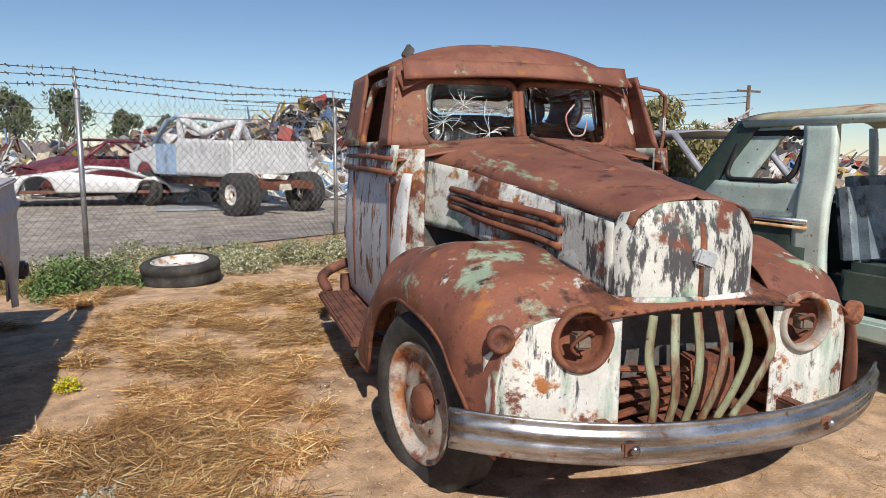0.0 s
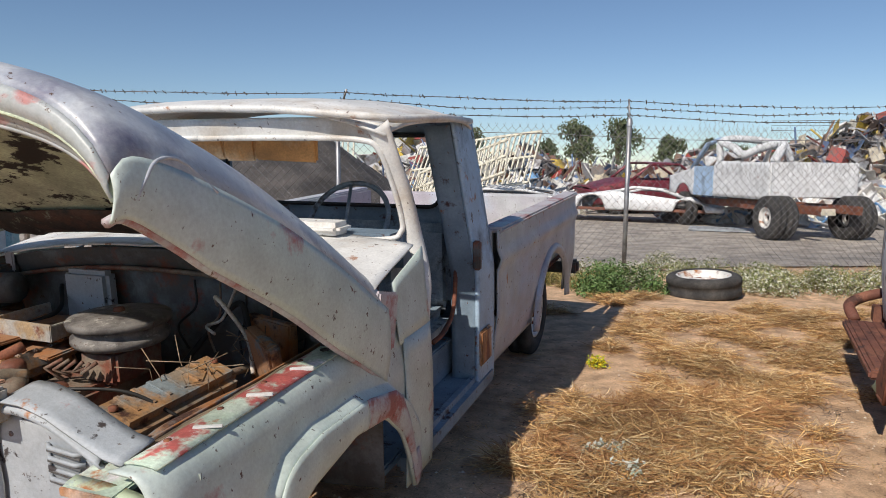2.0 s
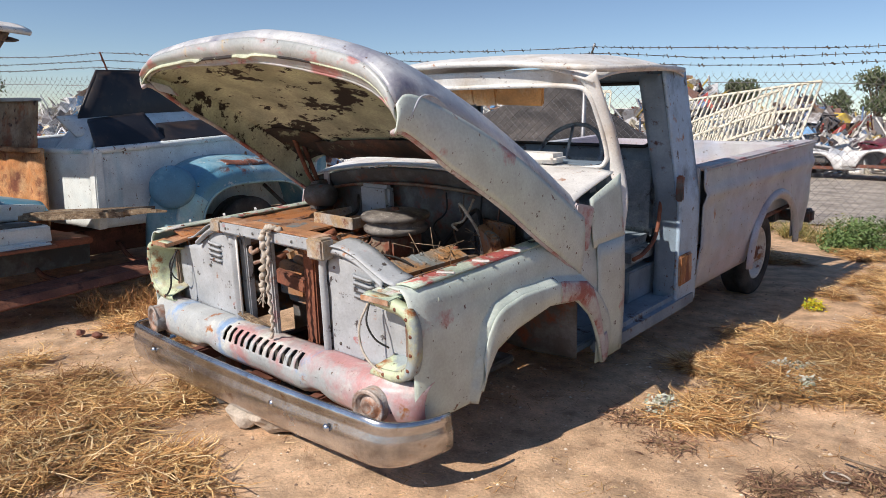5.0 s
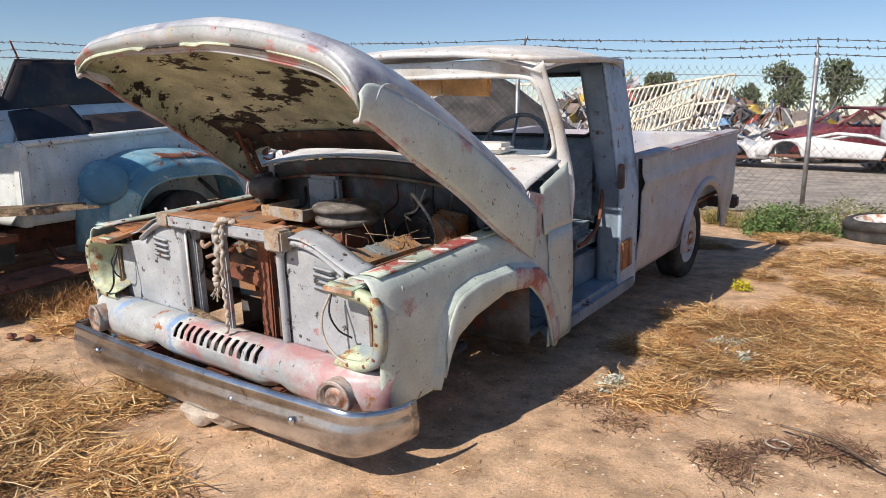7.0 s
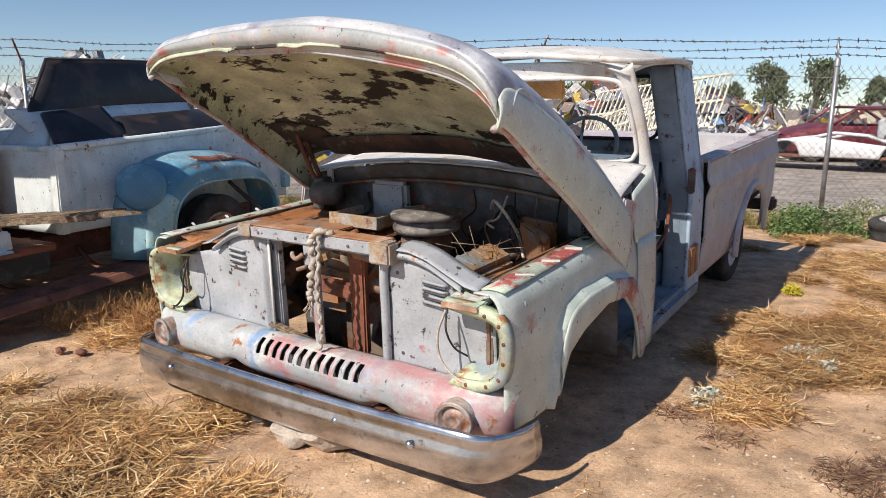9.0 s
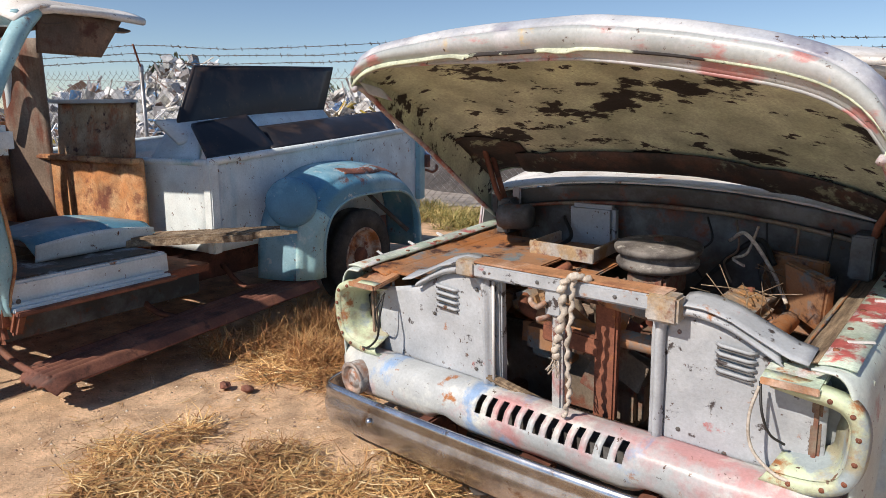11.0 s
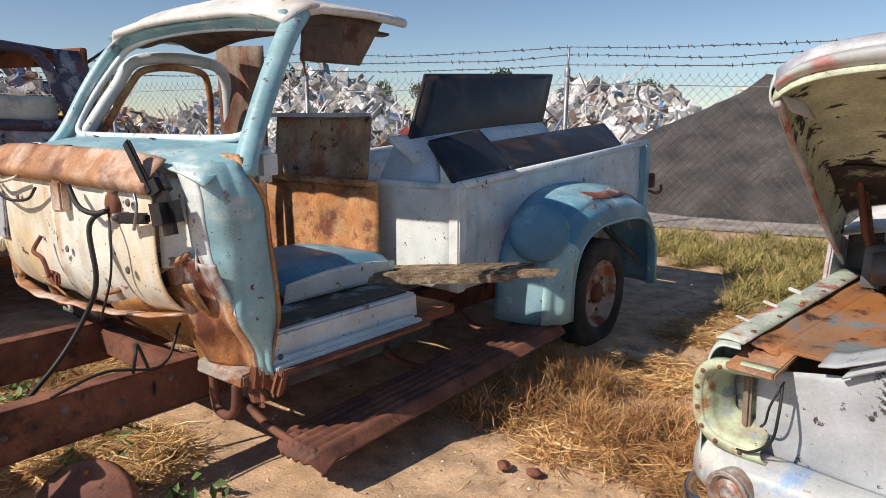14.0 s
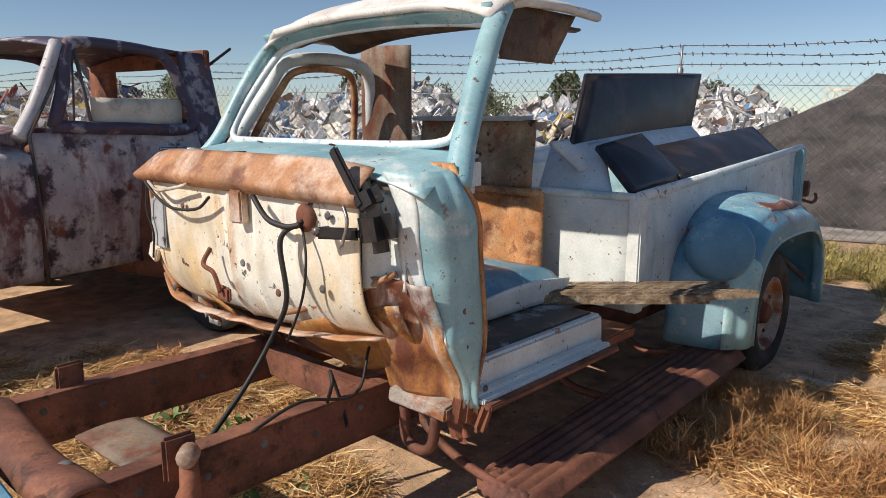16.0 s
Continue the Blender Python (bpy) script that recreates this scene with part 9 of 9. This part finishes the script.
scatter("dry_brush", "tangled brown dry brush on the sand", [(1.75, 2.75, 0.42, 0.5), (2.3, 3.2, 0.4, 0.4), (-0.8, -0.65, 0.4, 0.22), (1.55, 2.0, 0.3, 0.3), (-1.3, 0.32, 0.36, 0.22), (-4.4, -1.5, 0.6, 0.4)], 15000, brush, (0.05, 0.16), 0.4, 0.0022, 2, high=0.06)
scatter("tumbleweed", "upright brittle brown weed beside the green truck", [(-1.75, 0.38, 0.50, 0.30), (-1.40, 0.50, 0.35, 0.28), (-2.05, 0.75, 0.30, 0.30), (-2.15, 0.10, 0.18, 0.14)], 12000, brush, (0.04, 0.15), 1.5, 0.0018, 3, high=0.13)
scatter("dry_rosette", "dark dry rosette weeds flat on the sand", [(1.52, 0.89, 0.10, 0.06), (2.02, 0.82, 0.14, 0.12), (2.22, 1.14, 0.20, 0.12), (1.30, 1.05, 0.10, 0.08)], 1700, rosette, (0.02, 0.09), 0.25, 0.0024, 21, high=0.02)
scatter("grass", "yellow-green grass along the fence", [(-1.6, 4.6, 1.0, 0.9), (-2.0, 3.3, 0.5, 0.8), (-3.2, 4.6, 1.0, 0.6), (-0.6, 5.9, 0.8, 0.6), (-5.2, 3.4, 1.0, 0.6), (-8.0, 2.2, 1.4, 0.6), (0.6, 7.2, 0.6, 0.5), (3.4, 8.3, 1.2, 0.5), (5.6, 9.2, 1.4, 0.7), (-1.0, 7.8, 1.2, 0.5), (-2.6, 5.6, 1.4, 0.7), (-4.6, 5.0, 1.4, 0.7), (-2.2, 4.0, 0.8, 0.8)], 76000, grass_mix, (0.06, 0.22), 1.3, 0.003, 4, high=0.10)
leaves("white_flower_shrub", "low shrubs with dusty white flowers by the fence", [(2.0, 8.0, 0.7, 0.4), (3.0, 8.3, 0.8, 0.45), (1.3, 7.5, 0.5, 0.35), (3.6, 7.7, 0.5, 0.3), (2.6, 7.6, 0.5, 0.3)], 26000, bloom, 0.017, 0.34, 5)
leaves("green_weed", "leafy green weeds at the foot of the fence post", [(0.95, 6.6, 0.32, 0.32), (1.35, 7.0, 0.3, 0.3), (1.0, 7.5, 0.3, 0.3)], 6000, green_leaf, 0.022, 0.32, 6)
leaves("grey_shrub", "small grey-green shrub with pale leaves on the sand", [(1.66, 2.17, 0.17, 0.15), (1.80, 2.0, 0.10, 0.10), (1.36, 1.20, 0.10, 0.08)], 1700, sage, 0.014, 0.10, 7)
leaves("yellow_flower", "small bright yellow flowering weed on the sand", [(1.376, 3.71, 0.03, 0.03)], 420, yellow_petal, 0.012, 0.10, 8)
leaves("green_vine", "creeping green leaves under the chassis of the turquoise truck", [(-3.1, -1.35, 0.3, 0.22), (-2.75, -1.55, 0.26, 0.2), (-2.25, -1.25, 0.16, 0.16)], 240, green_leaf, 0.030, 0.11, 9)
leaves("green_vine", "thin green leaves below the maroon truck", [(-4.0, -1.6, 0.3, 0.2)], 160, green_leaf, 0.03, 0.12, 10)


def pebbles():
    rng = random.Random(12)
    verts, faces = [], []
    for i in range(22000):
        x, y = rng.uniform(-3.6, 3.6), rng.uniform(-1.6, 4.5)
        s = 0.0025 + 0.008 * rng.random() ** 4
        o = len(verts)
        z = ground_height(x, y)
        verts += [(x - s, y, z), (x, y - s, z), (x + s * 1.2, y + 0.2 * s, z), (x, y + s, z), (x + 0.1 * s, y, z + s * 0.8)]
        faces += [(o, o + 1, o + 4), (o + 1, o + 2, o + 4), (o + 2, o + 3, o + 4), (o + 3, o, o + 4)]
    tagged(solid("pebbles", verts, faces, pebble_mat), "scattered fine pebbles on the sandy soil", "pebbles", kind="stuff")


pebbles()
ring = [(2.12 + 0.045 * math.cos(i * 0.314), 1.06 + 0.038 * math.sin(i * 0.314), 0.006) for i in range(20)]
tagged(path_tube("rubber_ring", ring, 0.0045, stone_mat, None, closed=True, n=6), "thin pale ring lying on the sand", "ring")
tagged(path_tube("dead_branch", curve([(2.10, 1.20, 0.03), (2.30, 1.12, 0.05), (2.48, 1.02, 0.03), (2.62, 1.02, 0.02)]), 0.006, bark, None, n=5), "thin dead branch lying on the sand", "branch")
tagged(slab("cardboard_scrap", (-2.35, 1.35, 0.0), (-2.05, 1.47, 0.016), cream, None, dent=0.008, turn=pose(0, 0, 0, 0, 0, 12)), "pale scrap of board under the turquoise truck", "scrap board")
